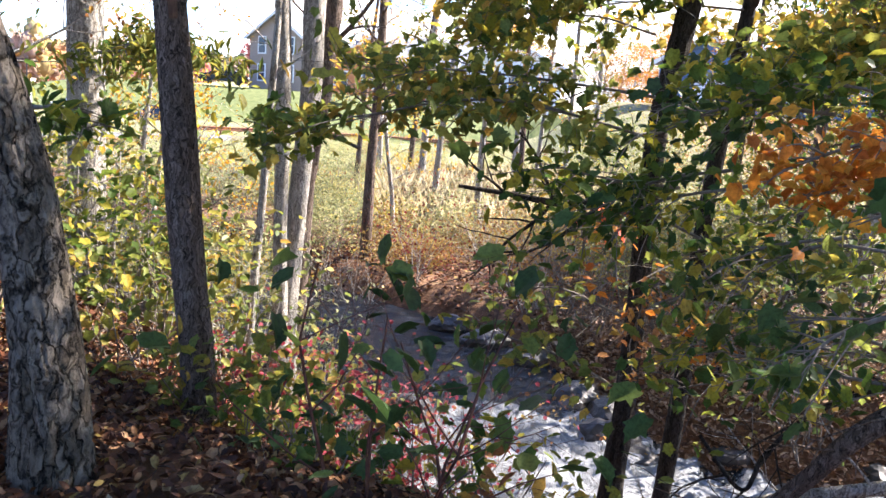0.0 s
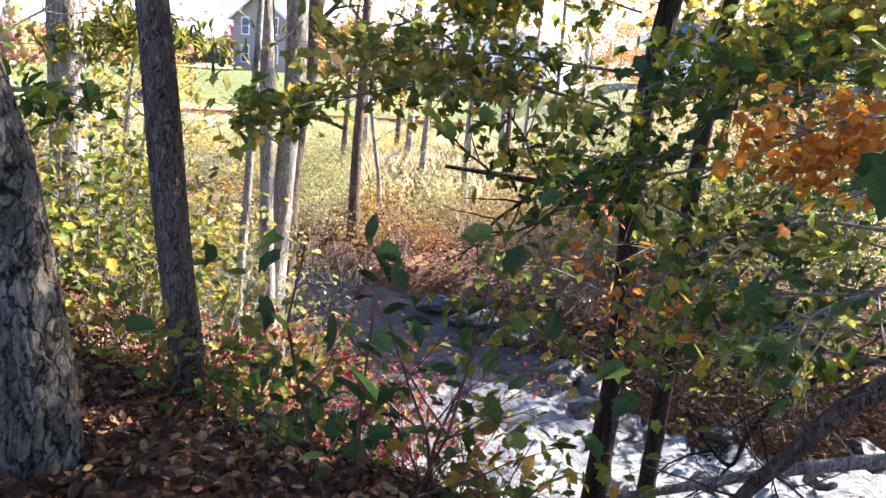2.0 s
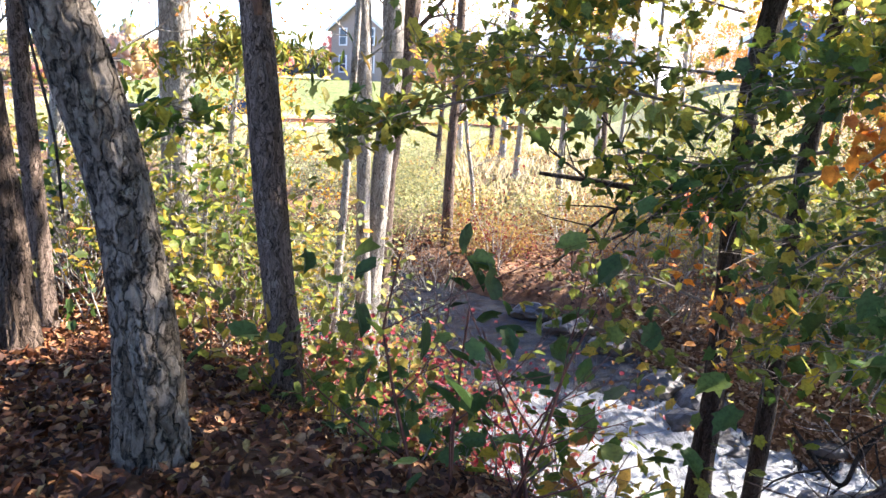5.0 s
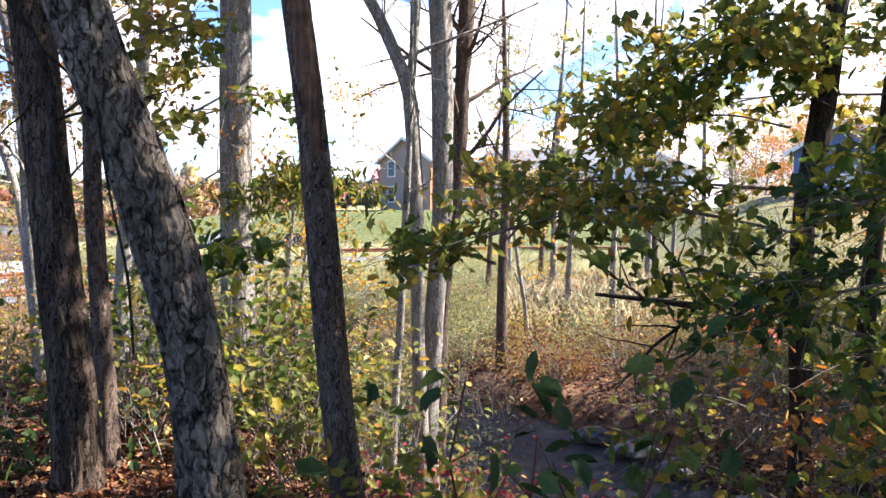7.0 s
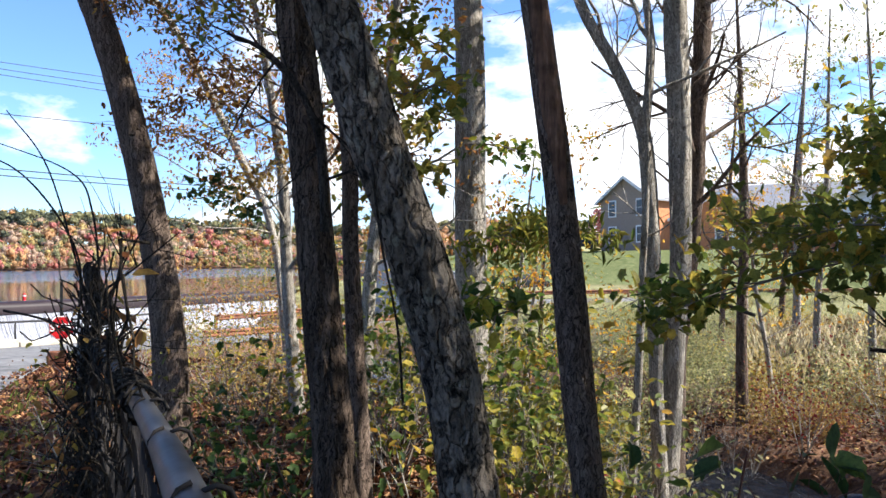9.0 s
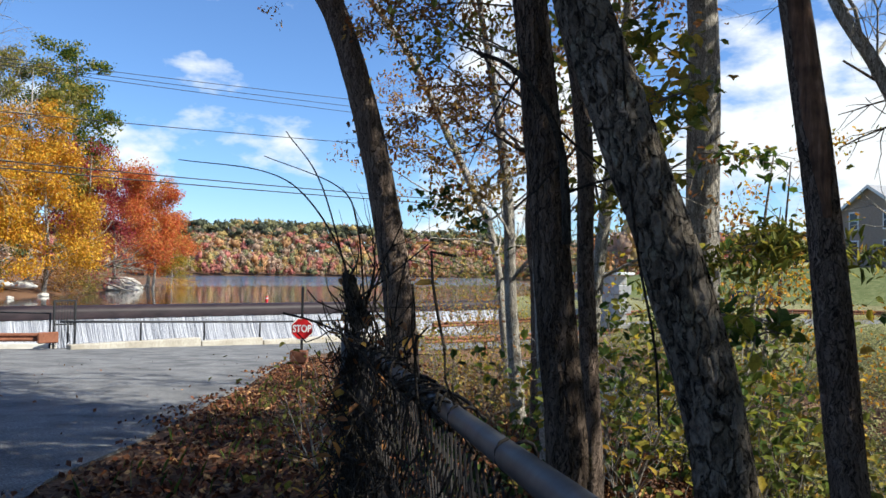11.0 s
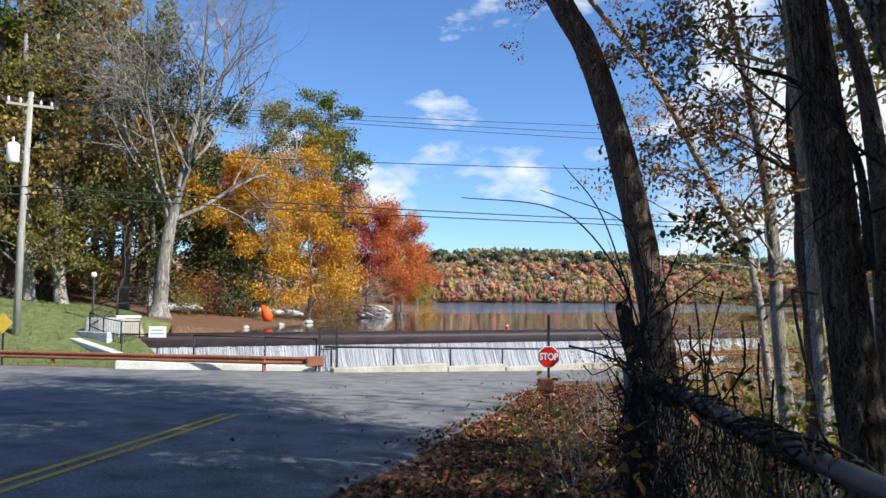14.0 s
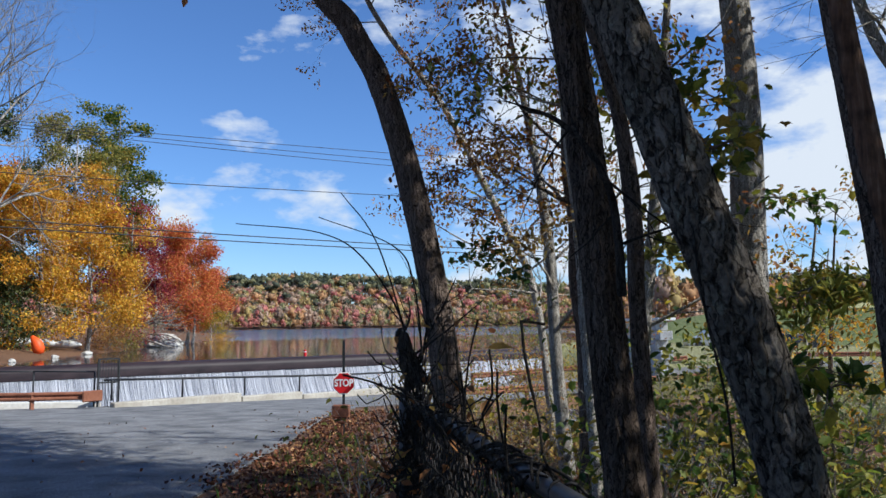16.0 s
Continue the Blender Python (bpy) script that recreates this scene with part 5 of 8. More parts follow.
def tree(label, trunk, radii, bark, seed, limbs=(), auto=None, leaf=None, name="tree", sides=20, rough=0.012, flare=0.35, group="", twig=None, plates=7.0, fine=10, depth=2, kids=(3, 5), leafy_limbs=False, cells=None, top=None):
    """trunk: points from the ground up; limbs: (start height share, way, length, r); auto: (how many, from share, length, spread);
    leaf: (material, number, size, scatter, shape)."""
    rng = np.random.default_rng(seed)
    t = thing(name, label, "tree", group=group)
    pts = catmull(trunk, fine)
    rad = np.interp(np.linspace(0, 1, len(pts)), np.linspace(0, 1, len(radii)), radii)
    part("trunk", bark_tube(pts, rad.tolist(), sides, seed, rough, plates, flare, cells), bark, t)
    groups, tips = [], []
    for share, way, length, r in limbs:
        p = pts[int(share * (len(pts) - 1))]
        groups.append([])
        branch_out(rng, p, way, length, r, depth, groups[-1], tips if leafy_limbs else [], kids=kids)
    if auto:
        n, lo, length, spread = auto
        for k in range(n):
            share = lo + (1 - lo) * (k + rng.uniform(0, 1)) / n
            p = pts[int(share * (len(pts) - 1))]
            a = k * 2.4 + rng.uniform(-0.5, 0.5)
            way = np.array([math.cos(a) * spread, math.sin(a) * spread, rng.uniform(0.25, 0.9)])
            groups.append([])
            branch_out(rng, p, way, length * rng.uniform(0.7, 1.1) * (1.15 - 0.5 * share), rad[int(share * (len(pts) - 1))] * 0.36, depth, groups[-1], tips, kids=kids)
    if top:
        n, length, count = top
        tips2 = []
        for k in range(n):
            p = pts[int((0.93 + 0.07 * k / n) * (len(pts) - 1))]
            a = k * 2.4 + rng.uniform(-0.4, 0.4)
            groups.append([])
            branch_out(rng, p, (math.cos(a), math.sin(a), rng.uniform(-0.05, 0.5)), length * rng.uniform(0.7, 1.1), 0.05, 2, groups[-1], tips2)
        tips2 = np.array(tips2)
        c = tips2[rng.integers(0, len(tips2), count)] + np.clip(rng.normal(0, 0.5, (count, 3)), -0.8, 0.8)
        tagged(leaf_part("crown", c, 0.21 * rng.uniform(0.6, 1.25, count), "quad", rng, leaf[0], t, 0.7), kind="stuff")
    for items in groups:
        part("limb", tubes(items, 5 if sides > 19 else 3), twig or bark, t)
    if leaf and tips:
        mat, count, size, scatter, shape = leaf
        tips = np.array(tips)
        c = tips[rng.integers(0, len(tips), count)] + np.clip(rng.normal(0, 1, (count, 3)), -1.6, 1.6) * scatter * np.array([1, 1, 0.7])
        tagged(leaf_part("crown", c, size * rng.uniform(0.6, 1.25, count), shape, rng, mat, t, 0.7), kind="stuff")
    return t


def shrub(label, place, radius, height, stems, leaf, seed, name="shrub", stem_mat=None, group="undergrowth", lean=(0, 0), stem_r=0.008):
    """Several stems from one root, forking, with leaves; leaf: (material, number, size, shape, scatter)."""
    rng = np.random.default_rng(seed)
    s = thing(name, label, "shrub", place, group)
    items, tips = [], []
    for k in range(stems):
        a = 2 * math.pi * k / stems + rng.uniform(-0.5, 0.5)
        way = np.array([math.cos(a) * radius * 0.9 + lean[0], math.sin(a) * radius * 0.9 + lean[1], height])
        branch_out(rng, (0.05 * math.cos(a), 0.05 * math.sin(a), -0.1), way, height * rng.uniform(0.7, 1.05), stem_r * (1 + height * 0.4), 2, items, tips, 0.3, 0.1, 0.75, (2, 4))
    tagged(part("stemwork", tubes(items, 3), stem_mat or TWIG, s), kind="stuff")
    mat, count, size, shape, scatter = leaf
    if count:
        tips = np.array(tips)
        c = tips[rng.integers(0, len(tips), count)] + rng.normal(0, scatter, (count, 3))
        tagged(leaf_part("foliage", c, size * rng.uniform(0.6, 1.2, count), shape, rng, mat, s, 0.55), kind="stuff")
    return s


def spray(label, root, end, width, leaf, seed, name="leafy_branch", r=0.012, sag=0.1, stem_mat=None, side=9, thick=0.12):
    """A branch reaching from root to end with side twigs in a flattish fan, leaves hung along them. leaf: (material, number, size, shape)."""
    rng = np.random.default_rng(seed)
    root, end = np.array(root, float), np.array(end, float)
    s = thing(name, label, "branch", tuple(root), "leafy branches")
    d = end - root
    length = np.linalg.norm(d)
    mid = d * 0.5 + np.array([0, 0, sag * length]) + rng.normal(0, 0.05, 3) * length
    main = catmull([(0, 0, 0), mid, d], 8)
    items, places = [(main, np.linspace(r, r * 0.3, len(main)).tolist())], []
    across = np.cross(d, (0, 0, 1))
    across /= np.linalg.norm(across) + 1e-6
    for k in range(side):
        u = 0.15 + 0.85 * (k + rng.uniform(0, 1)) / side
        p = main[int(u * (len(main) - 1))]
        sg = 1 if k % 2 else -1
        way = d / length * rng.uniform(0.4, 0.9) + across * sg * rng.uniform(0.5, 1.1) + np.array([0, 0, rng.uniform(-0.25, 0.3)])
        ln = width * rng.uniform(0.5, 1.0)
        q = catmull([p, p + way * ln * 0.5 + rng.normal(0, 0.04, 3) * ln, p + way * ln + np.array([0, 0, -0.12 * ln])], 5)
        items.append((q, np.linspace(r * 0.45, r * 0.15, len(q)).tolist()))
        for w in range(2):
            p2 = q[rng.integers(3, len(q) - 1)]
            w2 = way + rng.normal(0, 0.6, 3)
            q2 = [p2, p2 + w2 * ln * 0.22, p2 + w2 * ln * 0.4 + np.array([0, 0, -0.05 * ln])]
            items.append((q2, [r * 0.2, r * 0.15, r * 0.1]))
            places += q2
        places += q[2:] + q[-2:]
    tagged(part("twigwork", tubes(items, 5), stem_mat or TWIG, s), kind="stuff")
    mat, count, size, shape = leaf
    places = np.array(places)
    c = places[rng.integers(0, len(places), count)] + rng.normal(0, 1, (count, 3)) * np.array([thick * 0.6, thick * 0.6, thick * 0.5])
    tagged(leaf_part("foliage", c, size * rng.uniform(0.65, 1.2, count), shape, rng, mat, s, 0.5, hang=0.45), kind="stuff")
    return s


def gz(x, y, dz=-0.08):
    return (x, y, ground_z(x, y) + dz)


# ---- the trees near the fence ----
tree("leaning cherry tree with flaking grey plated bark", [gz(*(-1.63, 3.55), -0.25), (-1.63, 3.55, 0.25), (-1.64, 3.55, 0.5), (-1.68, 3.57, 0.75), (-1.725, 3.58, 1.0), (-1.785, 3.58, 1.25), (-1.845, 3.54, 1.5), (-1.91, 3.5, 1.75), (-1.99, 3.46, 2.0), (-2.085, 3.43, 2.3), (-2.19, 3.42, 2.6), (-2.65, 3.3, 4.0), (-3.2, 3.1, 6.5), (-3.9, 3.0, 13)],
     [0.150, 0.132, 0.123, 0.113, 0.112, 0.114, 0.114, 0.107, 0.106, 0.111, 0.106, 0.092, 0.075, 0.044], BARK_CHERRY, 11, auto=(8, 0.955, 3.2, 0.9), leaf=(L_OLIVE, 16000, 0.11, 0.3, "oval"), name="cherry_tree", sides=130, rough=0.011, flare=0.3, fine=34, plates=7, cells=(0.042, 0.15))
tree("tall straight oak with dark furrowed bark", [gz(*(-3.27, 5.1), -0.3), (-3.27, 5.1, -0.02), (-3.325, 5.11, 0.7), (-3.375, 5.11, 1.1), (-3.46, 5.12, 1.9), (-3.55, 5.13, 2.7), (-3.635, 5.12, 3.4), (-3.75, 5.05, 4.5), (-3.95, 4.9, 7), (-4.2, 4.7, 13)],
     [0.19, 0.138, 0.127, 0.127, 0.123, 0.122, 0.115, 0.11, 0.095, 0.05], BARK_OAK, 12, auto=(12, 0.92, 3.6, 1.0), leaf=(L_OLIVE, 20000, 0.11, 0.3, "oval"), name="oak_tree", sides=84, rough=0.013, flare=0.2, fine=26, plates=9, cells=(0.032, 0.34))
tree("slim pale-barked trunk rising close beside the oak", [gz(*(-3.41, 5.6), -0.3), (-3.4, 5.59, 0.3), (-3.41, 5.57, 0.9), (-3.44, 5.55, 1.7), (-3.435, 5.54, 2.2), (-3.46, 5.54, 2.6), (-3.53, 5.53, 3.1), (-3.63, 5.5, 3.5), (-3.8, 5.4, 4.4), (-4.0, 5.2, 7.0)],
     [0.11, 0.075, 0.064, 0.058, 0.06, 0.062, 0.05, 0.043, 0.04, 0.015], BARK_BROWN, 41, auto=(5, 0.86, 1.4, 0.8), leaf=(L_OLIVE, 500, 0.09, 0.3, "oval"), sides=40, rough=0.006, flare=0.2, fine=14, plates=9, depth=1)
slim = tree("slim brown-barked tree with a bare torn patch", [gz(*(-1.565, 5.2), -0.2), (-1.58, 5.2, -0.4), (-1.602, 5.2, 0), (-1.652, 5.21, 0.4), (-1.695, 5.22, 0.8), (-1.728, 5.22, 1.2), (-1.762, 5.22, 1.6), (-1.797, 5.22, 2.0), (-1.84, 5.21, 2.4), (-1.895, 5.2, 2.85), (-1.97, 5.15, 3.6), (-2.2, 5.0, 6.5), (-2.3, 4.9, 12.5)],
     [0.13, 0.102, 0.096, 0.095, 0.096, 0.096, 0.092, 0.086, 0.086, 0.082, 0.078, 0.065, 0.03], BARK_BROWN, 13, auto=(10, 0.94, 2.6, 0.9), leaf=(L_LIME, 8000, 0.09, 0.3, "oval"), sides=72, rough=0.006, flare=0.2, fine=22, plates=10, cells=(0.022, 0.26))
axis_ = catmull([(-1.785, 5.22, 1.87), (-1.84, 5.21, 2.41), (-1.893, 5.2, 2.83), (-2.03, 5.11, 4.2)], 14)
verts, faces = [], []
for i, p in enumerate(axis_):
    s_ = i / (len(axis_) - 1)
    wide = math.radians(52) * min(1, 0.25 + 2.2 * s_) * (1 + 0.35 * noise.noise((i * 0.5, 3, 0)))
    for k in range(13):
        q = math.radians(-62) + wide * (k / 6 - 1)
        r = (0.089 - 0.016 * s_) + (0.010 if 0 < k < 12 and i else -0.02) + 0.004 * noise.noise((k * 0.9, i * 0.15, 1))
        verts.append((p[0] + math.cos(q) * r, p[1] + math.sin(q) * r, p[2]))
for i in range(len(axis_) - 1):
    for k in range(12):
        faces.append((i * 13 + k, i * 13 + k + 1, (i + 1) * 13 + k + 1, (i + 1) * 13 + k))
part("bare_patch", (verts, faces, True), BARE_WOOD, slim, "bare orange-brown wood where bark has torn off")
tree("straight grey-barked tree on the creek bank", [gz(*(-4.34, 9.81), -0.3), (-4.33, 9.81, -1.42), (-4.34, 9.81, 0.08), (-4.34, 9.81, 1.69), (-4.32, 9.77, 2.96), (-4.32, 9.77, 4.32), (-4.35, 9.6, 6.5), (-4.4, 9.5, 9.5), (-4.4, 9.4, 13)],
     [0.25, 0.21, 0.205, 0.20, 0.195, 0.18, 0.16, 0.12, 0.05], BARK_GREY, 14, auto=(16, 0.8, 3.2, 1.0), leaf=(L_LIME, 12000, 0.17, 0.4, "quad"), sides=48, rough=0.007, flare=0.2, fine=16, plates=11, cells=(0.03, 0.3))
tree("pale twin-stemmed tree wrapped in bare vines", [gz(*(-1.97, 9.42), -0.3), (-1.98, 9.42, -0.81), (-2.005, 9.41, 0.1), (-2.014, 9.41, 1.2), (-2.04, 9.41, 2.0), (-2.075, 9.4, 2.7), (-2.14, 9.38, 3.1), (-2.4, 9.27, 3.75), (-2.75, 9.15, 4.5), (-3.0, 9.1, 5.8), (-3.2, 9.0, 8.5)],
     [0.15, 0.085, 0.074, 0.083, 0.084, 0.084, 0.078, 0.066, 0.058, 0.045, 0.02], BARK_GREY, 15, limbs=[(0.56, (0.32, 0.1, 1.0), 4.6, 0.058)], auto=(8, 0.6, 2.4, 0.7), sides=28, rough=0.006, flare=0.2, fine=12, depth=3, kids=(3, 4))
tree("tall pale-barked trunk beside a twin stem", [gz(*(-1.96, 9.6), -0.3), (-1.94, 9.6, -0.9), (-1.88, 9.6, 0.0), (-1.83, 9.6, 0.8), (-1.765, 9.61, 1.6), (-1.757, 9.61, 2.5), (-1.765, 9.61, 3.5), (-1.785, 9.61, 4.2), (-1.75, 9.5, 6.5), (-1.6, 9.5, 10), (-1.5, 9.5, 12.5)],
     [0.18, 0.125, 0.11, 0.108, 0.114, 0.122, 0.125, 0.13, 0.11, 0.08, 0.03], BARK_GREY, 16, auto=(14, 0.76, 3.2, 1.0), leaf=(L_OLIVE, 9000, 0.15, 0.45, "quad"), sides=28, rough=0.006, flare=0.2, fine=12)
tree("shaggy dark tree behind the twin stems", [gz(*(-2.2, 11.5), -0.3), (-2.1, 11.5, 0.3), (-1.92, 11.5, 1.6), (-1.84, 11.5, 2.6), (-1.795, 11.5, 3.5), (-1.735, 11.5, 4.5), (-1.6, 11.4, 8), (-1.5, 11.4, 11)],
     [0.15, 0.11, 0.105, 0.105, 0.106, 0.11, 0.09, 0.04], BARK_BROWN, 17, auto=(14, 0.35, 2.2, 0.9), sides=20, rough=0.02, fine=12)
tree("thin crooked grey sapling", [gz(*(-2.12, 8.57), -0.2), (-2.1, 8.58, -0.59), (-2.03, 8.59, 0.46), (-1.98, 8.6, 1.47), (-1.94, 8.56, 1.96), (-1.91, 8.57, 2.71), (-1.85, 8.4, 4.2)], [0.05, 0.045, 0.04, 0.036, 0.034, 0.028, 0.01], BARK_GREY, 18, auto=(5, 0.6, 1.0, 0.8), sides=12, rough=0.003, fine=10, name="sapling", depth=1)
tree("leaning trunk with smooth grey-brown bark", [gz(*(-6.4, 6.87), -0.3), (-6.44, 6.84, 0.84), (-6.56, 6.72, 2.08), (-6.76, 6.53, 3.35), (-6.96, 6.31, 4.3), (-7.17, 6.09, 4.88), (-7.6, 5.6, 6.2), (-8.4, 5.2, 12)],
     [0.2, 0.165, 0.155, 0.145, 0.135, 0.13, 0.11, 0.05], BARK_BROWN, 19, auto=(11, 0.92, 4.8, 0.9), leaf=(L_RUST, 11500, 0.19, 0.5, "quad"), sides=36, rough=0.006, fine=16, plates=8)
tree("pale tree with crooked grey limbs and rusty leaves", [gz(*(-9.15, 12.6), -0.3), (-9.2, 12.6, -0.3), (-9.32, 12.6, 0.7), (-9.45, 12.6, 1.7), (-9.7, 12.6, 2.6), (-10.05, 12.6, 3.2), (-10.75, 12.6, 4.4), (-11.3, 12.0, 6.0), (-11.7, 10.0, 8.3), (-11.9, 9.6, 12.5)],
     [0.13, 0.082, 0.076, 0.068, 0.07, 0.078, 0.075, 0.06, 0.045, 0.02], BARK_GREY, 20, top=(12, 3.8, 11000), auto=(16, 0.3, 2.6, 1.0), leaf=(L_RUST, 6000, 0.07, 0.075, "oval"), sides=18, rough=0.006, fine=10, depth=3, kids=(3, 4))
tree("slender sunlit trunk beyond the fence", [gz(*(-6.09, 8.98), -0.3), (-6.11, 8.97, 0.84), (-6.12, 8.95, 1.5), (-6.19, 8.93, 2.14), (-6.17, 8.9, 2.8), (-6.25, 8.9, 3.6), (-6.2, 8.88, 4.49), (-6.0, 9.2, 8), (-6.0, 9.2, 12)], [0.12, 0.095, 0.088, 0.088, 0.08, 0.078, 0.07, 0.05, 0.03], BARK_BROWN, 21,
     top=(11, 3.4, 10500), auto=(12, 0.45, 2.6, 1.0), leaf=(L_RUST, 6000, 0.07, 0.075, "oval"), sides=18, rough=0.006, fine=10, depth=3, kids=(3, 4))
tree("sunlit pale trunk standing behind the oak", [gz(*(-5.2, 7.8), -0.3), (-5.22, 7.8, -0.3), (-5.27, 7.8, 0.6), (-5.33, 7.8, 1.5), (-5.4, 7.8, 2.7), (-5.5, 7.75, 4.0), (-5.6, 7.7, 6.5)], [0.09, 0.06, 0.06, 0.06, 0.055, 0.05, 0.02], BARK_GREY, 22,
     auto=(6, 0.7, 1.6, 0.9), leaf=(L_LIME, 700, 0.1, 0.25, "oval"), sides=20, rough=0.005, fine=10)
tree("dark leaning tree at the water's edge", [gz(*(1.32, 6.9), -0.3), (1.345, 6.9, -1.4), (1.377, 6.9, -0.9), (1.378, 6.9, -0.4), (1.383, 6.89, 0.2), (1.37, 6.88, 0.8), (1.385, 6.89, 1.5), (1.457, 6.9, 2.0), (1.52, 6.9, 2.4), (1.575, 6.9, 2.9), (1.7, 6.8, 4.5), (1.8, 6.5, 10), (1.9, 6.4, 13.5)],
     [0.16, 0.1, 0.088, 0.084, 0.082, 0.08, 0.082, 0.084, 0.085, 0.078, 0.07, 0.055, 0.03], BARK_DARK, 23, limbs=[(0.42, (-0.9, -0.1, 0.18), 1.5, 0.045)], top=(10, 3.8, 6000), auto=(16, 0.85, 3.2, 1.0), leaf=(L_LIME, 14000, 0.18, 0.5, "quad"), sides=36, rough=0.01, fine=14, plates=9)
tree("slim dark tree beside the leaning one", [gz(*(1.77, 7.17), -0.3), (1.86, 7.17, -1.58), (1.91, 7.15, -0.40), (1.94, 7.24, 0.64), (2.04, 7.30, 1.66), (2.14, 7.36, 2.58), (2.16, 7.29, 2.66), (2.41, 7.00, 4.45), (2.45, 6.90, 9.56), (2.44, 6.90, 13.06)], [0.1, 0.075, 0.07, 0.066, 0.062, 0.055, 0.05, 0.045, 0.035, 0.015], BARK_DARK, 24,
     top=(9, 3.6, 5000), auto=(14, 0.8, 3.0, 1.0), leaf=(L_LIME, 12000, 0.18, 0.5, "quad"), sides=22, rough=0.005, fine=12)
MIDDLE = [((-1.72, 16.72), 0.10, 8.5, 0.0), ((-1.23, 17.76), 0.05, 5.0, -0.1), ((0.65, 19.77), 0.075, 9.0, 0.0), ((2.09, 24.68), 0.085, 10, 0.0), ((2.13, 27.69), 0.1, 10, 0.05), ((2.42, 23.63), 0.06, 8, 0.05),
          ((-1.5, 28.76), 0.09, 10, 0.1), ((-0.99, 26.78), 0.11, 10.5, 0.05), ((-2.71, 30.69), 0.10, 10, 0.0), ((-3.12, 26.63), 0.08, 9, 0.08), ((3.12, 22.53), 0.07, 9, 0.0), ((5.3, 30.27), 0.1, 11, 0.0),
          ((5.56, 13.53), 0.09, 8, 0.1), ((7.04, 16.14), 0.08, 9, 0.0), ((5.9, 12.24), 0.06, 7, 0.15), ((6.73, 19.53), 0.09, 9, 0.0), ((-5.04, 12.88), 0.05, 5.5, 0.1), ((-5.21, 13.88), 0.045, 5.0, 0.1),
          ((-4.98, 11.82), 0.05, 2.9, 0.0), ((-5.32, 8.78), 0.08, 7.5, 0.1), ((-6.8, 9.58), 0.085, 7.5, -0.15), ((-5.19, 15), 0.05, 6.0, 0.05), ((-0.45, 21.78), 0.08, 9, 0.05)]
for k, ((x, y), r, hgt, ln) in enumerate(MIDDLE):
    z = ground_z(x, y)
    rr = random.Random(k)
    mid = (x + ln * hgt * 0.4 + rr.uniform(-0.12, 0.12), y + rr.uniform(-0.1, 0.1), z + hgt * 0.5)
    leafmat = (L_OLIVE, L_GOLD, L_LIME, L_RUST)[k % 4]
    tree("slender grey tree in the thicket across the creek", [(x, y, z - 0.2), (x + ln * hgt * 0.15, y, z + hgt * 0.22), mid, (x + ln * hgt, y, z + hgt)], [r * 1.25, r, r * 0.85, r * 0.2], BARK_GREY if k % 3 else BARK_BROWN, 40 + k,
         auto=(9, 0.4, 1.9, 0.8), leaf=(leafmat, 400 if k % 3 else 1300, 0.085, 0.14, "oval"), name="young_tree", sides=10, rough=0.005, fine=6, group="young trees by the creek", depth=1)

# maples added, mostly out of view, to shade the near bank, verge and fence
for k, (x, y, hgt, full) in enumerate(((5.6, 2.2, 10, 5500), (7.0, -1.2, 11, 8000), (10.5, 1.0, 12, 8000), (6.7, 6.2, 11.5, 11000), (8.4, 16.8, 12, 12000), (12.6, 14.6, 13, 3000), (1.0, -2.6, 14, 9000), (5.4, -4.6, 14, 9000))):
    z = ground_z(x, y)
    tree("leafy maple on the bank downstream", [(x, y, z - 0.3), (x + 0.2, y, z + 3), (x - 0.2, y + 0.2, z + 6.5), (x - 0.3, y + 0.2, z + hgt)], [0.24, 0.17, 0.12, 0.03], BARK_BROWN, 80 + k,
         auto=(16, 0.22 if y > -2 and hgt != 11.5 else 0.45, 3.4, 1.0), leaf=(L_LIME if k % 2 else L_GREEN, full, 0.17, 0.6, "quad"), name="maple_tree", sides=14, fine=8, group="canopy trees")

# golden and rusty woods on the far side
rw = random.Random(4)
for k in range(34):
    x = rw.uniform(25, 58) if k < 24 else rw.uniform(-7, 30)
    y = rw.uniform(32, 60) if k < 24 else rw.uniform(92, 115)
    if x < 27 and 40 < y < 68:
        y += 26
    z = ground_z(x, y)
    hgt = rw.uniform(9, 14)
    mat = (L_GOLD, L_GOLD, L_YELLOW, L_ORANGE, L_OLIVE, L_RUST)[rw.randrange(6)]
    tree("tall woodland tree in golden autumn leaf", [(x, y, z - 0.3), (x + rw.uniform(-0.3, 0.3), y, z + hgt * 0.4), (x + rw.uniform(-0.8, 0.8), y, z + hgt)], [0.24, 0.18, 0.04], BARK_GREY, 90 + k,
         auto=(10, 0.3, 3.6, 0.9), leaf=(mat, 3800, 0.22, 0.6, "quad"), name="woodland_tree", sides=8, rough=0.01, fine=5, group="woods beyond the creek", depth=1)

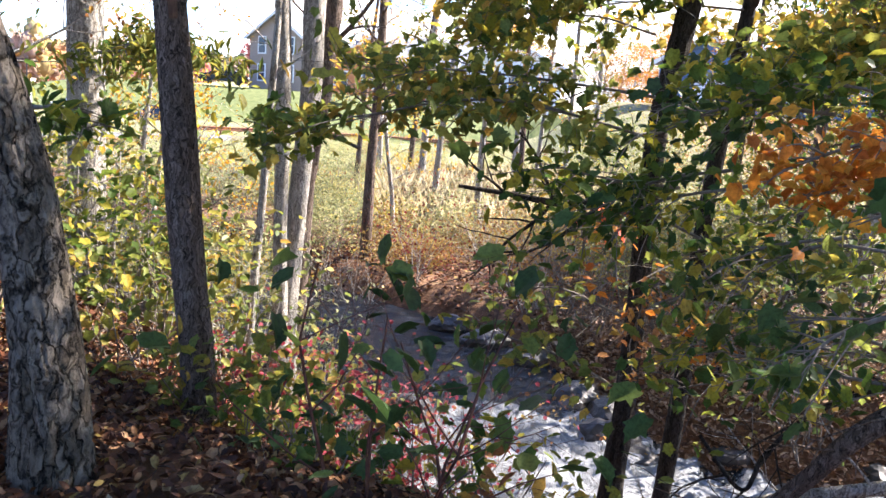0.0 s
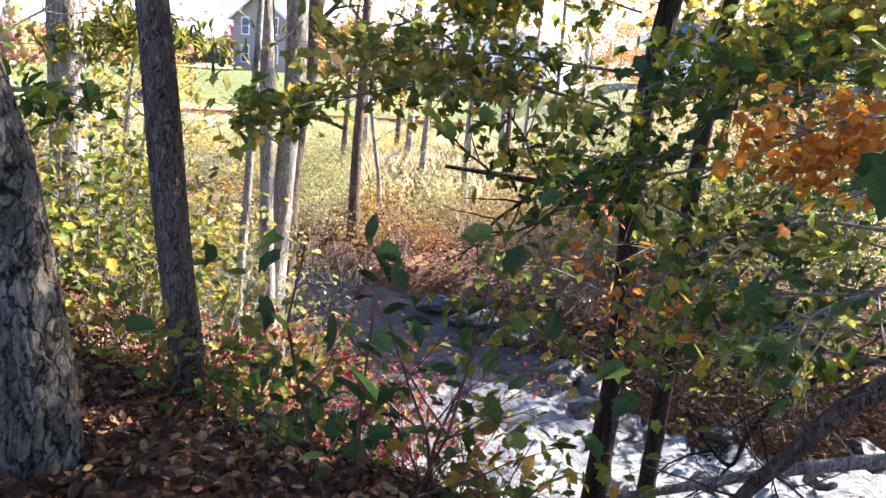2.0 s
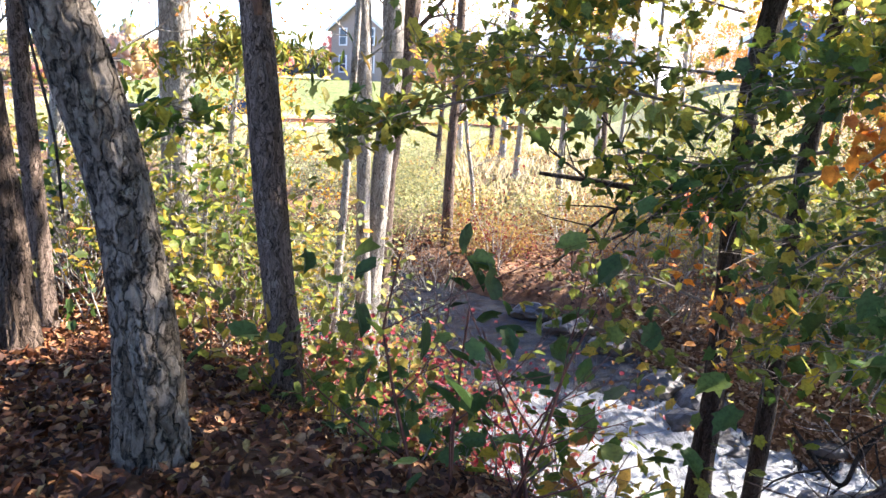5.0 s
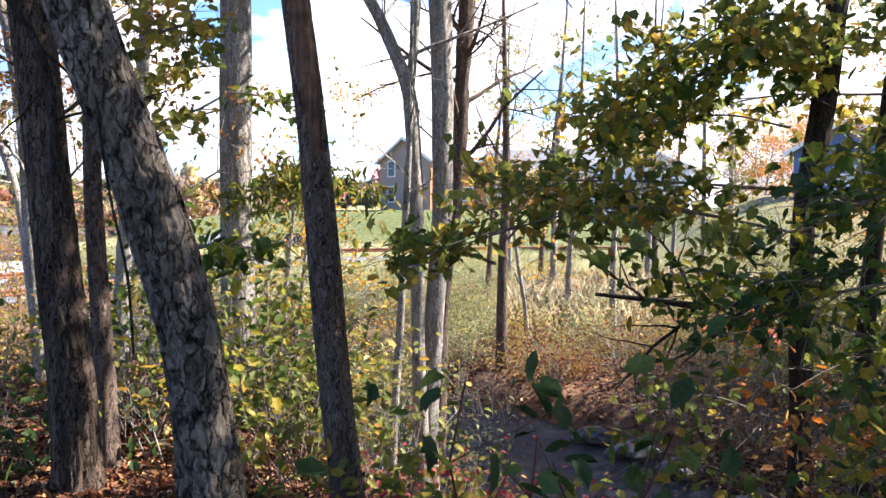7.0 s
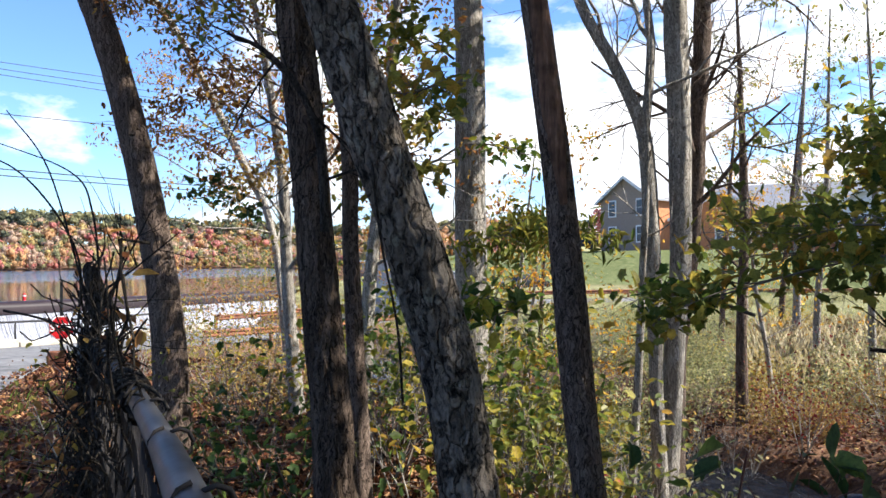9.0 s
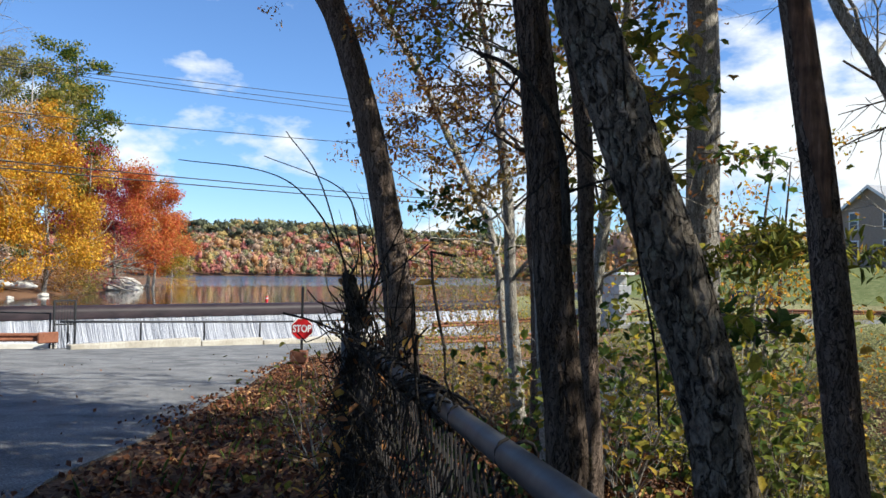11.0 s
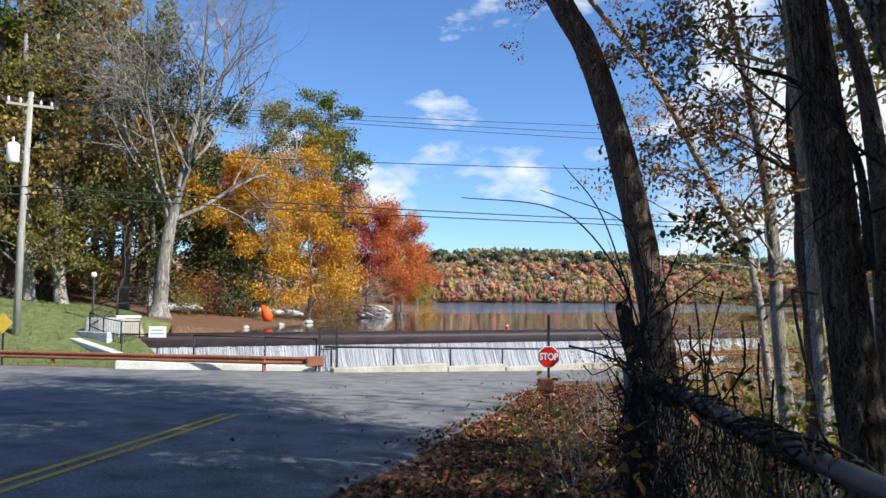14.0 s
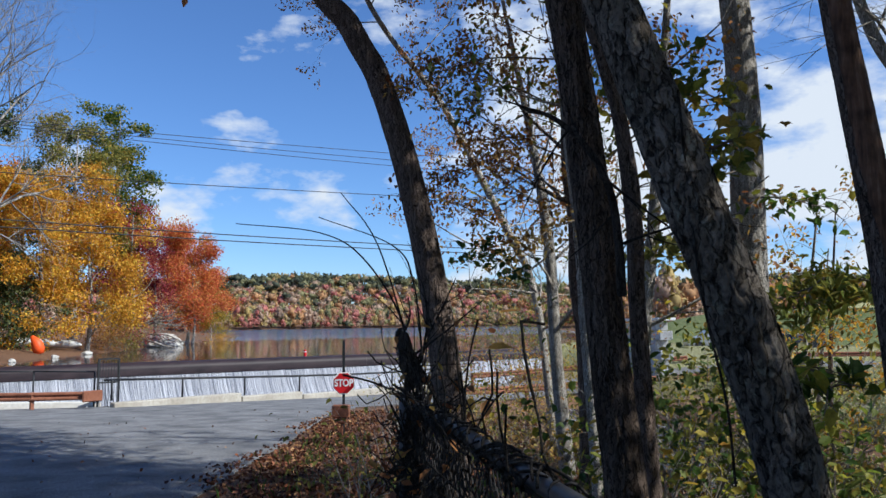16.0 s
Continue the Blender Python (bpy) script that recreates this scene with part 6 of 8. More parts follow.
# ---- the left shore: woods, bare tree, maples ----
tree("tall bare grey tree with spreading pale limbs", [gz(*(-52.5, 11.88), -0.3), (-52.48, 11.95, 1.5), (-52.45, 12.08, 3.6), (-52.4, 12.3, 5.6), (-52.35, 12.6, 7.2), (-52.2, 13.2, 10.5), (-52.1, 13.9, 14.0), (-52.1, 14.2, 18.0), (-52.0, 14.4, 22.5)],
     [0.75, 0.46, 0.43, 0.4, 0.32, 0.22, 0.15, 0.09, 0.03], BARK_PALE, 31, limbs=[(0.46, (0.2, 0.98, 0.42), 8.2, 0.2), (0.42, (-0.05, -0.25, 1.0), 11.5, 0.2), (0.5, (0.1, -0.7, 0.95), 10, 0.17), (0.52, (0.1, 0.45, 0.95), 11, 0.19), (0.56, (-0.3, -0.2, 1.0), 11, 0.16), (0.6, (0.2, 0.85, 0.8), 9.5, 0.15), (0.64, (0.0, -0.6, 1.0), 9, 0.13),
     (0.68, (0.1, 0.6, 0.95), 9, 0.12), (0.72, (-0.2, -0.75, 0.9), 7.5, 0.1), (0.78, (0.2, 0.8, 0.85), 7, 0.09), (0.84, (0, -0.5, 0.95), 6, 0.07), (0.9, (0, 0.5, 0.95), 5, 0.05)],
     name="bare_tree", sides=16, rough=0.02, fine=8, depth=3, twig=BARK_PALE, kids=(5, 7))


tree("large pale trunk at the edge of the woods", [gz(*(-55.56, 4.83), -0.3), (-55.56, 4.81, 1.27), (-55.57, 4.61, 3.19), (-55.6, 4.26, 9.53), (-55.62, 4, 18.11)], [0.75, 0.42, 0.36, 0.3, 0.12], BARK_GREY, 931, auto=(10, 0.4, 4.5, 1.0), leaf=(L_OLIVE, 5200, 0.24, 0.5, "quad"), name="woodland_tree", sides=14, rough=0.02, fine=8, flare=0.3)


tree("large pale trunk at the edge of the woods", [gz(*(-56.39, 6.7), -0.3), (-56.39, 6.67, 1.27), (-56.41, 6.47, 3.26), (-56.45, 6.11, 9.82), (-56.47, 5.87, 18.72)], [0.75, 0.42, 0.36, 0.3, 0.12], BARK_GREY, 932, auto=(10, 0.4, 4.5, 1.0), leaf=(L_OLIVE, 5200, 0.24, 0.5, "quad"), name="woodland_tree", sides=14, rough=0.02, fine=8, flare=0.3)


tree("large pale trunk at the edge of the woods", [gz(*(-60.6, 4.49), -0.3), (-60.6, 4.46, 1.24), (-60.61, 4.25, 3.32), (-60.63, 3.86, 10.19), (-60.65, 3.58, 19.49)], [0.75, 0.42, 0.36, 0.3, 0.12], BARK_GREY, 933, auto=(10, 0.4, 4.5, 1.0), leaf=(L_OLIVE, 5200, 0.24, 0.5, "quad"), name="woodland_tree", sides=14, rough=0.02, fine=8, flare=0.3)


def maple(label, place, hgt, wide, mat, seed, n=5200, size=0.34, low=0.12, name="maple_tree", bark=None, stems=1, depth=2):
    x, y = place
    z = ground_z(x, y)
    return tree(label, [(x, y, z - 0.3), (x + 0.2, y + 0.2, z + hgt * 0.3), (x - 0.1, y, z + hgt * 0.62), (x, y, z + hgt * 0.95)], [hgt * 0.017, hgt * 0.012, hgt * 0.008, 0.03], bark or BARK_GREY, seed,
                auto=(13, low, wide, 1.0), leaf=(mat, int(n * (1.25 if size > 0.4 else 2.6)), size * (0.76 if size > 0.4 else 0.68), 0.5, "quad"), name=name, sides=10, rough=0.012, fine=6, depth=depth, kids=(2, 4))


maple("broad maple in bright golden leaf on the lake shore", (-62.93, 22.59), 12.5, 5.8, L_GOLD, 51, 11000)
maple("yellow-gold maple on the lake shore", (-63.56, 26.55), 11.0, 4.6, L_GOLD, 52, 7000)
maple("orange and gold maple behind the shore", (-71.78, 21.21), 15.5, 5.6, L_ORANGE, 53, 8000)
maple("red maple glowing over the water", (-76.9, 38.6), 12.0, 5.0, L_CORAL, 54, 8000, low=0.3)
maple("coral red maple at the point of the shore", (-83.5, 46.6), 11.0, 4.8, L_CORAL, 55, 8000, low=0.26)
maple("red and pink maple behind the shore", (-74.98, 35.33), 13.5, 4.8, L_RED, 56, 4200)
maple("orange-topped maple at the point", (-91.88, 50.61), 13.5, 4.0, L_ORANGE, 57, 3600)
maple("yellow-green maple at the point", (-90.59, 52.88), 6.5, 3.4, L_YELLOW, 58, 2600)
maple("tall green oak above the maples", (-81.06, 36.46), 25.0, 4.8, L_GREEN, 59, 8000, 0.42, 0.45)
maple("olive-green oak above the maples", (-78.89, 31.3), 22.0, 5.6, L_OLIVE, 60, 8000, 0.4, 0.3)
maple("dark green oak in the shore woods", (-82.36, 27.59), 21.0, 6.4, L_PINE, 61, 9000, 0.42, 0.2)
maple("dark oak behind the bare tree", (-68.43, 18.31), 13.0, 5.0, L_PINE, 62, 5200, 0.4, 0.12)
maple("gold-leaved tree behind the bare tree", (-61.45, 13.06), 14.5, 3.6, L_GOLD, 63, 2200, 0.34, 0.5)
maple("dark tangle of woodland trees", (-63.91, 19.61), 6.5, 3.6, L_PINE, 70, 3400, 0.34, 0.05)
rw = random.Random(9)
for k in range(22):
    a = k / 21
    px_, dd = (-330 + 600 * a, rw.uniform(56, 84))
    ang = math.radians(57.5) - math.atan((px_ - 784) / 1385.7)
    x, y = -0.7 - math.sin(ang) * dd, 0.45 + math.cos(ang) * dd
    mat = (L_PINE, L_GREEN, L_OLIVE, L_OLIVE, L_PINE, L_OCHRE)[rw.randrange(6)]
    maple("tall dark green woodland tree behind the mown bank", (x, y), rw.uniform(19, 27), rw.uniform(4.4, 6.0), mat, 200 + k, 5600, 0.46, rw.uniform(0.08, 0.2), name="woodland_tree", bark=BARK_BROWN)
for k in range(16):
    px_, dd = -300 + 46 * k, rw.uniform(60, 72)
    ang = math.radians(57.5) - math.atan((px_ - 784) / 1385.7)
    x, y = -0.7 - math.sin(ang) * dd, 0.45 + math.cos(ang) * dd
    shrub("dark understorey bush at the wood's edge", gz(x, y), 2.0, 2.8, 7, ((L_PINE, L_OLIVE, L_RUST)[k % 3], 900, 0.3, "quad", 0.5), 260 + k, stem_r=0.02, group="bushes at the wood's edge")

for k, (x, y) in enumerate([(-64.83, 28.67), (-67.95, 31.46), (-71, 34.38), (-86.4, 52.11), (-72.04, 32.13), (-56.96, 14.73), (-58.55, 16.55)]):
    shrub("low autumn bush on the lake shore", gz(x, y), 1.3, 2.0, 6, ((L_RUST, L_OLIVE, L_RED, L_GOLD)[k % 4], 1500, 0.16, "quad", 0.35), 700 + k, stem_r=0.012, stem_mat=TWIG_GREY, group="bushes on the lake shore")

dead = thing("fallen_tree", "bare grey fallen tree sprawling at the water's edge", "fallen wood", (-73.2, 35.2, 0.9))
rng = np.random.default_rng(66)
for k in range(7):
    items = []
    branch_out(rng, (0, 0, 0.2 * k), (rng.uniform(0.0, 0.8), rng.uniform(0.3, 1.0), rng.uniform(-0.45, 0.2)), rng.uniform(3.5, 5.5), 0.1, 2, items, [])
    part("limb", tubes(items, 4), BARK_PALE, dead)

# ---- far woods round the lake (too many to count) ----
rng = np.random.default_rng(21)
cs, pts = [], []
edge = LAKE_EDGE[8:17]
for a, b in zip(edge[:-1], edge[1:]):
    ln = np.hypot(*(b - a))
    nrm = np.array([b[1] - a[1], -(b[0] - a[0])]) / ln
    n = int(ln / 0.6) if 1 <= len(cs) <= 5 else int(ln / 3)
    cs.append(1)
    for k in range(n):
        u = rng.uniform()
        off = rng.uniform(3, 90) if rng.uniform() < 0.45 else rng.uniform(0.3, 7)
        q = a + (b - a) * u - nrm * (-off)
        if not in_poly(LAKE_EDGE, q[0:1], q[1:2])[0]:
            pts.append((*q, off))
        q = a + (b - a) * u - nrm * off
        if not in_poly(LAKE_EDGE, q[0:1], q[1:2])[0]:
            pts.append((*q, off))
pts = [q for q in pts if math.hypot(q[0], q[1]) > 190]


def crown_base(sub_):
    bm = bmesh.new()
    bmesh.ops.create_icosphere(bm, subdivisions=sub_, radius=1.0)
    v, f = np.array([q.co[:] for q in bm.verts]), [tuple(q.index for q in fc.verts) for fc in bm.faces]
    bm.free()
    return v, np.array(f)


BALL_V, BALL_F = crown_base(1)


def far_crowns(name, label, centres, spans, mat, rng):
    """Many ragged far crowns: an uneven inner mass each, wrapped in loose clumps of foliage."""
    vs, fs = [], []
    for c, w in zip(centres, spans):
        fs.append(BALL_F + len(vs) * len(BALL_V))
        vs.append(BALL_V * (0.78 + rng.normal(0, 0.09, len(BALL_V)))[:, None] * np.array(w) + np.array(c))
    mass = mesh_of("inner_mass", np.concatenate(vs), np.concatenate(fs).tolist(), mat, True)
    c, w = np.repeat(np.array(centres), 26, 0), np.repeat(np.array(spans), 26, 0)
    d = rng.normal(0, 1, c.shape)
    d *= (rng.uniform(0.72, 1.12, len(d)) / np.linalg.norm(d, axis=1))[:, None]
    woods = tagged(new(name, leaves(c + d * w, w[:, 0] * rng.uniform(0.4, 0.85, len(c)), "quad", rng, 1.3, name, mat)), label, "woods", kind="stuff")
    inner = new("inner_mass", mass)
    inner.parent = woods
    tagged(inner, kind="stuff")
    return woods


bunch = [([], []) for _ in range(6)]
for x, y, off in pts:
    z = ground_z(x, y)
    hgt, wd = rng.uniform(8, 17), rng.uniform(1.5, 3.0)
    j = rng.choice(6, p=[0.22, 0.18, 0.24, 0.16, 0.14, 0.06])
    for _ in range(3):
        u = rng.uniform(0.3, 0.85)
        bunch[j][0].append((x + rng.normal(0, wd * 0.4), y + rng.normal(0, wd * 0.4), z + hgt * u))
        bunch[j][1].append((wd, wd, hgt * rng.uniform(0.14, 0.26)))
FAR_WORDS = ("red", "orange", "tan and bare", "olive green", "yellow", "dark pine")
for mat, lab, (cs_, ws_) in zip(HAZY_KINDS, FAR_WORDS, bunch):
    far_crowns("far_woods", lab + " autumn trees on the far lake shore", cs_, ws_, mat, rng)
bunch = [([], []) for _ in range(6)]
for x in np.linspace(0, 1, 150):
    a, d = math.radians(14 + 80 * x), 1180 + 60 * math.sin(9 * x)
    x, y = -math.sin(a) * d, math.cos(a) * d
    for _ in range(44):
        t = rng.uniform(0, 1)
        hz = 2 + 62 * t + 14 * noise.noise((x * 0.004, y * 0.004, 0))
        j = rng.choice(6, p=(0.0, 0.03, 0.05, 0.3, 0.04, 0.58) if t > 0.72 else (0.14, 0.2, 0.24, 0.2, 0.15, 0.07))
        w = rng.uniform(3.5, 8)
        bunch[j][0].append((x + rng.normal(0, 12) + (1 - t) * -x * 0.12, y + rng.normal(0, 12) + (1 - t) * -y * 0.12, hz))
        bunch[j][1].append((w, w, w * 0.75))
for mat, lab, (cs_, ws_) in zip(HAZY_KINDS, FAR_WORDS, bunch):
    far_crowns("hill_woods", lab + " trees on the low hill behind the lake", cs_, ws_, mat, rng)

# ---- leafy branches and undergrowth of the near bank ----
SPRAYS = [
    ("yellow-green maple branch reaching over the bank", (1.11, 5.60, 1.42), (-1.11, 5.30, 1.32), 0.8, L_LIME, 301, 0.097, "maple"),
    ("yellow-green maple branch reaching over the bank", (1.06, 5.82, 1.69), (-0.74, 5.36, 1.75), 0.75, L_LIME, 242, 0.094, "maple"),
    ("green maple branch hanging over the bank", (1.15, 5.39, 1.16), (0.28, 4.95, 1.27), 0.6, L_GREEN, 86, 0.098, "maple"),
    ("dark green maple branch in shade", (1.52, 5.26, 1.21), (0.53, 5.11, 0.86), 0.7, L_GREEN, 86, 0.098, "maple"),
    # darker leaf material: this branch's shade is put into its leaf colour
    ("dark green maple branch in shade", (1.77, 4.92, 1.63), (0.81, 4.85, 1.45), 0.7, L_DEEP_SHADED, 86, 0.098, "maple"),
    ("green maple branch over the bank", (1.99, 4.58, 1.62), (1.25, 4.71, 1.66), 0.7, L_GREEN, 158, 0.098, "maple"),
    ("lime and yellow leafy branch in sunlight", (2.15, 7.35, 2.49), (0.03, 6.97, 1.99), 1.1, L_LIME, 397, 0.097, "maple"),
    ("lime and yellow leafy branch in sunlight", (2.11, 7.36, 2.83), (-0.13, 6.78, 2.29), 1.1, L_LIME, 397, 0.097, "maple"),
    ("lime-yellow leafy branch in sunlight", (2.92, 5.87, 2.35), (1.81, 5.77, 2.08), 0.9, L_LIME, 310, 0.104, "maple"),
    ("lime-yellow leafy branch in sunlight", (2.96, 5.85, 2.00), (1.94, 5.72, 1.79), 0.8, L_LIME, 245, 0.097, "maple"),
    ("lime leafy branch in sunlight", (1.51, 6.67, 2.91), (0.10, 6.32, 2.41), 0.8, L_LIME, 397, 0.097, "maple"),
    ("lime leafy branch in sunlight", (2.20, 6.42, 2.61), (0.91, 6.20, 2.54), 0.9, L_LIME, 359, 0.097, "maple"),
    ("green leafy branch hanging over the creek", (1.48, 6.68, 2.67), (0.07, 6.32, 2.10), 0.8, L_GREEN, 239, 0.124, "maple"),
    ("orange maple leaves on a drooping branch", (1.55, 3.44, 1.52), (0.98, 3.63, 1.37), 0.3, L_ORANGE, 120, 0.072, "maple"),
    ("orange maple leaves on a drooping branch", (1.58, 3.43, 1.37), (1.09, 3.59, 1.29), 0.25, L_ORANGE, 120, 0.072, "maple"),
    ("large dark green leaves close by", (0.94, 2.39, 1.42), (0.73, 2.41, 1.33), 0.2, L_DEEP_SHADED, 11, 0.12, "maple"),
    ("dark green leaves on a low branch", (1.50, 3.49, 0.94), (1.09, 3.49, 0.70), 0.45, L_DEEP_SHADED, 29, 0.118, "maple"),
    ("yellow and green leaves on a low branch", (2.09, 4.65, 0.96), (1.34, 4.90, 0.65), 0.6, L_LIME, 85, 0.114, "maple"),
    ("yellow-green leaves on a low branch", (2.42, 5.04, 0.30), (1.24, 5.15, 0.28), 0.6, L_LIME, 89, 0.114, "maple"),
    ("mixed green leaves on a low branch", (2.23, 5.73, -0.17), (1.28, 5.57, -0.14), 0.5, L_GREEN, 65, 0.114, "maple"),
    ("drooping yellow-green hickory leaves", (-2.67, 7.56, 1.99), (-2.96, 7.13, 1.71), 0.42, L_LIME, 267, 0.127, "long"),
    ("drooping yellow-green hickory leaves", (-2.69, 7.77, 1.97), (-2.09, 7.75, 1.76), 0.30, L_LIME, 110, 0.127, "long"),
    ("drooping yellow-green hickory leaves", (-3.23, 7.55, 1.79), (-2.66, 7.56, 1.81), 0.35, L_LIME, 188, 0.127, "long"),
    ("bright yellow leaf cluster on a twig", (1.23, 8.66, 0.83), (0.78, 8.72, 0.84), 0.35, L_YELLOW, 43, 0.097, "maple"),
    ("rust-orange leaves on a vine", (1.15, 6.63, 0.93), (1.18, 6.53, 0.08), 0.2, L_ORANGE, 21, 0.118, "maple"),
    ("russet leaves on a low twig over the bank", (1.48, 6.54, 0.45), (1.22, 6.41, -0.14), 0.3, L_RUST, 50, 0.092, "maple"),
    ("orange leaves on a low twig over the bank", (1.71, 5.62, 0.06), (1.43, 5.62, 0.23), 0.3, L_ORANGE, 43, 0.086, "maple"),
    ("yellow leaves on a low branch over the creek", (2.42, 5.27, 0.33), (1.72, 5.40, 0.42), 0.45, L_YELLOW, 60, 0.083, "maple"),
    ("yellow leaves on a branch in sunlight", (2.58, 5.61, 2.16), (1.85, 5.76, 1.96), 0.6, L_YELLOW, 126, 0.088, "maple"),
    ("rust-red leaves on a twig", (1.15, 6.42, 0.83), (0.76, 6.50, 0.81), 0.22, L_CORAL, 29, 0.098, "maple"),
    ("dark green leaf cluster against the trunk", (-2.04, 4.24, 1.39), (-1.76, 4.16, 1.31), 0.22, L_GREEN, 39, 0.098, "maple"),
    ("brown-yellow oak leaves high on a twig", (-2.42, 5.24, 2.68), (-2.69, 4.88, 2.53), 0.35, L_YELLOW, 36, 0.114, "maple"),
    ("olive leaves on a high branch", (-3.68, 7.97, 3.04), (-4.14, 7.28, 2.64), 0.7, L_OLIVE, 91, 0.124, "maple"),
    ("olive leaves on a high branch", (-3.68, 7.97, 2.60), (-4.10, 7.30, 2.24), 0.6, L_OLIVE, 91, 0.124, "maple"),
    ("green leaves on a high twig", (-3.79, 8.47, 2.85), (-3.03, 8.24, 2.64), 0.4, L_GREEN, 53, 0.114, "maple"),
    ("green oak leaves beside the pale tree", (-7.21, 9.49, 2.03), (-7.52, 8.73, 2.52), 0.7, L_DEEP_SHADED, 121, 0.118, "maple"),
    ("green and gold leaves high by the oak", (-3.34, 7.15, 3.40), (-3.59, 6.60, 3.45), 0.7, L_LIME, 133, 0.124, "maple"),
    ("green and gold leaves high by the oak", (-3.28, 7.17, 3.15), (-3.40, 6.67, 2.92), 0.5, L_LIME, 72, 0.124, "maple"),
    ("green maple branch over the bank", (2.60, 5.48, 1.93), (1.37, 5.73, 1.57), 0.8, L_GREEN, 278, 0.098, "maple"),
    ("green maple branch over the bank", (2.77, 5.39, 1.04), (1.62, 5.86, 0.83), 0.8, L_GREEN, 114, 0.098, "maple"),
    ("green and yellow branch over the bank", (3.32, 6.24, 0.56), (1.66, 6.91, 0.49), 0.9, L_LIME, 131, 0.104, "maple"),
    ("dark green branch over the bank", (1.97, 4.14, 0.71), (1.35, 4.47, 0.63), 0.6, L_DEEP_SHADED, 62, 0.098, "maple"),
    ("dark green branch over the bank", (1.81, 4.69, 1.02), (1.05, 5.01, 0.54), 0.5, L_DEEP_SHADED, 53, 0.098, "maple"),
    ("dark green branch over the bank", (1.35, 5.10, 1.30), (0.46, 5.13, 0.92), 0.5, L_DEEP_SHADED, 76, 0.098, "maple"),
    ("green branch over the creek", (1.49, 5.91, 0.80), (0.53, 5.92, 1.07), 0.5, L_GREEN, 113, 0.094, "maple"),
    ("green branch over the creek", (1.10, 6.23, 0.16), (0.12, 6.17, 0.26), 0.45, L_LIME, 65, 0.088, "maple"),
    ("lime leafy branch over the creek", (0.94, 5.65, -0.16), (0.18, 5.57, 0.15), 0.45, L_LIME, 65, 0.088, "maple"),
    ("green branch low over the bank", (2.14, 4.28, 0.36), (1.22, 4.74, 0.38), 0.6, L_GREEN, 62, 0.098, "maple"),
    ("yellow maple branch in sun", (4.51, 8.41, 2.58), (2.70, 9.28, 2.54), 1.4, L_YELLOW, 391, 0.118, "maple"),
    ("green branch across the trunk", (-0.77, 5.75, 1.24), (-1.31, 5.46, 1.36), 0.4, L_GREEN, 89, 0.089, "maple"),
    ("yellow-green maple branch reaching over the bank", (0.47, 6.13, 1.58), (-0.57, 5.77, 1.58), 0.7, L_LIME, 169, 0.094, "maple"),
    ("rusty brown leaves thinly set on a long branch", (-5.53, 7.75, 4.54), (-6.84, 6.41, 4.17), 0.7, L_RUST, 300, 0.075, "oval"),
    ("rusty and gold leaves thinly set on a branch", (-5.79, 8.19, 3.52), (-6.43, 7.27, 3.68), 0.6, L_RUST, 240, 0.075, "oval"),
    ("rusty brown leaves thinly set on a long branch", (-6.23, 8.83, 3.21), (-7.41, 7.50, 3.22), 0.7, L_RUST, 300, 0.075, "oval"),
    ("rusty and gold leaves thinly set on a branch", (-5.95, 8.24, 4.19), (-6.85, 7.02, 4.44), 0.7, L_OCHRE, 260, 0.075, "oval"),
    ("golden brown leaves thinly set on a branch", (-6.27, 7.93, 3.67), (-6.65, 7.07, 4.08), 0.6, L_OCHRE, 200, 0.075, "oval"),
    ("golden brown leaves on a low twig", (-5.23, 7.64, 2.70), (-5.64, 7.05, 2.31), 0.5, L_OCHRE, 150, 0.08, "oval"),
    ("rusty brown leaves thinly set on a branch", (-8.00, 9.56, 3.06), (-8.57, 8.59, 3.41), 0.8, L_RUST, 260, 0.075, "oval"),
    ("lime branch in sunlight above the bank", (1.36, 7.18, 2.23), (-0.16, 6.98, 2.06), 0.8, L_LIME, 163, 0.114, "maple"),
]
for k, (lab, a, b, wd, mat, n, size, shape) in enumerate(SPRAYS):
    spray(lab, a, b, wd, (mat, n if n < 40 else int(n * 1.3), size if n < 40 else size * 0.9, shape), 300 + k)

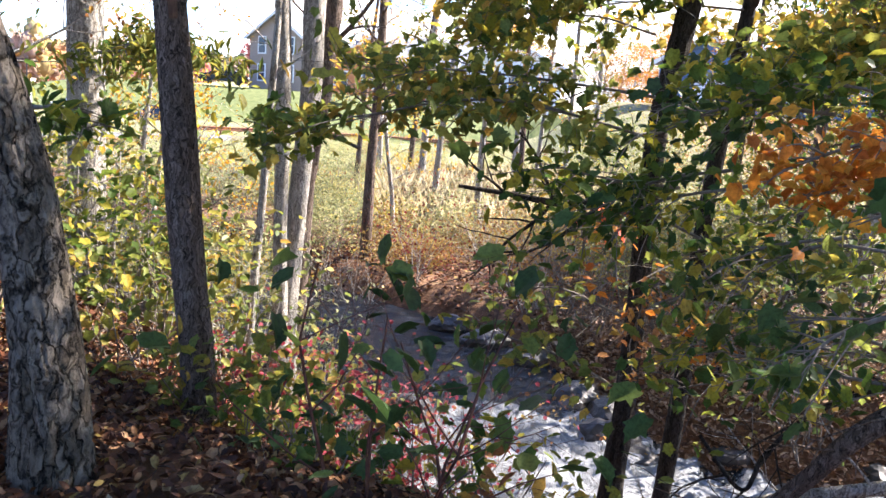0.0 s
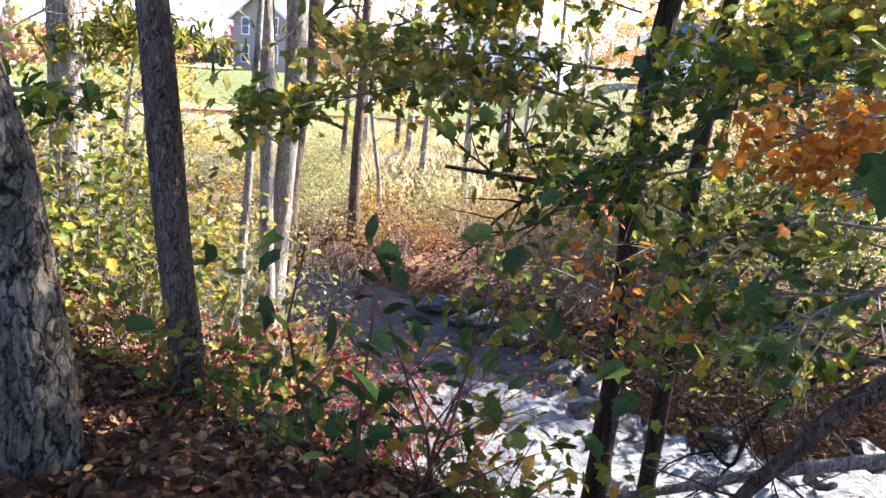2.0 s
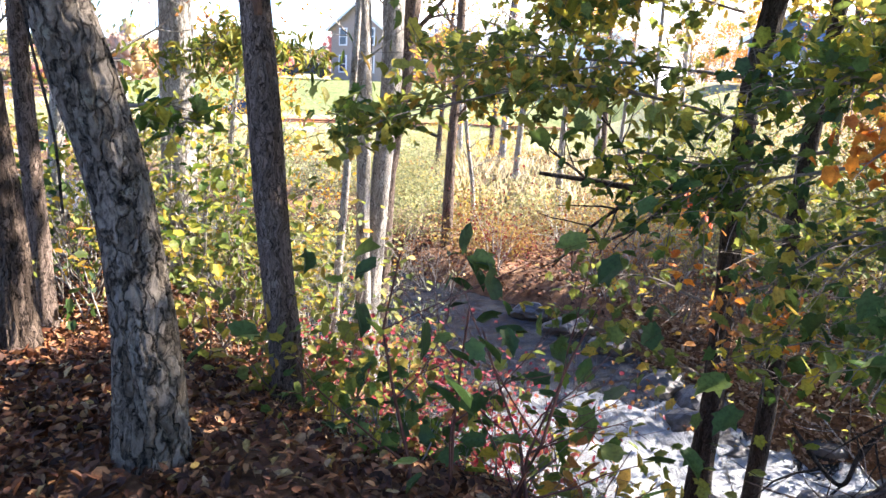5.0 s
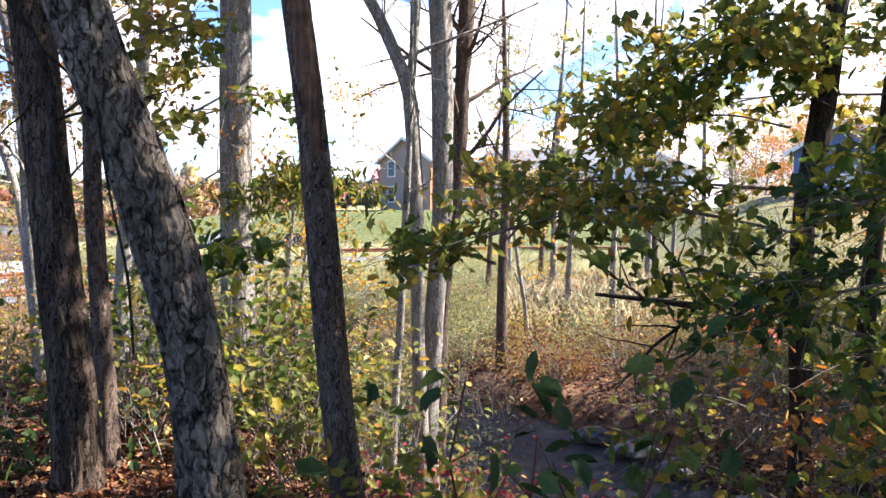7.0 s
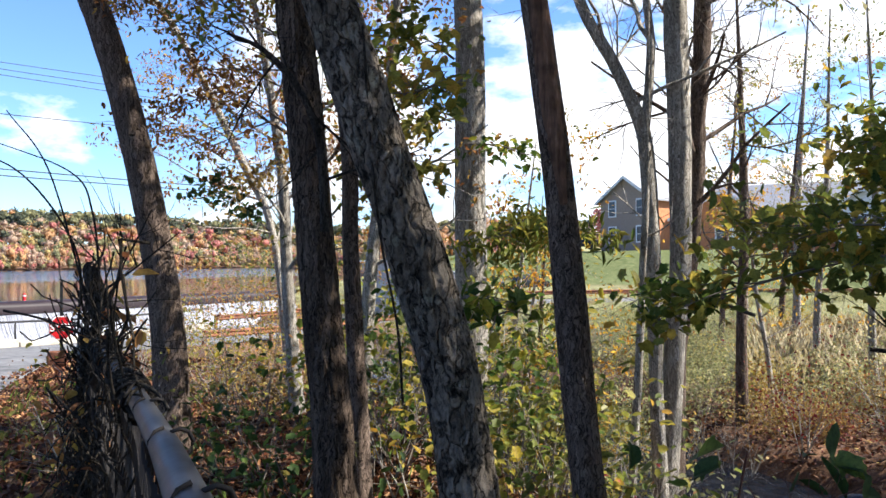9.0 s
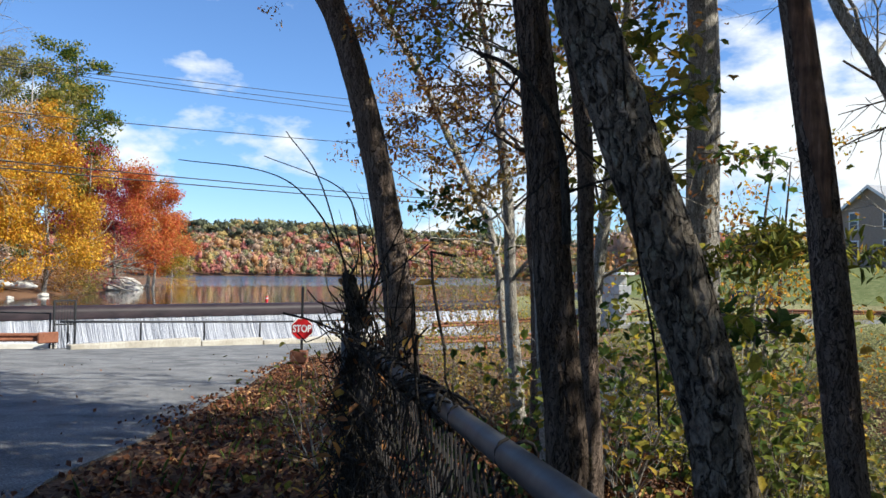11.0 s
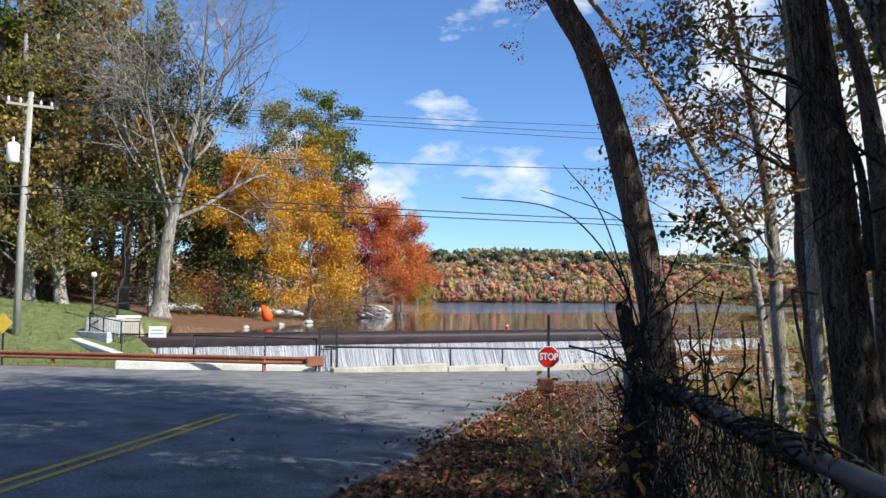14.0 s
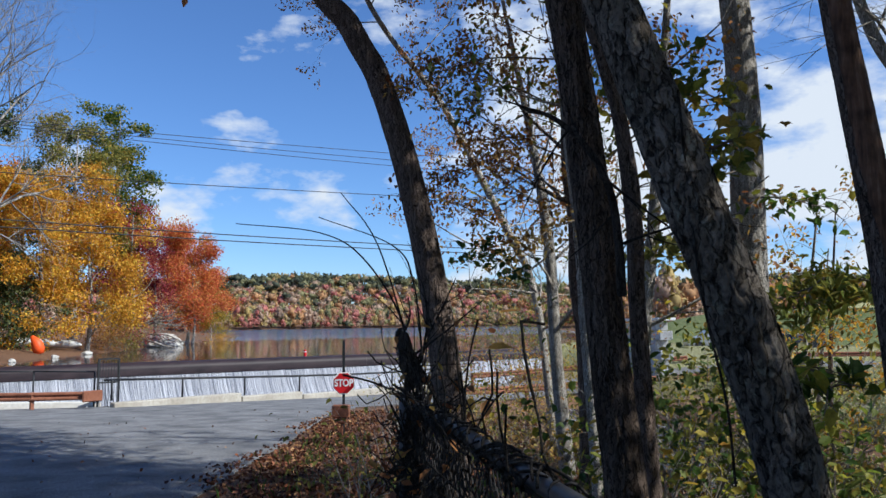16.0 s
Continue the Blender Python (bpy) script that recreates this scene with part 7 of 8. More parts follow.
BUSHES = [
    # place, radius, height, stems, material, leaves, size, shape, words
    ((-0.37, 3.39), 0.12, 1.15, 1, L_DEEP_SHADED, 21, 0.129, "maple", "young maple with large dark green leaves on red stems"),
    ((-0.56, 3.67), 0.15, 1.15, 2, L_DEEP_SHADED, 28, 0.129, "maple", "young maple with large dark green leaves on red stems"),
    ((-0.12, 3.75), 0.14, 1.0, 2, L_DEEP_SHADED, 24, 0.135, "maple", "young maple with large dark green leaves on red stems"),
    ((-0.2, 6.9), 0.4, 1.25, 5, L_RED, 324, 0.050, "maple", "crimson burning-bush shrub on the bank"),
    ((-1.55, 6.9), 0.4, 0.9, 5, L_RED, 350, 0.045, "maple", "crimson burning-bush shrub on the bank"),
    ((0.26, 4.76), 0.35, 0.95, 4, L_LIME, 148, 0.097, "maple", "yellow-green shrub at the top of the bank"),
    ((0.11, 5.18), 0.35, 0.7, 4, L_LIME, 67, 0.097, "maple", "yellow-green shrub at the top of the bank"),
    ((0.27, 7.07), 0.5, 1.9, 4, L_LIME, 81, 0.114, "maple", "slender lime-leaved sapling on the bank"),
    ((-1.4, 5.25), 0.45, 0.8, 6, L_LIME, 236, 0.103, "maple", "low yellow and green shrub among fallen leaves"),
    ((-1.18, 5.71), 0.5, 0.8, 6, L_OLIVE, 255, 0.097, "maple", "low olive shrub among fallen leaves"),
    ((-0.91, 6.35), 0.5, 0.6, 6, L_GREEN, 152, 0.097, "maple", "low green shrub above the creek"),
    ((-1.37, 6.28), 0.45, 0.805, 6, L_RED, 804, 0.056, "maple", "crimson burning-bush shrub on the bank"),
    ((-2.19, 7.73), 0.5, 1.3, 6, L_LIME, 182, 0.091, "maple", "yellow-green sapling between the trunks"),
    ((-0.67, 7.78), 0.4, 1.35, 6, L_RED, 350, 0.051, "maple", "crimson burning-bush shrub on the bank"),
    ((-0.3, 7.99), 0.4, 1.35, 6, L_RED, 350, 0.051, "maple", "crimson burning-bush shrub on the bank"),
    ((-0.52, 6.18), 0.4, 0.575, 6, L_RED, 556, 0.056, "maple", "low crimson shrub on the bank"),
    ((-2.63, 7.38), 0.5, 1.2, 6, L_LIME, 138, 0.085, "maple", "green sapling between the trunks"),
    ((-2.44, 6.59), 0.45, 1, 5, L_LIME, 145, 0.085, "maple", "lime-yellow shrub behind the cherry tree"),
    ((-2.65, 9.88), 0.7, 1.5, 7, L_PALE, 315, 0.105, "oval", "pale yellow-green shrub between the trunks"),
    ((-3.53, 9.18), 0.7, 1.6, 7, L_PALE, 315, 0.105, "oval", "pale yellow-green shrub between the trunks"),
    ((-4.07, 8.39), 0.7, 1.5, 7, L_LIME, 273, 0.085, "maple", "lime-yellow shrub behind the cherry tree"),
    ((-1.75, 10.68), 0.6, 1.2, 7, L_PALE, 315, 0.105, "oval", "pale yellow-green shrub at the water edge"),
    ((-3.77, 6.8), 0.5, 1.5, 6, L_GREEN, 283, 0.099, "maple", "green maple sapling behind the trunks"),
    ((-3.65, 6.4), 0.5, 1.2, 6, L_YELLOW, 138, 0.091, "maple", "golden shrub behind the trunks"),
    ((-3.2, 6.02), 0.5, 1, 6, L_LIME, 191, 0.080, "maple", "yellow-green shrub behind the cherry tree"),
    ((-2.43, 5.95), 0.45, 0.8, 5, L_LIME, 109, 0.103, "maple", "green shrub behind the cherry tree"),
    ((-3.11, 7.83), 0.55, 1.7, 5, L_GREEN, 245, 0.109, "maple", "green maple sapling between the trunks"),
    ((-3.56, 8.52), 0.6, 2.3, 5, L_LIME, 283, 0.109, "maple", "green maple sapling between the trunks"),
    ((-3.82, 9.6), 0.8, 1.3, 6, L_LIME, 179, 0.114, "maple", "green shrub below the trunks"),
    ((-3.54, 10.76), 0.8, 1.2, 6, L_YELLOW, 179, 0.114, "maple", "yellow shrub below the trunks"),
    ((-1.27, 8.73), 0.5, 0.8, 6, L_OLIVE, 163, 0.091, "maple", "olive shrub at the water's edge"),
    ((-1.66, 9.68), 0.7, 0.8, 6, L_OLIVE, 228, 0.091, "maple", "olive-yellow shrub at the water's edge"),
    ((-1.02, 4.31), 0.35, 0.45, 5, L_GREEN, 66, 0.091, "maple", "low green plant growing in leaf litter"),
    ((-0.78, 4.15), 0.35, 0.45, 5, L_DEEP_SHADED, 83, 0.099, "maple", "low dark green plant in leaf litter"),
    ((-0.26, 4.19), 0.35, 0.55, 5, L_GREEN, 72, 0.091, "maple", "low green plant growing in leaf litter"),
    ((-0.03, 4.48), 0.4, 0.5, 5, L_RUST, 63, 0.120, "oval", "low russet bramble in leaf litter"),
    ((0.44, 4.93), 0.3, 0.7, 4, L_YELLOW, 70, 0.100, "long", "yellow-leaved plant by the log"),
    ((1.44, 10.14), 0.5, 1, 5, L_RUST, 121, 0.061, "maple", "russet bramble on the rock ledge"),
    ((3.39, 11.17), 0.8, 1.6, 6, L_LIME, 202, 0.084, "maple", "lime-yellow shrub on the far bank"),
    ((4.06, 10.91), 0.8, 1.9, 6, L_OLIVE, 202, 0.084, "maple", "olive shrub on the far bank"),
    ((4.34, 9.67), 0.8, 1.8, 6, L_LIME, 202, 0.084, "maple", "lime-yellow shrub on the far bank"),
    ((5.22, 10.33), 0.9, 2.4, 6, L_GREEN, 656, 0.125, "maple", "green shrub on the far bank"),
    ((4.75, 13.87), 1, 2.6, 6, L_LIME, 1440, 0.079, "quad", "lime-yellow thicket on the far bank"),
    ((6.22, 14.32), 1.2, 3, 7, L_LIME, 1680, 0.086, "quad", "lime-yellow thicket on the far bank"),
    ((7.13, 13.85), 1.2, 3.4, 7, L_GREEN, 1680, 0.086, "quad", "green thicket on the far bank"),
    ((5.65, 17.79), 1.2, 2.2, 7, L_OLIVE, 1440, 0.086, "quad", "olive thicket on the far bank"),
    ((7.42, 18.17), 1.3, 3, 7, L_YELLOW, 1440, 0.086, "quad", "yellow thicket on the far bank"),
    ((9.08, 18.48), 1.4, 3.4, 7, L_LIME, 1680, 0.094, "quad", "lime thicket on the far bank"),
    ((-0.62, 14.9), 0.3, 1.75, 6, L_CRIMSON, 1000, 0.06, "quad", "small dark-red shrub across the creek"),
    ((-0.96, 17.28), 0.9, 0.9, 8, L_OCHRE, 1830, 0.060, "quad", "golden-brown bush across the creek"),
    ((-0.23, 17.79), 0.9, 1, 8, L_PALE, 1830, 0.060, "quad", "pale olive bush across the creek"),
    ((0.53, 18.27), 0.9, 0.9, 8, L_OCHRE, 1830, 0.060, "quad", "golden-brown bush across the creek"),
    ((1.33, 18.72), 1, 1, 8, L_RUST, 1830, 0.060, "quad", "russet bush across the creek"),
    ((2.16, 19.13), 1, 1, 8, L_OCHRE, 1619, 0.060, "quad", "golden bush across the creek"),
    ((-1.55, 18.74), 0.9, 1.1, 8, L_YELLOW, 1619, 0.060, "quad", "yellow bush across the creek"),
    ((-2.46, 17.65), 1, 1.2, 9, L_PALE, 1478, 0.069, "quad", "pale olive bush across the creek"),
    ((-4.07, 15.3), 1.1, 1.5, 8, L_YELLOW, 2182, 0.069, "quad", "yellow-green bush across the creek"),
    ((-4, 16.86), 1.1, 1.6, 8, L_PALE, 2182, 0.069, "quad", "pale olive bush across the creek"),
    ((-5.02, 17.11), 1.1, 1.6, 8, L_PALE, 2182, 0.069, "quad", "pale olive bush across the creek"),
    ((-5.55, 15.89), 1.1, 1.4, 8, L_YELLOW, 1971, 0.069, "quad", "yellow bush across the creek"),
    ((-6.69, 16.53), 1.1, 1.4, 8, L_PALE, 1830, 0.069, "quad", "pale tan-green bush across the creek"),
    ((-7.38, 15.12), 1.1, 1.6, 8, L_YELLOW, 1971, 0.078, "quad", "yellow bush across the creek"),
    ((-6.02, 24.09), 1.6, 1.15, 9, L_PALE, 2016, 0.087, "quad", "pale olive scrub below the far road"),
    ((-4.57, 25.42), 1.6, 1.15, 9, L_PALE, 1728, 0.087, "quad", "pale olive scrub below the far road"),
    ((-8.14, 26.61), 1.7, 1.15, 9, L_PALE, 1728, 0.095, "quad", "pale green scrub below the far road"),
    ((-9.44, 25.11), 1.7, 1.15, 9, L_PALE, 1728, 0.095, "quad", "pale olive scrub below the far road"),
    ((-3.77, 30.58), 1.8, 1.15, 9, L_PALE, 1612, 0.103, "quad", "pale olive scrub below the far road"),
    ((-8.38, 37.91), 2, 0.7, 9, L_PALE, 1728, 0.119, "quad", "pale scrub below the far road"),
    ((-12.77, 40.88), 2, 0.7, 9, L_PALE, 1728, 0.119, "quad", "pale yellow scrub below the far road"),
    ((5.95, 30.14), 2, 2.6, 9, L_GREEN, 2016, 0.108, "quad", "green scrub before the blue shed"),
    ((8.43, 31.59), 2.2, 2.6, 9, L_OLIVE, 2016, 0.108, "quad", "olive scrub before the blue shed"),
    ((9.8, 26.92), 2.2, 3, 9, L_RUST, 2016, 0.108, "quad", "rusty scrub on the slope"),
    ((-9.74, 11.25), 0.9, 1.2, 9, L_OLIVE, 507, 0.065, "quad", "olive shrub beyond the fence"),
    ((-8.64, 10.85), 0.9, 1.2, 9, L_YELLOW, 507, 0.065, "quad", "yellow shrub beyond the fence"),
    ((-7.44, 10.49), 0.8, 1.0, 9, L_OCHRE, 459, 0.065, "quad", "brown and gold shrub beyond the fence"),
    ((-8.93, 10.68), 0.9, 1.2, 9, L_OLIVE, 556, 0.065, "quad", "yellow shrub beyond the fence"),
    ((-7.34, 9.39), 0.8, 0.9, 9, L_OCHRE, 317, 0.090, "oval", "brown and gold shrub beyond the fence"),
    ((-7.47, 10.54), 0.8, 1.2, 9, L_OLIVE, 507, 0.065, "quad", "yellow shrub beyond the fence"),
    ((-4.79, 8.67), 0.7, 1.8, 6, L_GREEN, 310, 0.109, "maple", "green maple sapling beside the trunks"),
    ((-5.52, 10.54), 0.8, 2.2, 6, L_GREEN, 338, 0.109, "maple", "green maple sapling beside the trunks"),
    ((-3.34, 9.27), 0.7, 1.5, 6, L_LIME, 560, 0.109, "maple", "green leafy sapling by the creek"),
    ((-4.05, 12.19), 0.9, 1.5, 7, L_YELLOW, 1324, 0.065, "quad", "yellow shrub by the creek"),
    ((-3.11, 12.44), 0.9, 1.5, 7, L_OLIVE, 1324, 0.065, "quad", "olive shrub growing by the creek"),
    ((-14.5, 15.08), 1.1, 1.8, 8, L_OLIVE, 1324, 0.079, "quad", "olive shrub near the bridge"),
    ((-14.96, 17.37), 1.2, 2.2, 8, L_RUST, 1324, 0.079, "quad", "rusty shrub near the bridge"),
    ((-14.65, 20.16), 1.4, 2.6, 8, L_YELLOW, 1612, 0.086, "quad", "yellow thicket near the bridge"),
    ((-16.42, 21.33), 1.5, 4.2, 8, L_LIME, 2016, 0.101, "quad", "lime-green thicket near the bridge"),
    ((-11.01, 17.78), 1.2, 2.4, 8, L_OLIVE, 1440, 0.079, "quad", "olive thicket near the bridge"),
    ((-4.65, 3.96), 0.35, 0.55, 6, L_YELLOW, 43, 0.080, "maple", "yellow-leaved weeds at the fence foot"),
    ((-8.31, 7.06), 0.5, 0.8, 6, L_OLIVE, 220, 0.070, "oval", "olive weeds by the stop sign"),
    ((-6.65, 5.92), 0.5, 1.1, 6, L_OLIVE, 240, 0.080, "oval", "olive weeds along the fence"),
    ((-4, 5.58), 0.6, 0.9, 6, L_DEEP_SHADED, 157, 0.091, "maple", "dark green shrub behind the fence"),
    ((-4.58, 5.76), 0.6, 0.9, 6, L_DEEP_SHADED, 157, 0.091, "maple", "dark green shrub behind the fence"),
]
for k, ((x, y), rad, hgt, stems, mat, n, size, shape, lab) in enumerate(BUSHES):
    shrub(lab, gz(x, y), rad, hgt, stems, (mat, n, size, shape, 0.1 + 0.09 * hgt), 400 + k, stem_mat=STEM_RED if "red stems" in lab else (TWIG_GREY if k % 3 == 0 else TWIG))

# scrub scattered over the far bank
protos = {}
for o in list(scene.objects):
    if o.name.startswith("shrub") and o.parent is None and "across the creek" in o.get("label", "") and "dark-red" not in o["label"]:
        protos[o["label"]] = o
protos = [protos[q] for q in sorted(protos)]
pale = [q for q in protos if "pale" in q["label"]]
rs = random.Random(77)
made = 0
while made < 230:
    x, y = rs.uniform(-20, 9), rs.uniform(14.5, 52)
    s, side, _ = along_line(CREEK_LINE, np.array([x]), np.array([y]))
    if side[0] < 0 or s[0] < 2.6 or road_cover(np.array([x]), np.array([y]))[0] < 4.6 or (abs(x - 1) < 3 and 17 < y < 26 and rs.random() < 0.7):
        continue
    k = rs.uniform(0.7, 1.15) * (1.0 if y < 21 else 0.75 if y < 32 else 0.5)
    copy_thing(rs.choice(pale if rs.random() < 0.7 and y > 17 else protos), Matrix.Translation(gz(x, y)) @ Matrix.Rotation(rs.uniform(0, 6.28), 4, "Z") @ Matrix.Scale(k, 4))
    made += 1

# bare brambles and twigs on the far bank
for k, (x, y) in enumerate([(1.81, 13.12), (1.28, 13.2), (2.15, 12.04), (-1.65, 14.72), (-2.16, 14.66), (2.52, 14.51), (1.97, 15.62), (-2.62, 15.6), (3.2, 12.28), (-12.2, 11.72), (-6.53, 8.12), (-9.41, 8.84)]):
    shrub("bare tangle of bramble stems", gz(x, y), 0.8, 1.5, 9, (L_RUST, 60, 0.07, "oval", 0.2), 600 + k, name="bramble", stem_mat=TWIG_GREY if k % 2 else TWIG, stem_r=0.007)

tangles = [o for o in scene.objects if o.name.startswith("bramble") and o.parent is None]
for k in range(44):
    x, y = rs.uniform(-9, 6), rs.uniform(14.5, 27)
    s, side, _ = along_line(CREEK_LINE, np.array([x]), np.array([y]))
    if side[0] > 0 and s[0] > 2.4:
        copy_thing(tangles[k % len(tangles)], Matrix.Translation(gz(x, y)) @ Matrix.Rotation(rs.uniform(0, 6.28), 4, "Z") @ Matrix.Scale(rs.uniform(0.7, 1.2), 4))

# fallen log and overhanging bough
def bough(label, pts, radii, mat, seed, name):
    rng = np.random.default_rng(seed)
    b = thing(name, label, "fallen wood")
    q = catmull(pts, 10)
    part("stem", bark_tube(q, np.interp(np.linspace(0, 1, len(q)), np.linspace(0, 1, len(radii)), radii).tolist(), 18, seed, 0.004, 9), mat, b)
    items, tips = [], []
    for k in range(6):
        p = q[int(len(q) * (0.15 + 0.13 * k))]
        branch_out(rng, p, rng.normal(0, 1, 3) * np.array([1, 0.6, 0.8]), 0.6, 0.009, 1, items, tips)
    tagged(part("twigwork", tubes(items, 4), mat, b), kind="stuff")
    return b


bough("fallen pale log lying across the bank", [(1.06, 5.53, -1.04), (1.40, 5.42, -0.91), (1.91, 5.33, -0.73), (2.36, 5.20, -0.57), (2.88, 4.99, -0.37)], [0.02, 0.03, 0.036, 0.042, 0.05], BARK_GREY, 71, "fallen_log")
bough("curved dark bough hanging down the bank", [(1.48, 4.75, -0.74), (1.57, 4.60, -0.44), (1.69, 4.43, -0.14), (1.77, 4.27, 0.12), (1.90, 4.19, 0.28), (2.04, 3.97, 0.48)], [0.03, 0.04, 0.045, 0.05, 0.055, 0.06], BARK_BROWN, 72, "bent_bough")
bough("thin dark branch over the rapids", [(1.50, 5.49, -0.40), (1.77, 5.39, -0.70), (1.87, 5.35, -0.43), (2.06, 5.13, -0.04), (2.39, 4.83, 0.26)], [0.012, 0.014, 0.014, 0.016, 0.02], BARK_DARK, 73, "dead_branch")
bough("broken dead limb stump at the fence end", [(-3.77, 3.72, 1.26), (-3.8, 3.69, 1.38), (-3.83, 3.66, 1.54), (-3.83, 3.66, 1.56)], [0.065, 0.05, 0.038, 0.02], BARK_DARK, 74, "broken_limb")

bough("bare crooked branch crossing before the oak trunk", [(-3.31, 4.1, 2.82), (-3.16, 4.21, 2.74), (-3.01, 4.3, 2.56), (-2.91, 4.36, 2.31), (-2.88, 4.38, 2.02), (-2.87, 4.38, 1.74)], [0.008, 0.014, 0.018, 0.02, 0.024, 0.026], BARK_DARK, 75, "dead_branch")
ws = thing("warning_sign", "yellow diamond warning sign on a dark post", "road sign", gz(*(-38.67, 2.56), 0), turn=57)
part("plate", box((0.62, 0.02, 0.62), (0, 0, 0), 0.004, Matrix.Translation((0, -0.05, 1.75)) @ Matrix.Rotation(math.radians(45), 4, "Y")), YELLOW_LINE, ws, "yellow diamond plate")
part("post", box((0.06, 0.06, 2.2), (0, 0, 0.9)), BLACK, ws)

# vine canes on the fence
fv = thing("dead_vine", "dead dark vine canes tangled over the chain-link fence", "vine")
rng = np.random.default_rng(15)
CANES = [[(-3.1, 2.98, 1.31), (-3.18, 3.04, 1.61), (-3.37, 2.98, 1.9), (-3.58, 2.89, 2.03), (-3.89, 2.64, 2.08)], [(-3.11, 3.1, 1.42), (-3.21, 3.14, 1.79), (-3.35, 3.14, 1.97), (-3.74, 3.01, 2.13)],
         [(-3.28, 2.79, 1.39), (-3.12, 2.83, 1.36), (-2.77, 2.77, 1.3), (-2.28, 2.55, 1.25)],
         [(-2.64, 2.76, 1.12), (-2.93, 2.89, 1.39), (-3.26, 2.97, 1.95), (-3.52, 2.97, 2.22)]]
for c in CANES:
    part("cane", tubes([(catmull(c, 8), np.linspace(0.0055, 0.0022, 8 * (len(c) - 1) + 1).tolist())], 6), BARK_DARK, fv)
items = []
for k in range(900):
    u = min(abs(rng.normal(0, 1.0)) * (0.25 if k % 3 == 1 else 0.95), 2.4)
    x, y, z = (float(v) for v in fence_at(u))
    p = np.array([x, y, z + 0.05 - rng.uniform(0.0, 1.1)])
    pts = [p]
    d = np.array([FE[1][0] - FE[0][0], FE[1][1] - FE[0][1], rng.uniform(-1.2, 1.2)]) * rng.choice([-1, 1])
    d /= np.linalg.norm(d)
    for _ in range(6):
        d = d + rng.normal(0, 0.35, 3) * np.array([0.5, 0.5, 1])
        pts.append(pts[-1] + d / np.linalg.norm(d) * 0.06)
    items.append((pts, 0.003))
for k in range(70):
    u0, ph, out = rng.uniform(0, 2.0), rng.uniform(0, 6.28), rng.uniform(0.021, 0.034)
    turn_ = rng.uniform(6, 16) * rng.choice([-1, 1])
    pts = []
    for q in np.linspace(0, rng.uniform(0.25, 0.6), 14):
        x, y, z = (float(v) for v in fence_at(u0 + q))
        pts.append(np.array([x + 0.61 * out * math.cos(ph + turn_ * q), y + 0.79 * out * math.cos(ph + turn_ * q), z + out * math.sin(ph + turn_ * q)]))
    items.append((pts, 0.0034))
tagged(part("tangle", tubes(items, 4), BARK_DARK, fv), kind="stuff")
c = np.array([i[0][-1] for i in items])[rng.integers(0, 900, 240)] + rng.normal(0, 0.05, (240, 3))
leaf_part("leaves", c, rng.uniform(0.03, 0.07, 240), "oval", rng, L_RUST, fv)

hv = thing("hanging_vine", "thin dark vine hanging beside the cherry trunk", "vine")
part("stem", tubes([(catmull([(-2, 3.35, 2.47), (-1.97, 3.36, 1.95), (-1.94, 3.38, 1.63), (-1.89, 3.41, 1.31), (-1.87, 3.41, 1.02)], 8), 0.0055)], 6), BARK_DARK, hv)

# ---- fallen leaves (too many to count), dry grass ----
def carpet(name, label, n, xs, ys_, size, mat, seed, keep=None, shape="oval", lift=0.02, droop=0.35):
    rng = np.random.default_rng(seed)
    x, y = rng.uniform(*xs, n), rng.uniform(*ys_, n)
    ok = keep(x, y) if keep else np.ones(n, bool)
    x, y = x[ok], y[ok]
    z = np.array([ground_z(float(a), float(b)) for a, b in zip(x, y)])
    onroad = (road_cover(x, y) < 3.3) | in_poly(np.array(AP), x, y)
    z = np.where(onroad, road_z(x, y) + 0.012, z)
    c = np.stack([x, y, z + lift + rng.uniform(0, 0.03, len(x))], -1)
    ob = new(name, leaves(c, size * rng.uniform(0.6, 1.3, len(x)), shape, rng, droop, name, mat))
    return tagged(ob, label, "fallen leaves", kind="stuff")


def dry_bank(x, y):
    s, side, _ = along_line(CREEK_LINE, x, y)
    return (s > 1.75) & (road_cover(x, y) > 3.2)


carpet("fallen_leaves", "thick carpet of brown and tan fallen leaves", 54000, (-5, 4), (0.8, 8), 0.062, L_LITTER, 501, dry_bank, "oval", 0.02, 0.55)
carpet("fallen_leaves", "brown fallen leaves on the ground beside the road", 22000, (-5, 5), (-5, 0.8), 0.07, L_LITTER, 506, lambda x, y: dry_bank(x, y) & ~in_poly(np.array(AP), x, y), "oval", 0.02, 0.5)
carpet("fallen_leaves", "brown fallen leaves on the far bank", 26000, (-8, 12), (8, 20), 0.10, L_LITTER, 502, dry_bank, "quad", 0.02, 0.5)
carpet("fallen_leaves", "pale tan fallen leaves strewn over the far bank", 22000, (1.4, 7.5), (9.3, 13.5), 0.085, L_LITTER_SUNLIT, 505, lambda x, y: along_line(CREEK_LINE, x, y)[0] > 1.42, "oval", 0.03, 0.6)


def off_road(x, y):
    """Distance outside the paved edge; minus on the pavement."""
    d, _, _ = along_line(np.vstack([np.array(AP), np.array(AP)[:1]]), x, y)
    return np.minimum(road_cover(x, y) - 3.3, np.where(in_poly(np.array(AP), x, y), -d, d))


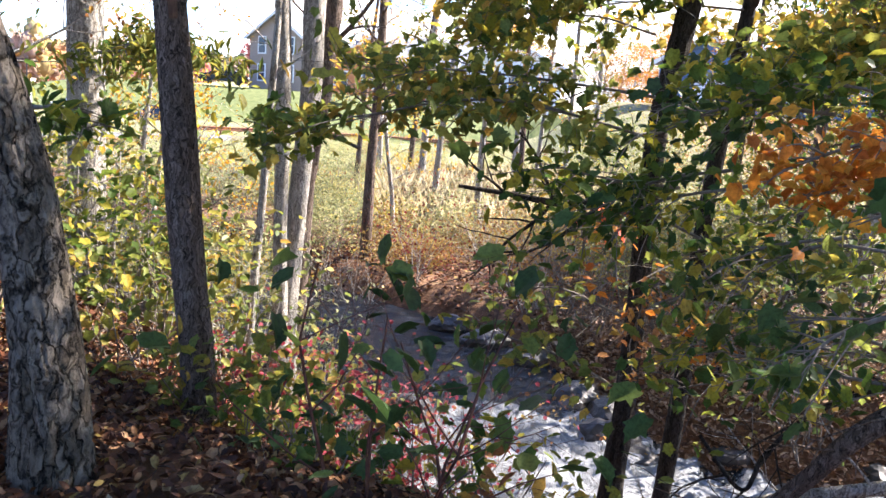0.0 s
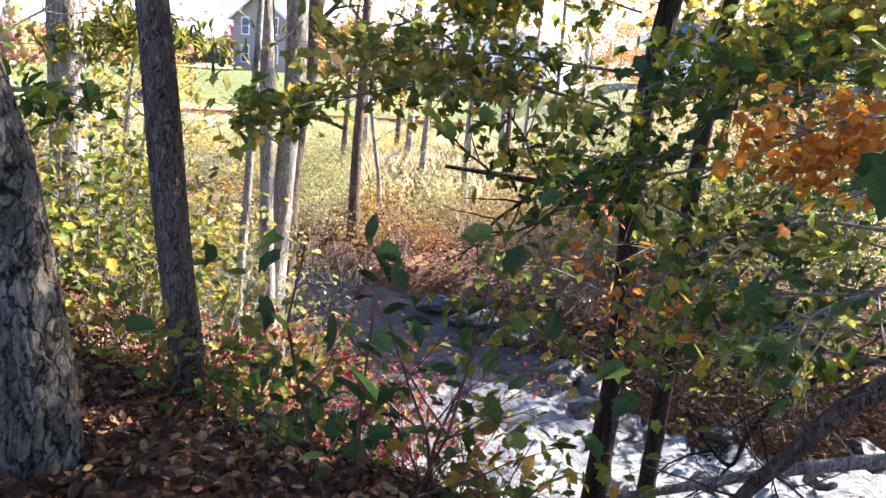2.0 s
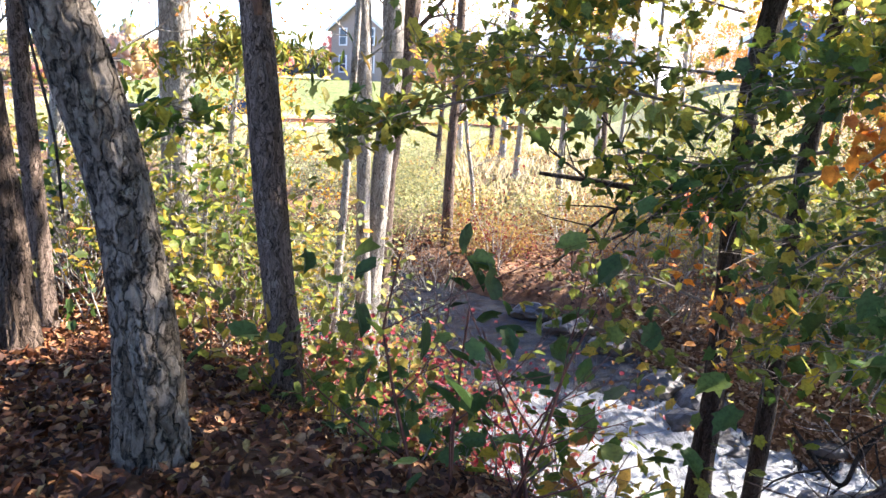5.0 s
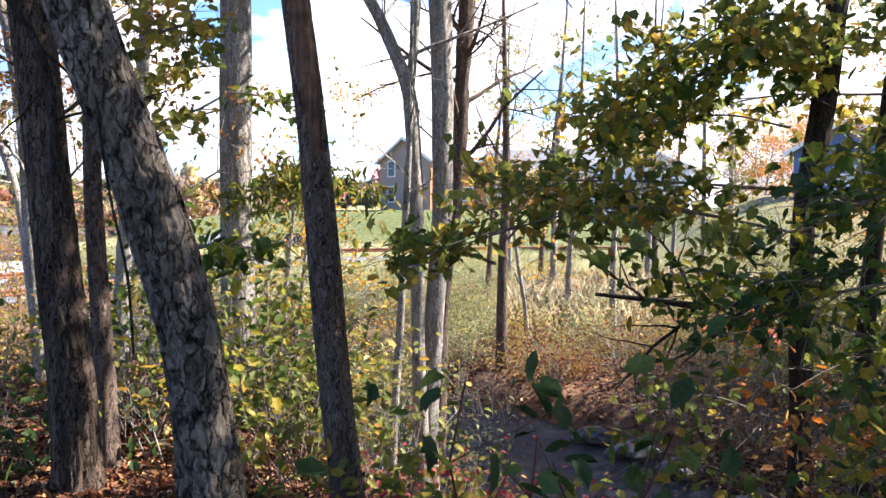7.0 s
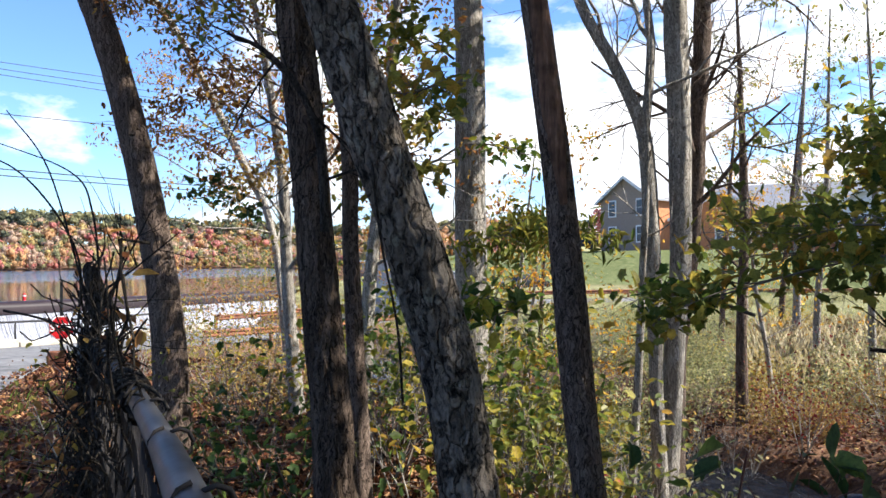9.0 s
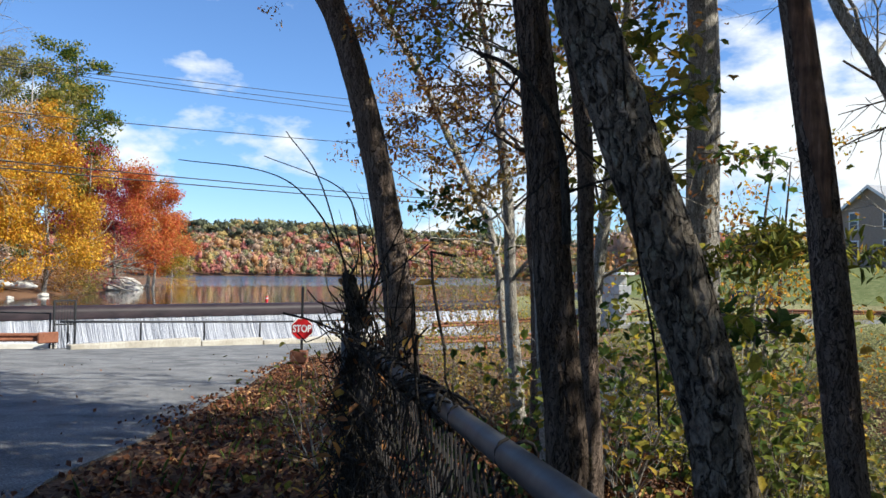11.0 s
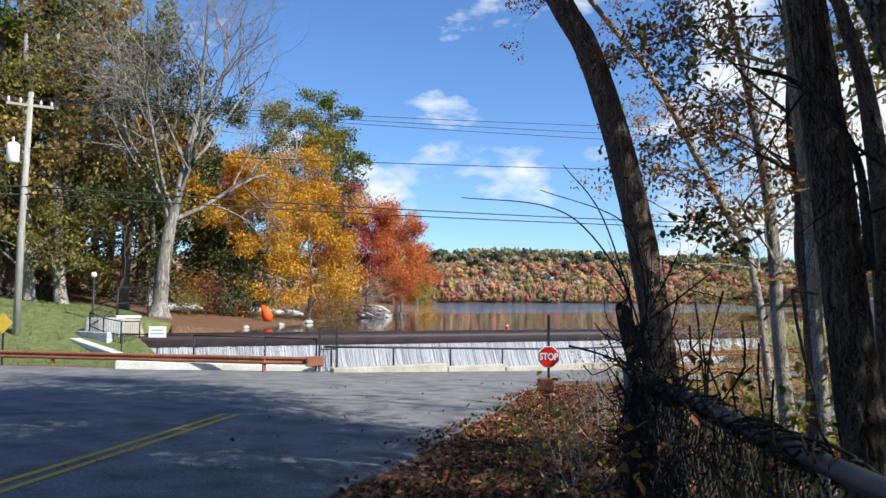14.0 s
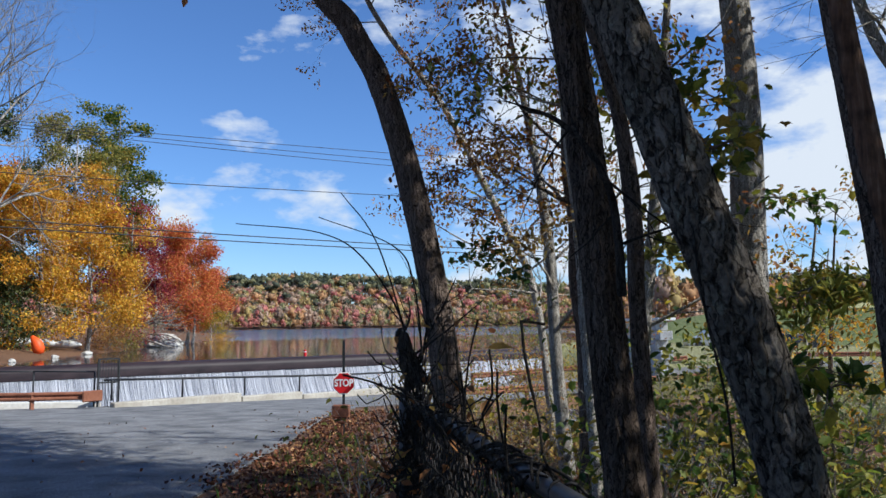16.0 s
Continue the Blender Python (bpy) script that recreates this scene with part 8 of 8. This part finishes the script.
def verge(x, y):
    _, side, _ = along_line(OUR_ROAD, x, y)
    r = np.random.default_rng(1).uniform(0, 1, len(x))
    drift = 0.35 * np.sin(x * 2.1 + y) + 0.25 * np.sin(y * 4.3 - x * 1.7) + 0.15 * np.sin(x * 9 + 2 * y)
    return (r < np.clip(0.35 + (off_road(x, y) + 0.6 * drift) / 0.9, 0.002, 1)) & (side < 0) & (y < 19)


carpet("fallen_leaves", "orange-brown fallen leaves along the road verge", 100000, (-24, -2), (0.5, 18), 0.085, L_LITTER_ORANGE, 503, verge, "quad", 0.012, 0.6)
carpet("fallen_leaves", "scattered dry leaves on the asphalt", 120, (-24, -3), (-4, 13), 0.04, L_LITTER_ORANGE, 504, lambda x, y: off_road(x, y) < 0, "oval", 0.004, 0.3)


def grass(name, label, n, xs, ys_, hgt, mat, seed, keep=None):
    rng = np.random.default_rng(seed)
    x, y = rng.uniform(*xs, n), rng.uniform(*ys_, n)
    ok = keep(x, y) if keep else np.ones(n, bool)
    x, y = x[ok], y[ok]
    z = np.array([ground_z(float(a), float(b)) for a, b in zip(x, y)])
    m = len(x)
    a, lean, h = rng.uniform(0, 6.283, m), rng.uniform(0.1, 0.5, m) * hgt, hgt * rng.uniform(0.5, 1.1, m)
    w = 0.003 + 0.01 * hgt if hgt > 0.4 else 0.0035
    b = np.stack([x, y, z - 0.03], -1)
    side = np.stack([-np.sin(a) * w, np.cos(a) * w, np.zeros(m)], -1)
    mid = b + np.stack([np.cos(a) * lean * 0.35, np.sin(a) * lean * 0.35, h * 0.6], -1)
    top = b + np.stack([np.cos(a) * lean, np.sin(a) * lean, h], -1)
    v = np.stack([b - side, b + side, mid + side * 0.7, top, mid - side * 0.7], 1).reshape(-1, 3)
    me = bpy.data.meshes.new(name)
    me.vertices.add(m * 5)
    me.vertices.foreach_set("co", v.reshape(-1).astype(np.float32))
    me.loops.add(m * 5)
    me.loops.foreach_set("vertex_index", np.arange(m * 5, dtype=np.int32))
    me.polygons.add(m)
    me.polygons.foreach_set("loop_start", np.arange(0, m * 5, 5, dtype=np.int32))
    me.update(calc_edges=True)
    me.materials.append(mat)
    return tagged(new(name, me), label, "grass", kind="stuff")


grass("dry_grass", "pale dry grass across the creek", 7000, (-2.0, 5.5), (20, 29), 1.0, GRASS_DRY, 511)
grass("dry_grass", "thin green grass on the verge by the fence", 800, (-14, -3.4), (3.4, 12), 0.26, GRASS_GREEN, 513, lambda x, y: (off_road(x, y) > 0.35) & (x * 0.62 + y * 0.78 < 2.2 + 0.0 * x + 2.0))
grass("lawn_grass", "mown green lawn before the house", 14000, (-30, 12), (62, 77), 0.16, GRASS_LAWN, 514)
grass("lawn_grass", "green grass on the bank by the guard rail", 9000, (-62, -32), (-12, 9), 0.2, GRASS_GREEN, 515, lambda x, y: (0.8 * (x + 34.5) - 0.59 * (y - 7.8) < -0.4) & ~in_poly(LAKE_EDGE, x, y))
